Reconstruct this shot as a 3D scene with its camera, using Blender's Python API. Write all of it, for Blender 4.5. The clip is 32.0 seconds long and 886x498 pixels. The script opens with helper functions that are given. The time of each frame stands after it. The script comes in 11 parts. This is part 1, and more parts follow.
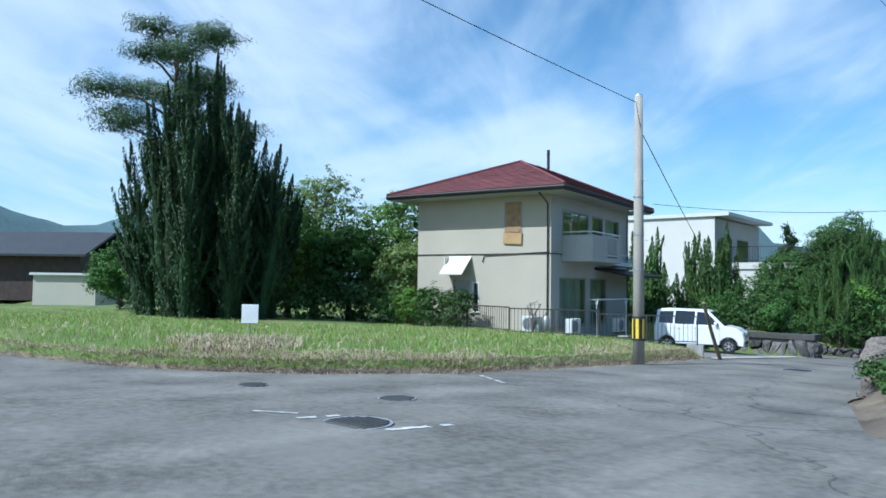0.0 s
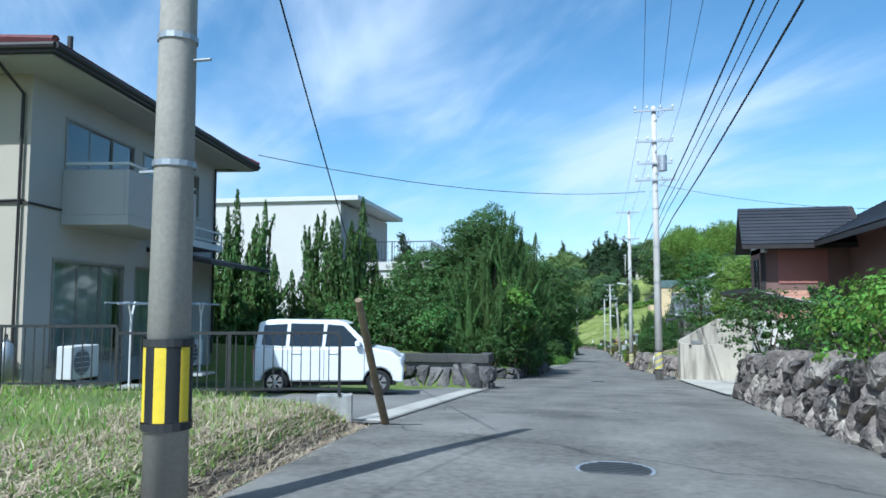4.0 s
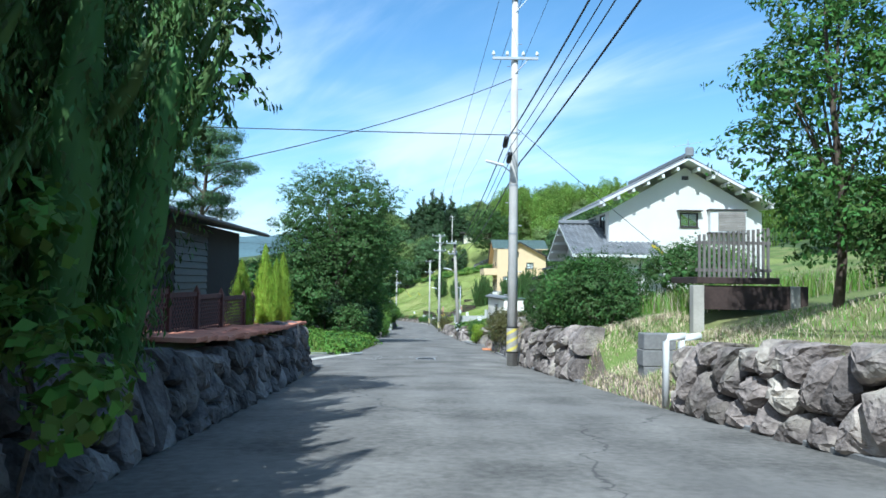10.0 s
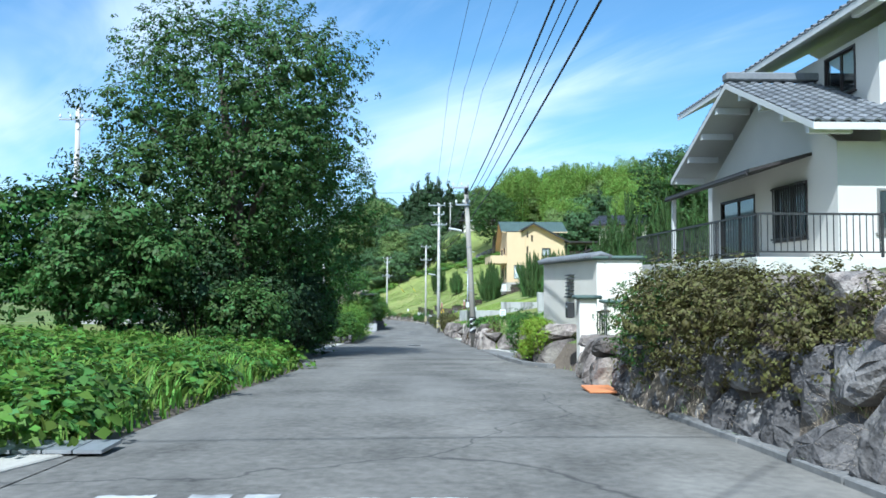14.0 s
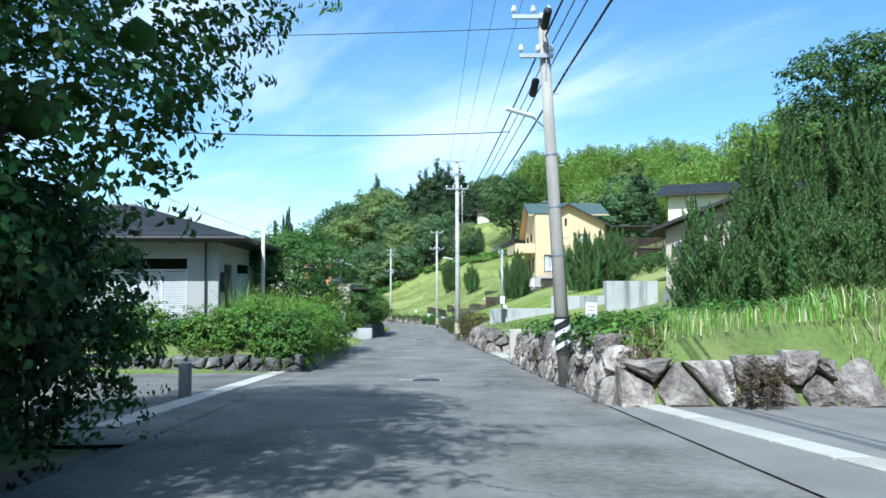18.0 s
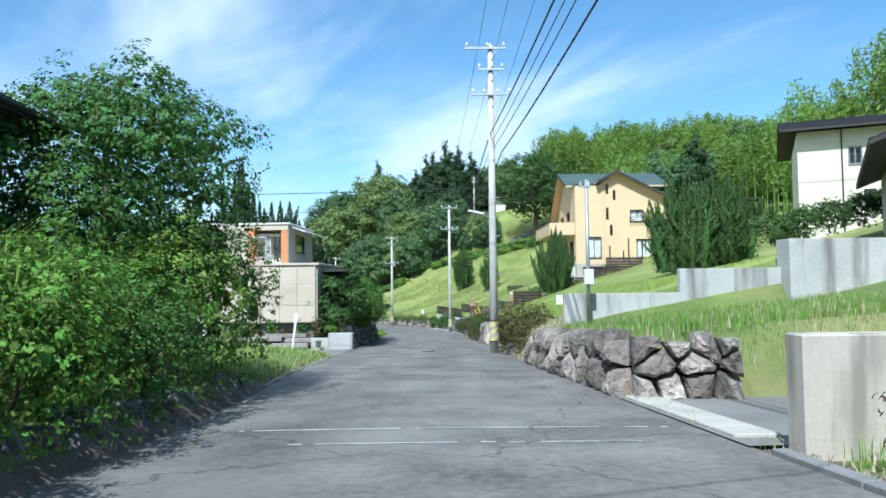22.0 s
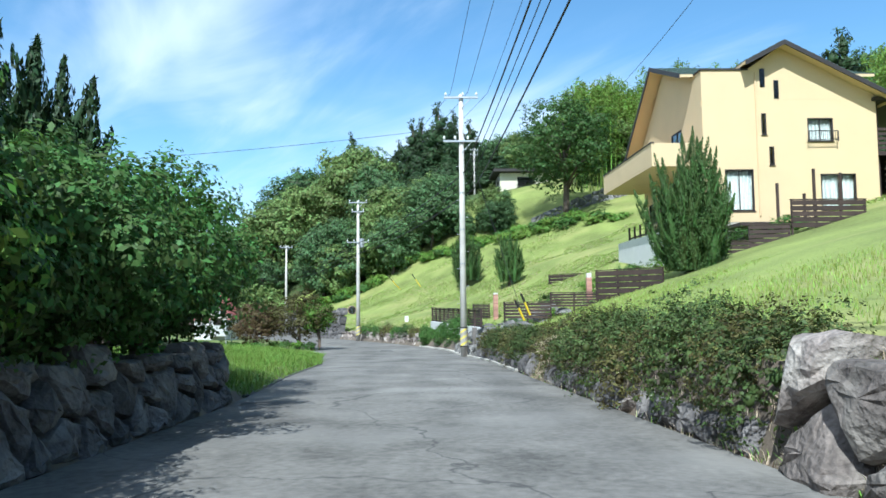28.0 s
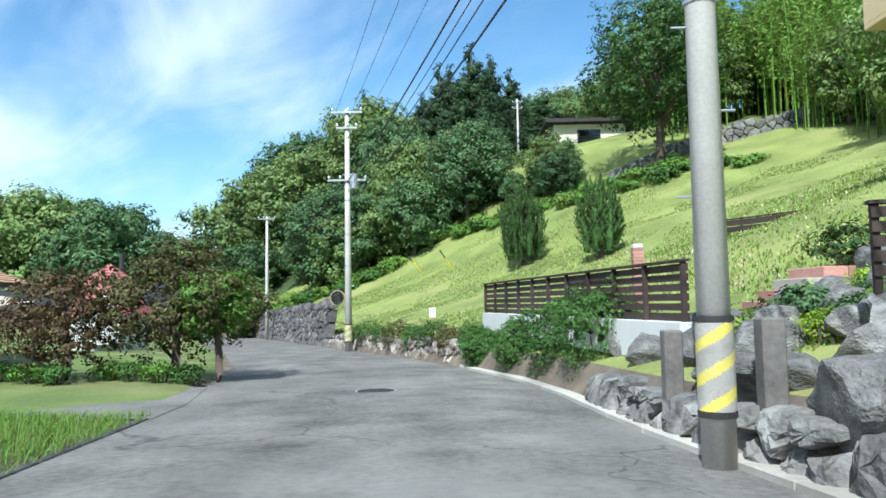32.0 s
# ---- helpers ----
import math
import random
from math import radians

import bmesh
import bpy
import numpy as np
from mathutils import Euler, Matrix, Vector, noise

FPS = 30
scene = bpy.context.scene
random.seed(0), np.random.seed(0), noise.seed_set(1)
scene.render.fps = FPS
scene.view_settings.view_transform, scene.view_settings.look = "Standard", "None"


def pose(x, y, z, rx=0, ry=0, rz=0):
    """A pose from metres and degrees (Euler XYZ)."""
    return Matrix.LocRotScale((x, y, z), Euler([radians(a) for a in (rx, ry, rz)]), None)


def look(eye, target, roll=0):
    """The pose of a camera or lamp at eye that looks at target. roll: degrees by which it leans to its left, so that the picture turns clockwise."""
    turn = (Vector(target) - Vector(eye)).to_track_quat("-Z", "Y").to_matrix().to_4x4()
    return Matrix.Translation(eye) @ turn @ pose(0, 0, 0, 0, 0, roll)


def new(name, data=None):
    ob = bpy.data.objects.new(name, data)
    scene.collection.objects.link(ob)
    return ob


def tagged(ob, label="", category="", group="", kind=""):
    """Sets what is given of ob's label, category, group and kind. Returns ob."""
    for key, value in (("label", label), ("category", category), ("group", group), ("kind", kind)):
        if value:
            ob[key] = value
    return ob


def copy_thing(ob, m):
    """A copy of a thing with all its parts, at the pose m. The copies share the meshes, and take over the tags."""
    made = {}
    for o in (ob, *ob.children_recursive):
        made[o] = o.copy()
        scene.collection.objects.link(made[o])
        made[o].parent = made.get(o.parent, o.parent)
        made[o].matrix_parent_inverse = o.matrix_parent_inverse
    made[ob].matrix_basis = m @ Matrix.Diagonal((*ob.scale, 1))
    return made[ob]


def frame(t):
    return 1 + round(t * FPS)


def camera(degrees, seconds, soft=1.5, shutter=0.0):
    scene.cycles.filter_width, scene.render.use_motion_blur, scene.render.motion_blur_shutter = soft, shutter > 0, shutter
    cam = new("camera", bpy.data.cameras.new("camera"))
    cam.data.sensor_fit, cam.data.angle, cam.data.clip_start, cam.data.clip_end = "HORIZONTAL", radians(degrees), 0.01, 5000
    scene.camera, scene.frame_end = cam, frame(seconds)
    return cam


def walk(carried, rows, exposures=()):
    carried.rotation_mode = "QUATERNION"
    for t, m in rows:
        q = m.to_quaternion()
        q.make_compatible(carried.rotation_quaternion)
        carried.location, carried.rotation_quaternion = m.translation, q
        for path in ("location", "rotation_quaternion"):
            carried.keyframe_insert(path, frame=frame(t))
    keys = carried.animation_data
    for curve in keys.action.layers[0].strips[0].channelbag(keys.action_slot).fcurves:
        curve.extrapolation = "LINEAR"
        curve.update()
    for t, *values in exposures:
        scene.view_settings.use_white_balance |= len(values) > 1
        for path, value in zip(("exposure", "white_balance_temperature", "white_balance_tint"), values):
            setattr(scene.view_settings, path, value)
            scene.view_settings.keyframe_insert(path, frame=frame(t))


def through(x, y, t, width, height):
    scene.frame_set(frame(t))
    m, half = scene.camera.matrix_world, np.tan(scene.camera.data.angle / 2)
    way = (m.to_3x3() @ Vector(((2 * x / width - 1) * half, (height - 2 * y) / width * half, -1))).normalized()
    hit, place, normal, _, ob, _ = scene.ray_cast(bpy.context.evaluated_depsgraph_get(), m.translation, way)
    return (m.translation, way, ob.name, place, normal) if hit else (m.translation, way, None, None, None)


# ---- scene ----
cam = camera(62.5, 32.0, soft=1.6)
# seconds, eye x, y, z, yaw, pitch, roll
ROWS = [
    (0.0, 0.000, 0.000, 1.300, 42.56, 2.82, -0.76),
    (0.5, -1.036, 1.126, 1.225, 41.49, 3.09, -0.64),
    (1.0, -1.935, 2.215, 1.150, 39.62, 3.41, -0.53),
    (1.5, -2.737, 3.331, 1.105, 36.82, 3.70, -0.43),
    (2.0, -3.529, 4.702, 1.060, 32.75, 4.10, -0.33),
    (2.5, -4.261, 6.230, 1.000, 27.80, 4.48, -0.16),
    (3.0, -4.868, 7.975, 0.970, 22.60, 4.66, -0.04),
    (3.5, -5.370, 9.917, 0.895, 17.59, 4.65, -0.02),
    (4.0, -5.804, 12.229, 0.805, 12.84, 4.46, -0.07),
    (4.5, -6.117, 14.630, 0.700, 9.09, 4.24, -0.24),
    (6.5, -6.649, 25.003, 0.205, 0.61, 3.19, -0.49),
    (7.0, -6.689, 27.839, 0.010, -0.09, 2.86, -0.59),
    (7.5, -6.735, 30.792, -0.200, -0.44, 2.58, -0.67),
    (8.0, -6.778, 33.830, -0.425, -0.64, 2.41, -0.68),
    (8.5, -6.826, 36.985, -0.650, -0.79, 2.35, -0.66),
    (9.0, -6.865, 40.352, -0.875, -0.88, 2.37, -0.65),
    (9.5, -6.901, 43.538, -1.085, -0.94, 2.42, -0.68),
    (10.0, -6.940, 46.682, -1.310, -1.02, 2.50, -0.77),
    (10.5, -6.959, 49.762, -1.490, -1.10, 2.53, -0.76),
    (11.0, -6.969, 52.809, -1.685, -1.23, 2.55, -0.81),
    (11.5, -6.971, 55.803, -1.880, -1.41, 2.53, -0.71),
    (12.0, -6.952, 58.551, -2.060, -1.59, 2.47, -0.50),
    (12.5, -6.956, 61.482, -2.255, -1.74, 2.43, -0.36),
    (13.0, -6.955, 64.295, -2.450, -1.74, 2.43, -0.22),
    (13.5, -6.929, 66.948, -2.630, -1.60, 2.45, -0.15),
    (14.0, -6.937, 69.528, -2.795, -1.33, 2.49, -0.21),
    (14.5, -7.004, 72.238, -2.975, -0.99, 2.55, -0.23),
    (16.5, -7.192, 81.749, -3.348, -0.25, 2.53, 0.07),
    (17.0, -7.246, 84.349, -3.520, -0.40, 2.62, 0.13),
    (17.5, -7.299, 86.949, -3.673, -0.56, 2.64, 0.14),
    (18.0, -7.314, 89.506, -3.826, -0.70, 2.66, 0.19),
    (18.5, -7.373, 91.971, -3.959, -0.87, 2.65, 0.18),
    (19.0, -7.421, 94.368, -4.132, -0.92, 2.65, 0.12),
    (19.5, -7.463, 96.926, -4.284, -0.93, 2.67, 0.10),
    (20.0, -7.523, 99.364, -4.456, -0.87, 2.71, 0.10),
    (20.5, -7.580, 101.883, -4.629, -0.72, 2.79, 0.20),
    (21.0, -7.647, 104.470, -4.762, -0.53, 2.88, 0.43),
    (21.5, -7.725, 107.124, -4.934, -0.34, 2.97, 0.56),
    (22.0, -7.807, 109.698, -5.087, -0.18, 2.99, 0.62),
    (22.5, -7.906, 112.489, -5.259, -0.15, 3.02, 0.60),
    (23.0, -7.989, 115.347, -5.412, -0.21, 3.06, 0.53),
    (23.5, -8.056, 118.272, -5.584, -0.40, 3.19, 0.52),
    (24.0, -8.124, 121.170, -5.737, -0.62, 3.39, 0.46),
    (24.5, -8.197, 124.272, -5.871, -0.83, 3.63, 0.45),
    (25.0, -8.263, 127.224, -5.986, -1.00, 3.81, 0.49),
    (25.5, -8.300, 130.201, -6.100, -1.11, 3.92, 0.50),
    (27.5, -8.540, 141.589, -6.636, -1.29, 4.07, 0.61),
    (28.0, -8.573, 144.675, -6.769, -1.30, 4.05, 0.60),
    (28.5, -8.606, 147.761, -6.903, -1.26, 4.00, 0.55),
    (29.0, -8.642, 151.104, -7.037, -1.21, 4.00, 0.52),
    (29.5, -8.673, 154.244, -7.152, -1.11, 4.04, 0.56),
    (30.0, -8.716, 157.398, -7.286, -0.93, 4.10, 0.60),
    (30.5, -8.786, 160.580, -7.400, -0.67, 4.13, 0.66),
    (31.0, -8.870, 163.749, -7.515, -0.28, 4.16, 0.73),
    (31.5, -9.007, 166.921, -7.649, 0.21, 4.18, 0.81),
    (32.0, -9.185, 170.108, -7.763, 0.84, 4.19, 1.00),
]
EXPOSURES = [(0.0, 0.32, 5150, 3), (4.5, 0.36, 5150, 3), (7.0, 0.5, 5200, 3), (9.0, 0.62, 5250, 3), (14.0, 0.62, 5250, 3), (17.0, 0.72, 5250, 3), (20.0, 0.62, 5300, 3), (24.5, 0.54, 5350, 3), (28.0, 0.7, 5450, 3), (32.0, 0.7, 5550, 3)]
walk(cam, [(t, pose(x, y, z, 90 + pitch, roll, yaw)) for t, x, y, z, yaw, pitch, roll in ROWS], EXPOSURES)

# ---- world and sun ----
SUN_TO = Vector((-1.72, -5.61, 6.93)).normalized()
sun = new("sun", bpy.data.lights.new("sun", "SUN"))
sun.data.energy, sun.data.angle, sun.data.color = 4.6, radians(0.55), (1.0, 0.955, 0.89)
sun.matrix_world = look((0, 0, 60), Vector((0, 0, 60)) - SUN_TO)
world = bpy.data.worlds.new("sky")
scene.world = world
world.use_nodes = True


def sky():
    nt = world.node_tree
    n, ln = nt.nodes, nt.links
    n.clear()
    out, bg = n.new("ShaderNodeOutputWorld"), n.new("ShaderNodeBackground")
    tex = n.new("ShaderNodeTexSky")
    tex.sky_type, tex.sun_disc = "NISHITA", False
    tex.sun_elevation = math.asin(SUN_TO.z)
    tex.sun_rotation = math.atan2(SUN_TO.x, SUN_TO.y)
    tex.air_density, tex.dust_density, tex.ozone_density = 1.0, 0.6, 1.6
    # cirrus on a high level sheet: drawn out along the wind, broken up across it
    co, sep = n.new("ShaderNodeTexCoord"), n.new("ShaderNodeSeparateXYZ")
    ln.new(co.outputs["Generated"], sep.inputs["Vector"])

    def math_node(op, a, b):
        m = n.new("ShaderNodeMath")
        m.operation = op
        for i, v in enumerate((a, b)):
            if isinstance(v, (int, float)):
                m.inputs[i].default_value = v
            else:
                ln.new(v, m.inputs[i])
        return m.outputs[0]

    high = math_node("ADD", math_node("MAXIMUM", sep.outputs["Z"], 0.0), 0.16)
    u, v = math_node("DIVIDE", sep.outputs["X"], high), math_node("DIVIDE", sep.outputs["Y"], high)
    along = math_node("SUBTRACT", math_node("MULTIPLY", v, 0.77), math_node("MULTIPLY", u, 0.64))
    across = math_node("ADD", math_node("MULTIPLY", u, 0.77), math_node("MULTIPLY", v, 0.64))

    def cloud_noise(fa, fc, z, detail, rough, bend):
        c, t = n.new("ShaderNodeCombineXYZ"), n.new("ShaderNodeTexNoise")
        ln.new(math_node("MULTIPLY", along, fa), c.inputs[0])
        ln.new(math_node("MULTIPLY", across, fc), c.inputs[1])
        c.inputs[2].default_value = z
        t.inputs["Scale"].default_value, t.inputs["Detail"].default_value = 1.0, detail
        t.inputs["Roughness"].default_value, t.inputs["Distortion"].default_value = rough, bend
        ln.new(c.outputs[0], t.inputs["Vector"])
        return t.outputs["Fac"]

    bank, wisps = cloud_noise(0.42, 0.8, 3.7, 4.0, 0.5, 0.5), cloud_noise(0.9, 2.6, 8.2, 7.0, 0.58, 0.9)
    amount = math_node("ADD", math_node("MULTIPLY", bank, 0.72), math_node("MULTIPLY", wisps, 0.28))
    ramp = n.new("ShaderNodeValToRGB")
    ramp.color_ramp.interpolation = "EASE"
    ramp.color_ramp.elements[0].position, ramp.color_ramp.elements[1].position = 0.45, 0.68
    amount = math_node("SUBTRACT", amount, math_node("MULTIPLY", sep.outputs["X"], 0.11))
    ln.new(amount, ramp.inputs["Fac"])
    mix = n.new("ShaderNodeMixRGB")
    mix.inputs["Color2"].default_value = (6.9, 7.2, 7.7, 1)
    ln.new(math_node("MULTIPLY", ramp.outputs["Color"], 0.78), mix.inputs["Fac"])
    sat = n.new("ShaderNodeHueSaturation")
    sat.inputs["Saturation"].default_value, sat.inputs["Hue"].default_value, sat.inputs["Value"].default_value = 1.1, 0.49, 1.1
    ln.new(tex.outputs["Color"], sat.inputs["Color"])
    ln.new(sat.outputs["Color"], mix.inputs["Color1"])
    ln.new(mix.outputs["Color"], bg.inputs["Color"])
    bg.inputs["Strength"].default_value = 0.105
    ln.new(bg.outputs["Background"], out.inputs["Surface"])


sky()

# ---- materials ----
def surf(name, col, rough=0.8, var=0.25, scale=1.5, fine=25.0, bump=0.15, metal=0.0, dirt=None, per_object=0.0, per_island=0.0, spec=0.4, deep=0.02, drip=None):
    """A surface with stains at one scale, grain at a finer one, and relief. dirt: (colour, amount)."""
    m = bpy.data.materials.new(name)
    m.use_nodes = True
    nt = m.node_tree
    n, ln = nt.nodes, nt.links
    p = n["Principled BSDF"]
    p.inputs["Roughness"].default_value, p.inputs["Metallic"].default_value = rough, metal
    p.inputs["Specular IOR Level"].default_value = spec
    co = n.new("ShaderNodeTexCoord")
    big, small = n.new("ShaderNodeTexNoise"), n.new("ShaderNodeTexNoise")
    big.inputs["Scale"].default_value, big.inputs["Detail"].default_value = scale, 3.0
    small.inputs["Scale"].default_value, small.inputs["Detail"].default_value = fine, 2.0
    ln.new(co.outputs["Object"], big.inputs["Vector"])
    ln.new(co.outputs["Object"], small.inputs["Vector"])
    mixf = n.new("ShaderNodeMixRGB")
    mixf.inputs["Fac"].default_value = 0.4
    ln.new(big.outputs["Fac"], mixf.inputs["Color1"])
    ln.new(small.outputs["Fac"], mixf.inputs["Color2"])
    ramp = n.new("ShaderNodeValToRGB")
    ramp.color_ramp.elements[0].position, ramp.color_ramp.elements[1].position = 0.3, 0.7
    lo = tuple(max(0.0, c * (1 - var)) for c in col)
    hi = tuple(min(1.0, c * (1 + var)) for c in col)
    ramp.color_ramp.elements[0].color, ramp.color_ramp.elements[1].color = (*lo, 1), (*hi, 1)
    ln.new(mixf.outputs["Color"], ramp.inputs["Fac"])
    last = ramp.outputs["Color"]
    if dirt:
        d, dr, dm = n.new("ShaderNodeTexNoise"), n.new("ShaderNodeValToRGB"), n.new("ShaderNodeMixRGB")
        d.inputs["Scale"].default_value, d.inputs["Detail"].default_value = scale * 0.6, 5.0
        dr.color_ramp.elements[0].position, dr.color_ramp.elements[1].position = 0.5, 0.68
        dr.color_ramp.elements[1].color = (dirt[1], dirt[1], dirt[1], 1)
        dm.inputs["Color2"].default_value = (*dirt[0], 1)
        if drip:
            mp = n.new("ShaderNodeMapping")
            mp.inputs["Scale"].default_value = drip
            ln.new(co.outputs["Object"], mp.inputs["Vector"])
            ln.new(mp.outputs["Vector"], d.inputs["Vector"])
        else:
            ln.new(co.outputs["Object"], d.inputs["Vector"])
        ln.new(d.outputs["Fac"], dr.inputs["Fac"])
        ln.new(dr.outputs["Color"], dm.inputs["Fac"])
        ln.new(last, dm.inputs["Color1"])
        last = dm.outputs["Color"]
    for amount, node, socket in ((per_object, "ShaderNodeObjectInfo", "Random"), (per_island, "ShaderNodeNewGeometry", "Random Per Island")):
        if amount:
            src, hs, mr = n.new(node), n.new("ShaderNodeHueSaturation"), n.new("ShaderNodeMapRange")
            mr.inputs["To Min"].default_value, mr.inputs["To Max"].default_value = 1 - amount, 1 + amount
            ln.new(src.outputs[socket], mr.inputs["Value"])
            ln.new(mr.outputs["Result"], hs.inputs["Value"])
            ln.new(last, hs.inputs["Color"])
            last = hs.outputs["Color"]
    ln.new(last, p.inputs["Base Color"])
    if bump:
        b = n.new("ShaderNodeBump")
        b.inputs["Strength"].default_value, b.inputs["Distance"].default_value = bump, deep
        ln.new(mixf.outputs["Color"], b.inputs["Height"])
        ln.new(b.outputs["Normal"], p.inputs["Normal"])
    return m


def leaf(name, col, spread=0.35, through=0.28, rough=0.55, warm=0.04):
    """Foliage: every leaf a little different in hue and value, lit through from behind."""
    m = bpy.data.materials.new(name)
    m.use_nodes = True
    nt = m.node_tree
    n, ln = nt.nodes, nt.links
    p, out = n["Principled BSDF"], n["Material Output"]
    p.inputs["Roughness"].default_value, p.inputs["Specular IOR Level"].default_value = rough, 0.2
    geo, hs, mr, mh = n.new("ShaderNodeNewGeometry"), n.new("ShaderNodeHueSaturation"), n.new("ShaderNodeMapRange"), n.new("ShaderNodeMapRange")
    mr.inputs["To Min"].default_value, mr.inputs["To Max"].default_value = 1 - spread, 1 + spread
    mh.inputs["To Min"].default_value, mh.inputs["To Max"].default_value = 0.5 - warm, 0.5 + warm * 0.5
    inf = n.new("ShaderNodeObjectInfo")
    hs2, mo = n.new("ShaderNodeHueSaturation"), n.new("ShaderNodeMapRange")
    mo.inputs["To Min"].default_value, mo.inputs["To Max"].default_value = 0.82, 1.2
    hs.inputs["Color"].default_value = (col[0] * 1.1, col[1] * 1.24, col[2] * 1.35, 1)
    ln.new(geo.outputs["Random Per Island"], mr.inputs["Value"])
    ln.new(mr.outputs["Result"], hs.inputs["Value"])
    ln.new(geo.outputs["Random Per Island"], mh.inputs["Value"])
    ln.new(mh.outputs["Result"], hs.inputs["Hue"])
    ln.new(inf.outputs["Random"], mo.inputs["Value"])
    ln.new(mo.outputs["Result"], hs2.inputs["Value"])
    ln.new(hs.outputs["Color"], hs2.inputs["Color"])
    ln.new(hs2.outputs["Color"], p.inputs["Base Color"])
    tr, mx = n.new("ShaderNodeBsdfTranslucent"), n.new("ShaderNodeMixShader")
    ln.new(hs2.outputs["Color"], tr.inputs["Color"])
    mx.inputs["Fac"].default_value = through
    ln.new(p.outputs["BSDF"], mx.inputs[1])
    ln.new(tr.outputs["BSDF"], mx.inputs[2])
    ln.new(mx.outputs["Shader"], out.inputs["Surface"])
    return m


def glass_mat(name, tint=(0.75, 0.82, 0.82)):
    m = bpy.data.materials.new(name)
    m.use_nodes = True
    p = m.node_tree.nodes["Principled BSDF"]
    p.inputs["Base Color"].default_value = (*tint, 1)
    p.inputs["Roughness"].default_value, p.inputs["Transmission Weight"].default_value, p.inputs["IOR"].default_value = 0.02, 1.0, 1.45
    return m


def asphalt_mat():
    m = surf("asphalt", (0.155, 0.145, 0.128), 0.9, 0.52, 0.8, 11.0, 0.0, dirt=((0.215, 0.203, 0.182), 0.6), spec=0.2)
    nt = m.node_tree
    n, ln = nt.nodes, nt.links
    p = n["Principled BSDF"]
    src = p.inputs["Base Color"].links[0].from_socket
    co, vo, ra, mx = n.new("ShaderNodeTexCoord"), n.new("ShaderNodeTexVoronoi"), n.new("ShaderNodeValToRGB"), n.new("ShaderNodeMixRGB")
    vo.inputs["Scale"].default_value = 70.0
    ra.color_ramp.elements[0].position, ra.color_ramp.elements[1].position = 0.05, 0.32
    ra.color_ramp.elements[0].color, ra.color_ramp.elements[1].color = (0.55, 0.55, 0.55, 1), (0, 0, 0, 1)
    mx.inputs["Color2"].default_value = (0.27, 0.27, 0.272, 1)
    warp, crack, cr, mx2 = n.new("ShaderNodeTexNoise"), n.new("ShaderNodeTexVoronoi"), n.new("ShaderNodeValToRGB"), n.new("ShaderNodeMixRGB")
    crack.feature, crack.inputs["Scale"].default_value = "DISTANCE_TO_EDGE", 0.16
    warp.inputs["Scale"].default_value, warp.inputs["Detail"].default_value = 0.9, 6.0
    wm = n.new("ShaderNodeVectorMath")
    wm.operation = "MULTIPLY_ADD"
    wm.inputs[1].default_value = (1.6, 1.6, 0)
    cr.color_ramp.elements[0].position, cr.color_ramp.elements[1].position = 0.0, 0.0035
    cr.color_ramp.elements[0].color, cr.color_ramp.elements[1].color = (0.65, 0.65, 0.65, 1), (0, 0, 0, 1)
    mx2.inputs["Color2"].default_value = (0.03, 0.03, 0.032, 1)
    ln.new(co.outputs["Object"], vo.inputs["Vector"])
    ln.new(co.outputs["Object"], warp.inputs["Vector"])
    ln.new(warp.outputs["Color"], wm.inputs[0])
    ln.new(co.outputs["Object"], wm.inputs[2])
    ln.new(wm.outputs["Vector"], crack.inputs["Vector"])
    ln.new(vo.outputs["Distance"], ra.inputs["Fac"])
    ln.new(ra.outputs["Color"], mx.inputs["Fac"])
    ln.new(src, mx.inputs["Color1"])
    ln.new(crack.outputs["Distance"], cr.inputs["Fac"])
    ln.new(cr.outputs["Color"], mx2.inputs["Fac"])
    ln.new(mx.outputs["Color"], mx2.inputs["Color1"])
    mp, streak, sr, mul = n.new("ShaderNodeMapping"), n.new("ShaderNodeTexNoise"), n.new("ShaderNodeValToRGB"), n.new("ShaderNodeMixRGB")
    mp.inputs["Scale"].default_value = (0.9, 0.07, 1.0)
    streak.inputs["Scale"].default_value, streak.inputs["Detail"].default_value = 1.0, 6.0
    sr.color_ramp.elements[0].position, sr.color_ramp.elements[1].position = 0.3, 0.7
    sr.color_ramp.elements[0].color, sr.color_ramp.elements[1].color = (0.82, 0.82, 0.82, 1), (1.16, 1.16, 1.15, 1)
    mul.blend_type, mul.inputs["Fac"].default_value = "MULTIPLY", 1.0
    ln.new(co.outputs["Object"], mp.inputs["Vector"])
    ln.new(mp.outputs["Vector"], streak.inputs["Vector"])
    ln.new(streak.outputs["Fac"], sr.inputs["Fac"])
    ln.new(mx2.outputs["Color"], mul.inputs["Color1"])
    ln.new(sr.outputs["Color"], mul.inputs["Color2"])
    ln.new(mul.outputs["Color"], p.inputs["Base Color"])
    # relief of the chippings
    grit, bm_ = n.new("ShaderNodeTexNoise"), n.new("ShaderNodeBump")
    grit.inputs["Scale"].default_value, grit.inputs["Detail"].default_value, grit.inputs["Roughness"].default_value = 38.0, 4.0, 0.7
    bm_.inputs["Strength"].default_value, bm_.inputs["Distance"].default_value = 0.8, 0.008
    ln.new(co.outputs["Object"], grit.inputs["Vector"])
    ln.new(grit.outputs["Fac"], bm_.inputs["Height"])
    ln.new(bm_.outputs["Normal"], p.inputs["Normal"])
    return m


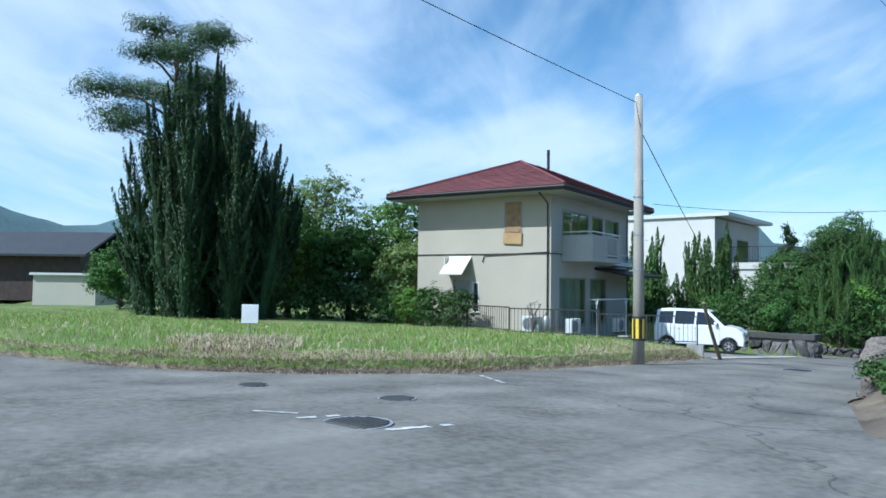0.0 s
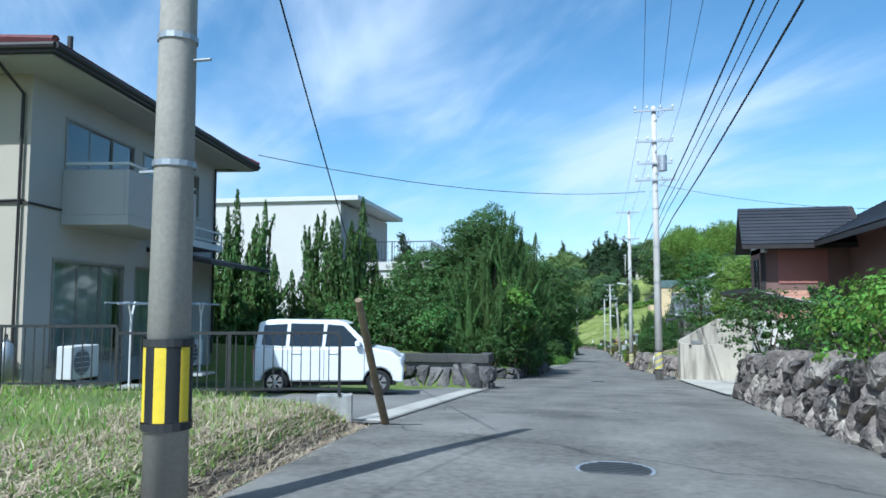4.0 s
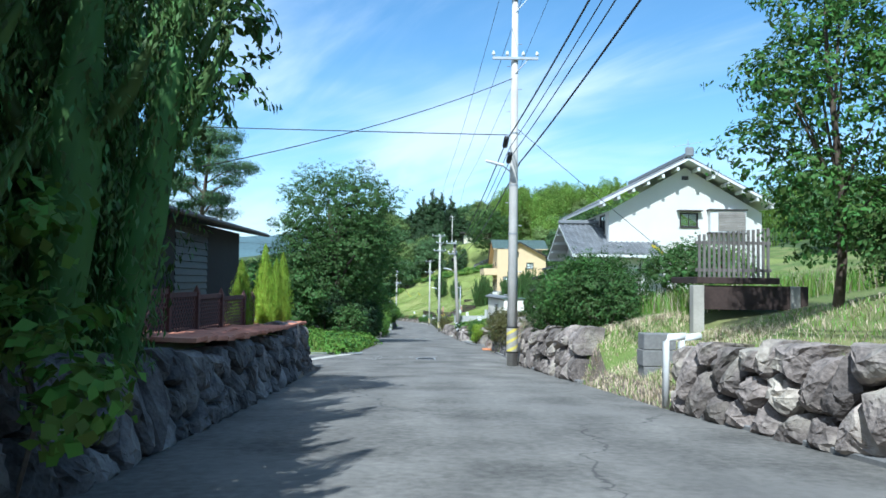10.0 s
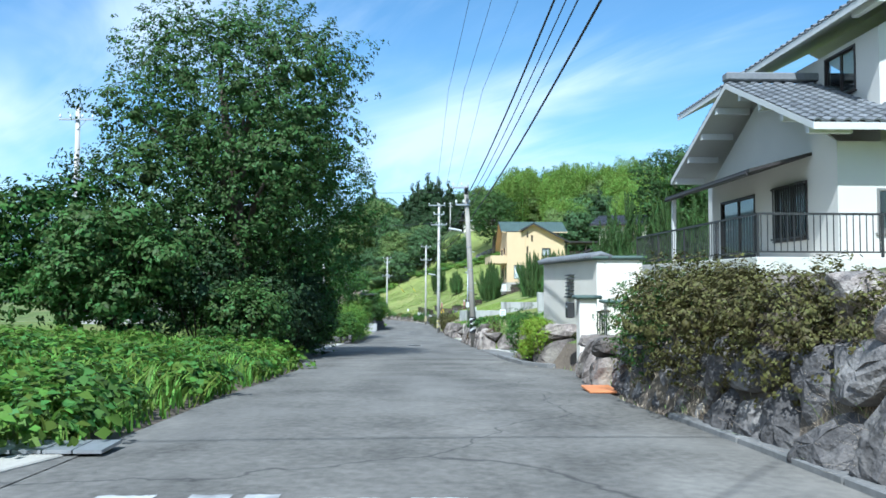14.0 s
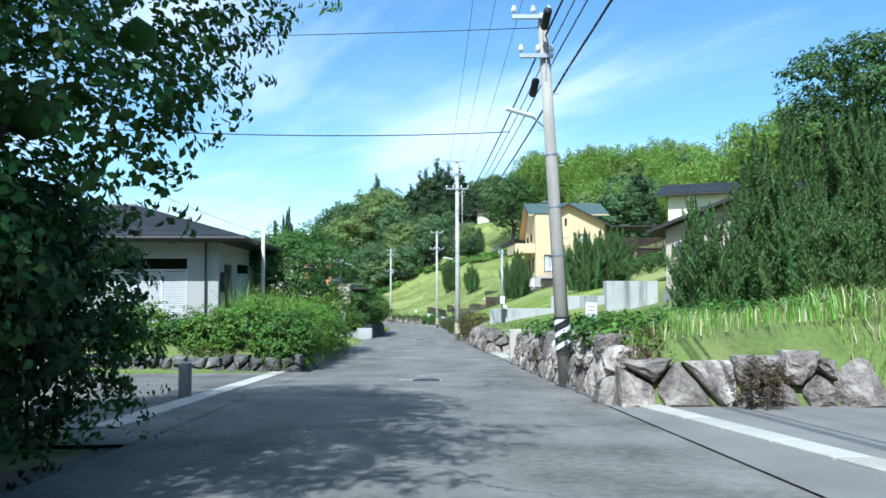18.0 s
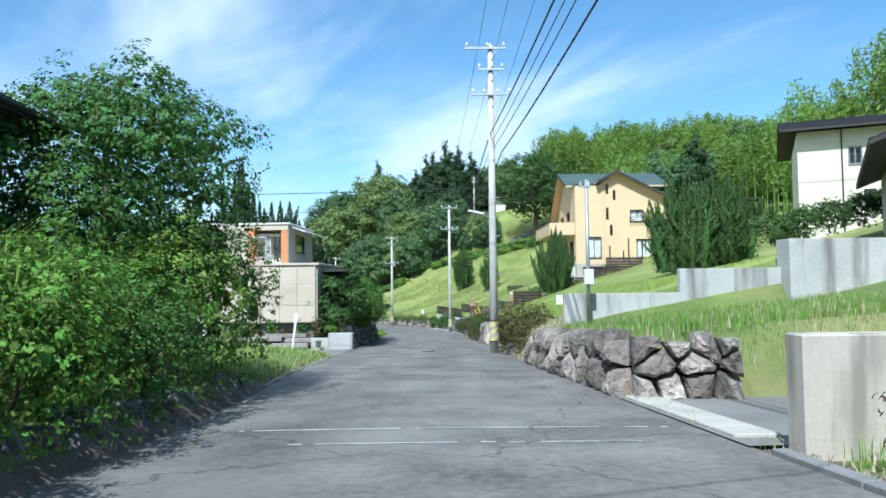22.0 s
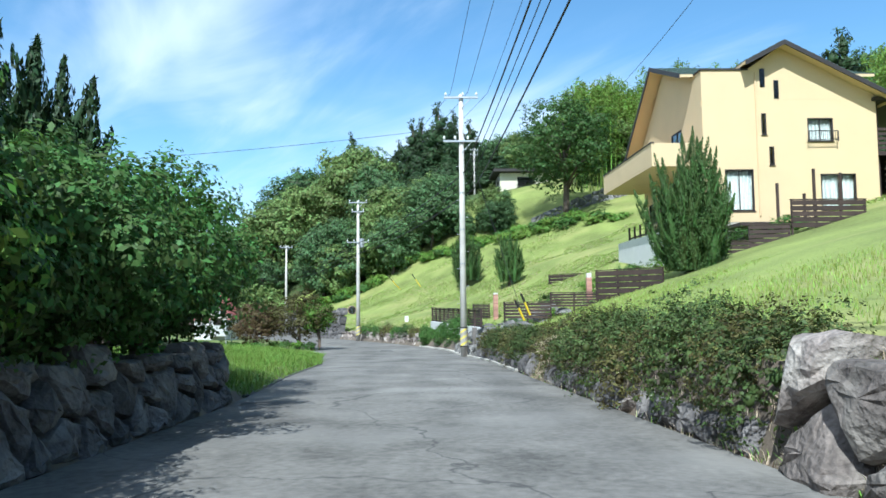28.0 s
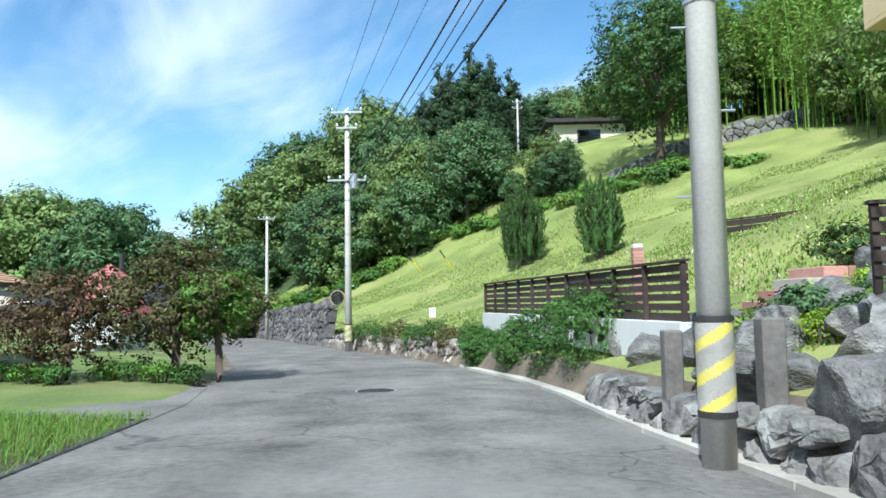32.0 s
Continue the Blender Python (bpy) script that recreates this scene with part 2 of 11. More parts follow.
M = {}
M["asphalt"] = asphalt_mat()
M["asphalt_old"] = surf("asphalt_old", (0.19, 0.18, 0.162), 0.9, 0.25, 0.6, 45.0, 0.5)
M["road_paint"] = surf("road_paint", (0.5, 0.5, 0.48), 0.7, 0.3, 3.0, 30.0, 0.2, dirt=((0.15, 0.15, 0.15), 0.9))
M["concrete"] = surf("concrete", (0.42, 0.41, 0.38), 0.88, 0.2, 0.9, 18.0, 0.25, dirt=((0.15, 0.14, 0.125), 0.85), drip=(4.0, 4.0, 0.4))
M["concrete_pale"] = surf("concrete_pale", (0.44, 0.41, 0.35), 0.85, 0.16, 1.1, 22.0, 0.2, dirt=((0.24, 0.22, 0.18), 0.65))
M["concrete_drip"] = surf("concrete_drip_stained", (0.47, 0.42, 0.34), 0.87, 0.14, 1.1, 22.0, 0.25, dirt=((0.2, 0.175, 0.14), 0.75), drip=(5.0, 5.0, 0.7))
M["concrete_dark"] = surf("concrete_dark", (0.2, 0.195, 0.185), 0.9, 0.3, 1.0, 16.0, 0.3)
# Dark kerb colour; on the corner wall's cap it stands in for shade.
M["kerb_dark"] = surf("dark_kerb_and_shaded_cap", (0.075, 0.072, 0.066), 0.92, 0.4, 2.0, 20.0, 0.3)
M["pole"] = surf("pole_concrete", (0.55, 0.515, 0.46), 0.85, 0.2, 1.3, 30.0, 0.2, dirt=((0.34, 0.3, 0.26), 0.6), drip=(3.0, 3.0, 0.5))
M["pole_old"] = surf("old_pole_concrete", (0.36, 0.325, 0.275), 0.85, 0.2, 1.3, 30.0, 0.2, dirt=((0.22, 0.2, 0.18), 0.6), drip=(3.0, 3.0, 0.5))
M["steel"] = surf("galvanised_steel", (0.42, 0.43, 0.44), 0.5, 0.15, 4.0, 40.0, 0.05, metal=0.7)
M["dark_metal"] = surf("dark_metal", (0.05, 0.048, 0.046), 0.5, 0.3, 3.0, 30.0, 0.05, metal=0.3)
M["wire"] = surf("cable_rubber", (0.018, 0.018, 0.02), 0.6, 0.1, 2.0, 10.0, 0.0)
M["siding_panel"] = surf("cream_panel", (0.52, 0.44, 0.335), 0.6, 0.1, 1.2, 30.0, 0.06, dirt=((0.42, 0.37, 0.3), 0.35), per_object=0.06)
M["orange"] = surf("orange_board", (0.6, 0.23, 0.09), 0.6, 0.15, 3.0, 25.0, 0.05)
M["yellow"] = surf("yellow_sheet", (0.78, 0.56, 0.03), 0.55, 0.12, 3.0, 25.0, 0.05, dirt=((0.4, 0.33, 0.12), 0.5))
M["yellow_worn"] = surf("worn_yellow_sheet", (0.62, 0.52, 0.1), 0.6, 0.15, 4.0, 25.0, 0.05, dirt=((0.36, 0.33, 0.25), 0.9))
M["guard_grey"] = surf("worn_grey_sheet", (0.36, 0.335, 0.29), 0.7, 0.25, 4.0, 25.0, 0.1, dirt=((0.2, 0.18, 0.15), 0.7))
M["black"] = surf("black_sheet", (0.02, 0.02, 0.022), 0.6, 0.2, 3.0, 25.0, 0.05)
M["white"] = surf("white_sheet", (0.75, 0.75, 0.73), 0.6, 0.08, 3.0, 25.0, 0.03)
M["porcelain"] = surf("porcelain", (0.6, 0.6, 0.58), 0.3, 0.08, 5.0, 25.0, 0.0)
M["stone"] = surf("wall_stone", (0.2, 0.168, 0.145), 0.92, 0.75, 3.2, 17.0, 1.0, dirt=((0.46, 0.41, 0.35), 0.85), per_object=0.5, deep=0.07)
M["stone_grey"] = surf("garden_stone", (0.15, 0.142, 0.13), 0.92, 0.5, 3.2, 17.0, 1.0, dirt=((0.3, 0.29, 0.265), 0.7), per_object=0.3, deep=0.07)
M["stone_light"] = surf("grey_wall_stone", (0.180, 0.150, 0.130), 0.92, 0.6, 3.2, 17.0, 1.0, dirt=((0.39, 0.345, 0.275), 0.75), per_object=0.45, deep=0.07)
# Dark stone by nature, and stones that have shade put into their colour.
M["stone_dark_and_shaded"] = surf("wall_stone_dark_and_shaded", (0.1, 0.092, 0.088), 0.92, 0.55, 3.2, 17.0, 1.0, dirt=((0.24, 0.22, 0.2), 0.7), per_object=0.4, deep=0.07)
M["earth"] = surf("earth", (0.12, 0.095, 0.07), 0.95, 0.35, 1.2, 20.0, 0.5, dirt=((0.3, 0.24, 0.16), 0.5))
M["ground_grass"] = surf("ground_grass", (0.11, 0.15, 0.035), 0.95, 0.4, 0.5, 14.0, 0.8, dirt=((0.26, 0.22, 0.1), 0.55))
M["lawn"] = surf("lawn", (0.185, 0.22, 0.055), 0.95, 0.42, 0.3, 9.0, 1.0, dirt=((0.3, 0.29, 0.1), 0.7), deep=0.08)
M["forest_floor"] = surf("forest_floor", (0.05, 0.075, 0.02), 0.95, 0.5, 0.3, 8.0, 0.8)
M["bark"] = surf("bark", (0.1, 0.075, 0.055), 0.92, 0.4, 2.5, 20.0, 0.8)
M["bark_pine"] = surf("bark_pine", (0.15, 0.1, 0.075), 0.92, 0.45, 2.5, 18.0, 0.8)
M["leaf_dark"] = leaf("leaf_conifer", (0.03, 0.05, 0.017), 0.4, 0.12)
M["leaf_juniper"] = leaf("leaf_juniper", (0.06, 0.1, 0.024), 0.45, 0.15)
M["leaf_green"] = leaf("leaf_broad", (0.065, 0.125, 0.025), 0.45)
M["leaf_mid"] = leaf("leaf_mid", (0.058, 0.1, 0.024), 0.5)
# Woodland greens, made lighter to take the haze of the far hill.
M["leaf_wood"] = leaf("leaf_wood", (0.15, 0.19, 0.052), 0.5)
M["leaf_wood_cool"] = leaf("leaf_wood_cool", (0.1, 0.155, 0.055), 0.5)
M["leaf_wood_dark"] = leaf("leaf_wood_dark", (0.075, 0.12, 0.042), 0.5)
M["leaf_light"] = leaf("leaf_light", (0.12, 0.2, 0.03), 0.4, 0.35)
M["leaf_yellow"] = leaf("leaf_yellow", (0.24, 0.32, 0.03), 0.35, 0.35)
M["leaf_bamboo"] = leaf("leaf_bamboo", (0.17, 0.24, 0.04), 0.4, 0.35)
M["leaf_pine"] = leaf("leaf_pine", (0.06, 0.1, 0.035), 0.4, 0.1)
M["leaf_red"] = leaf("leaf_red", (0.08, 0.05, 0.02), 0.5, 0.2)
M["leaf_azalea_dark"] = leaf("leaf_azalea_dark", (0.062, 0.082, 0.022), 0.5, 0.2)
M["leaf_brown"] = leaf("leaf_azalea", (0.09, 0.076, 0.022), 0.5, 0.2)
M["blade"] = leaf("grass_blade", (0.15, 0.24, 0.035), 0.45, 0.3, 0.6, 0.05)
M["blade_lawn"] = leaf("grass_lawn", (0.23, 0.27, 0.06), 0.3, 0.35, 0.6, 0.04)
M["straw"] = leaf("dry_straw", (0.46, 0.335, 0.215), 0.4, 0.2, 0.8, 0.02)
M["polycarbonate"] = leaf("smoked_polycarbonate", (0.5, 0.42, 0.35), 0.03, 0.85, 0.3, 0.0)
M["glass"] = glass_mat("window_glass")
M["glass_dark"] = glass_mat("tinted_glass", (0.25, 0.28, 0.28))


# ---- building helpers ----
def mesh_of(name, verts, faces, mats, smooth=False, slots=None):
    me = bpy.data.meshes.new(name)
    me.from_pydata(verts, [], faces)
    for m in mats if isinstance(mats, (list, tuple)) else [mats]:
        me.materials.append(m)
    if slots is not None:
        me.polygons.foreach_set("material_index", slots)
    if smooth:
        me.shade_smooth()
    me.update()
    return me


def thing(name, at=(0, 0, 0), rz=0.0, label="", category="", group="", kind=""):
    ob = new(name)
    ob.empty_display_size = 0.2
    ob.matrix_world = pose(*at, 0, 0, rz)
    return tagged(ob, label, category, group, kind)


class Shape:
    """Collects boxes, tubes and prisms, and links them as one mesh."""

    def __init__(self):
        self.v, self.f = [], []

    def add(self, verts, faces):
        k = len(self.v)
        self.v += [tuple(p) for p in verts]
        self.f += [tuple(i + k for i in q) for q in faces]
        return self

    def box(self, x0, y0, z0, x1, y1, z1):
        v = [(x, y, z) for z in (z0, z1) for y in (y0, y1) for x in (x0, x1)]
        return self.add(v, [(0, 2, 3, 1), (4, 5, 7, 6), (0, 1, 5, 4), (2, 6, 7, 3), (0, 4, 6, 2), (1, 3, 7, 5)])

    def turned(self, m, x0, y0, z0, x1, y1, z1):
        v = [m @ Vector((x, y, z)) for z in (z0, z1) for y in (y0, y1) for x in (x0, x1)]
        return self.add(v, [(0, 2, 3, 1), (4, 5, 7, 6), (0, 1, 5, 4), (2, 6, 7, 3), (0, 4, 6, 2), (1, 3, 7, 5)])

    def prism(self, outline, y0, y1):
        """An outline of (x, z) points, drawn out from y0 to y1."""
        k = len(outline)
        v = [(x, y0, z) for x, z in outline] + [(x, y1, z) for x, z in outline]
        f = [(i, (i + 1) % k, k + (i + 1) % k, k + i) for i in range(k)]
        return self.add(v, f + [tuple(range(k))[::-1], tuple(range(k, 2 * k))])

    def slab(self, outline, z0, z1):
        """An outline of (x, y) points, from z0 to z1."""
        k = len(outline)
        v = [(x, y, z0) for x, y in outline] + [(x, y, z1) for x, y in outline]
        f = [(i, (i + 1) % k, k + (i + 1) % k, k + i) for i in range(k)]
        return self.add(v, f + [tuple(range(k))[::-1], tuple(range(k, 2 * k))])

    def tube(self, points, radii, sides=8, caps=True):
        pts = [Vector(p) for p in points]
        if not isinstance(radii, (list, tuple)):
            radii = [radii] * len(pts)
        v, f = [], []
        for i, p in enumerate(pts):
            d = (pts[min(i + 1, len(pts) - 1)] - pts[max(i - 1, 0)]).normalized()
            a = d.orthogonal().normalized() if abs(d.z) > 0.99 else d.cross(Vector((0, 0, 1))).normalized()
            b = d.cross(a)
            for s in range(sides):
                t = 2 * math.pi * s / sides
                v.append(p + radii[i] * (math.cos(t) * a + math.sin(t) * b))
        for i in range(len(pts) - 1):
            for s in range(sides):
                t = (s + 1) % sides
                f.append((i * sides + s, i * sides + t, (i + 1) * sides + t, (i + 1) * sides + s))
        if caps:
            f.append(tuple(range(sides))[::-1])
            f.append(tuple(range((len(pts) - 1) * sides, len(pts) * sides)))
        return self.add(v, f)

    def part(self, name, mat, parent=None, label="", smooth=False, bevel=0.0, m=None):
        me = mesh_of(name, self.v, self.f, mat)
        bm = bmesh.new()
        bm.from_mesh(me)
        bmesh.ops.recalc_face_normals(bm, faces=bm.faces)
        if bevel:
            bmesh.ops.bevel(bm, geom=[e for e in bm.edges if e.calc_face_angle(0) > 0.5], offset=bevel, segments=1, affect="EDGES")
        bm.to_mesh(me)
        bm.free()
        if smooth:
            me.shade_smooth()
        ob = new(name, me)
        if parent is not None:
            ob.parent = parent
        if m is not None:
            ob.matrix_basis = m
        return tagged(ob, label)


def curve_at(table, y):
    """A value read from rows of (y, value)."""
    return float(np.interp(y, [r[0] for r in table], [r[1] for r in table]))

# ---- the lie of the land: the street runs along +y and falls gently ----
ROAD_Z = [(-400, 1.5), (-60, 0.5), (-20, 0.25), (0, 0.12), (10, -0.29), (20, -0.74), (30, -1.32), (40, -2.03), (50, -2.69), (60, -3.34), (70, -4.01),
          (80, -4.46), (90, -5.03), (100, -5.68), (110, -6.29), (120, -6.86), (130, -7.27), (140, -7.74), (150, -8.17), (160, -8.56), (170, -8.94),
          (180, -9.33), (190, -9.65), (204, -9.95), (220, -10.4), (235, -10.8), (300, -11.6), (1500, -12)]
EDGE_L = [(-400, -90), (2.8, -90), (3.4, -20), (4.4, -14.9), (5.0, -12.5), (5.9, -10.9), (7.5, -9.6), (10.2, -8.6), (16.5, -8.6), (22, -9.1), (31, -9.1), (42, -9.4),
          (53, -9.4), (60, -9.7), (65, -9.93), (67.9, -10.1), (70, -9.9), (86, -9.8), (90, -10.3), (100, -10.6), (111, -10.8), (122, -11.1), (127, -11.5), (145, -11.9),
          (157, -11.8), (164, -12.2), (171, -12.3), (176, -13.0), (182.6, -13.8), (188, -15.1), (194, -16.4), (205, -20.2), (230, -30), (260, -46), (1500, -700)]
EDGE_R = [(-400, 90), (-3, 90), (0, 20), (3, 8), (6, 1.5), (8.9, -2.0), (12.7, -3.1), (24, -2.9), (53, -2.9), (58, -3.4), (70, -3.9), (76, -4.0), (79.6, -4.2), (81.1, -4.12), (83, -3.95), (85.6, -3.62), (86.6, -3.75), (87.2, -4.3), (90, -4.55),
          (100, -4.6), (120, -4.8), (131, -5.3), (140, -5.3), (152, -5.7), (165, -6.1), (172, -6.3), (178, -7.0), (183, -7.3), (187, -7.8),
          (192, -9.0), (197, -10.8), (204, -13.7), (220, -19.6), (235, -25), (260, -40), (1500, -694)]
# heights over the road at these distances from its edge
AWAY = (0.0, 0.12, 0.5, 3, 8, 14, 20, 35, 60, 120, 300, 900)
RISE_R = [
    (-60, (0, 0, 0.1, .3, .6, 1, 1.4, 2, 3, 4, 6, 8)), (8, (0, 0, 0.1, .3, 1.0, 1.6, 2, 2.4, 3, 4, 8, 10)), (12.6, (0, 0, 0.15, .5, 1.2, 1.7, 2, 2.4, 3, 4, 8, 10)), (13.6, (0, 0, 0.75, 1.1, 1.4, 1.8, 2, 2.4, 3, 4, 8, 10)), (30.8, (0, 0, 1.0, 1.6, 2.0, 2.2, 2.4, 3, 4, 6, 10, 14)),
    (31.6, (0, 0, 0.03, .05, 2.0, 2.2, 2.4, 3, 4, 6, 10, 14)), (46.1, (0, 0, 0.03, .05, 2.0, 2.2, 2.4, 3, 4, 7, 12, 14)), (46.6, (0, 0, 0.3, 1.5, 2.2, 2.4, 2.6, 3, 5, 7, 12, 16)), (50.2, (0, 0, 0.4, 1.6, 2.2, 2.4, 2.6, 3, 5, 7, 12, 16)), (50.7, (0, 0, 1.0, 1.6, 2.2, 2.4, 2.6, 3, 5, 7, 12, 16)),
    (57, (0, 0, 0.9, 1.8, 2.4, 2.6, 3, 3.5, 5, 8, 14, 18)), (58.5, (0, 0, .3, 1.5, 2.4, 2.6, 3, 3.5, 5, 8, 14, 18)), (62.6, (0, 0, .3, 1.4, 2.4, 2.6, 3, 3.5, 5, 8, 14, 18)), (63.4, (0, 0, 1.1, 1.7, 2.4, 2.6, 3, 3.6, 5, 8, 15, 18)),
    (77, (0, 0, 1.25, 1.9, 2.5, 2.6, 3, 4, 6, 10, 16, 20)), (82.0, (0, 0, 1.0, 1.7, 2.5, 2.6, 3, 4, 6, 10, 16, 20)), (85.2, (0, 0, 0.6, 1.4, 2.4, 2.6, 3, 4, 6, 10, 16, 20)), (90.4, (0, 0, 0.65, 1.3, 2.4, 2.6, 3, 4, 7, 12, 18, 20)), (91.8, (0, 0, 0, 0, .02, 1.6, 3, 5, 8, 12, 18, 20)),
    (100.6, (0, 0, 0, 0, .02, 1.6, 3, 5, 8, 13, 19, 22)), (101.2, (0, 0, .95, 1.3, 1.6, 2.4, 3.5, 6, 9, 14, 20, 24)), (113.5, (0, 0, 1.0, 1.3, 1.6, 2.6, 4, 7, 11, 16, 22, 24)),
    (114.3, (0, 0, 0, 0, .3, 2.6, 4, 7, 11, 16, 22, 24)), (121.5, (0, 0, 0, 0, .3, 2.6, 4, 7, 11, 16, 22, 24)), (122.2, (0, 0, 1.0, 1.25, 1.6, 2.9, 4.4, 7.4, 11, 17, 22, 24)),
    (131.6, (0, 0, .9, 1.2, 1.7, 3, 4.6, 8, 12, 18, 24, 26)), (132.6, (0, 0, .9, 1.9, 3.2, 4.0, 5.2, 8, 12, 18, 24, 26)), (150, (0, 0, .9, 1.6, 3.1, 4.4, 6.0, 10, 14, 20, 26, 28)),
    (165, (0, 0, .8, 1.5, 3.2, 4.7, 6.4, 11, 15, 21, 27, 30)), (178, (0, 0, .6, 1.3, 3.1, 5.2, 7.0, 11, 16, 22, 28, 30)), (192, (0, 0, .6, 1.3, 3.5, 5.8, 8.0, 11.5, 17, 23, 28, 30)),
    (205, (0, 0, .6, 1.2, 2.3, 4.2, 6.8, 11.5, 18, 24, 28, 30)), (220, (0, 0, .6, 1.3, 2.5, 4.4, 7.0, 12.5, 19, 25, 28, 30)), (235, (0, 0, 1.8, 2.6, 4.2, 6.8, 10, 16.5, 22, 27, 30, 32)),
    (251, (0, 0, 2, 3, 5.5, 9, 13, 20, 25, 29, 30, 34)), (280, (0, 0, 2, 4, 8, 12, 15, 21, 26, 30, 32, 36)), (400, (0, 0, 3, 6, 10, 13, 16, 20, 26, 30, 34, 40)), (1500, (0, 0, 3, 6, 8, 10, 12, 15, 20, 30, 40, 50))]
RISE_L = [
    (-60, (0, 0, .1, .1, .1, .1, .1, 0, 0, 0, -2, -4)), (5, (0, 0, .2, .35, .4, .4, .35, .3, 0, 0, -2, -4)), (21.6, (0, 0, .3, .45, .45, .4, .4, .3, 0, 0, -2, -4)),
    (22.4, (0, 0, 0, 0, .2, .5, .6, .5, .3, 0, -2, -4)), (32.5, (0, 0, .03, .06, .1, .3, .6, .8, .6, 0, -2, -4)), (32.75, (0, 0, .95, 1.05, 1.2, 1.4, 1.4, 1.4, 1, 0, -2, -4)),
    (33.5, (0, 0, .95, 1.05, 1.2, 1.4, 1.4, 1.4, 1, 0, -2, -4)), (34.3, (0, 0, 0, 0, 0, 0, 0, .5, .5, 0, -2, -4)), (41.95, (0, 0, 0, 0, 0, 0, 0, .5, .5, 0, -2, -4)),
    (42.4, (0, 0, .5, .8, 1.2, 1.3, 1.3, 1, .6, 0, -2, -4)), (58, (0, 0, .9, .95, 1.0, 1.0, 1, .8, .5, 0, -2, -4)), (67.4, (0, 0, 1.15, 1.18, 1.15, 1.0, 1, .8, .5, 0, -2, -4)), (68.0, (0, 0, 0, 0, 0, 0, 0, .3, .2, 0, -2, -4)),
    (75.8, (0, 0, 0, 0, 0, 0, 0, .3, .2, 0, -2, -4)), (76.2, (0, 0, .15, .5, .6, .5, .4, .3, .2, 0, -2, -4)), (95, (0, 0, .25, .5, .6, .5, .4, .3, .2, 0, -2, -4)),
    (97, (0, 0, 0, 0, 0, 0, 0, .3, .2, 0, -2, -4)), (109.9, (0, 0, 0, 0, 0, 0, 0, .3, .2, 0, -2, -4)), (110.6, (0, 0, .35, .9, 1.1, 1.1, 1.1, .8, .4, 0, -2, -4)),
    (123, (0, 0, .4, .9, 1.0, 1.0, 1, .8, .4, 0, -2, -4)), (124.5, (0, 0, .22, .5, .65, .65, .6, .4, .2, 0, -2, -4)), (136.5, (0, 0, .15, .4, .5, .5, .5, .4, .2, 0, -2, -4)),
    (137.5, (0, 0, 0, 0, 0, 0, 0, .3, .2, 0, -2, -4)), (143.7, (0, 0, 0, 0, 0, 0, 0, .3, .2, 0, -2, -4)), (144.4, (0, 0, .4, .7, .9, 1, 1, .8, .4, 0, -2, -4)),
    (157, (0, 0, .5, .9, 1, 1, 1, .8, .4, 0, -2, -4)), (159, (0, 0, .2, .5, .7, .7, .6, .4, .3, 0, -2, -4)), (176, (0, 0, .2, .5, .6, .5, .4, .3, .3, 0, -2, -4)),
    (181, (0, 0, 0, 0, 0, 0, 0, .1, .1, 0, -2, -4)), (187.5, (0, 0, .1, .15, .2, .2, .2, .2, .2, 0, -2, -4)), (215, (0, 0, .1, .2, .4, .6, .8, 1, 2, 3, 2, 0)),
    (250, (0, 0, .5, 1, 1.6, 2, 2.4, 3, 3, 3, 3, 2)), (400, (0, 0, 2, 4, 5, 6, 6, 6, 6, 6, 4, 2)), (1500, (0, 0, 3, 4, 5, 6, 6, 6, 6, 6, 4, 2))]


def road_z(y):
    return curve_at(ROAD_Z, y)


def edge_l(y):
    return curve_at(EDGE_L, y)


def edge_r(y):
    return curve_at(EDGE_R, y)


def rise(table, y, d):
    ys = [r[0] for r in table]
    i = max(0, min(len(ys) - 2, int(np.searchsorted(ys, y)) - 1))
    f = min(1.0, max(0.0, (y - ys[i]) / (ys[i + 1] - ys[i])))
    return float((1 - f) * np.interp(d, AWAY, table[i][1]) + f * np.interp(d, AWAY, table[i + 1][1]))


def land(x, y):
    """Height of the ground."""
    z, lo, hi = road_z(y), edge_l(y), edge_r(y)
    if x > hi:
        return z + rise(RISE_R, y, x - hi)
    if x < lo:
        return z + rise(RISE_L, y, lo - x)
    return z


def rows_of_y():
    ys = [-700, -400, -200, -100, -60, -30, -15, -8, -4, 0, 2, 2.8, 3.1, 3.4, 3.9, 4.4, 5, 5.9, 6.7]
    ys += [7.5 + 0.5 * i for i in range(int((245 - 7.5) / 0.5))]
    return ys + [250, 260, 275, 290, 310, 340, 380, 430, 500, 650, 900, 1500]


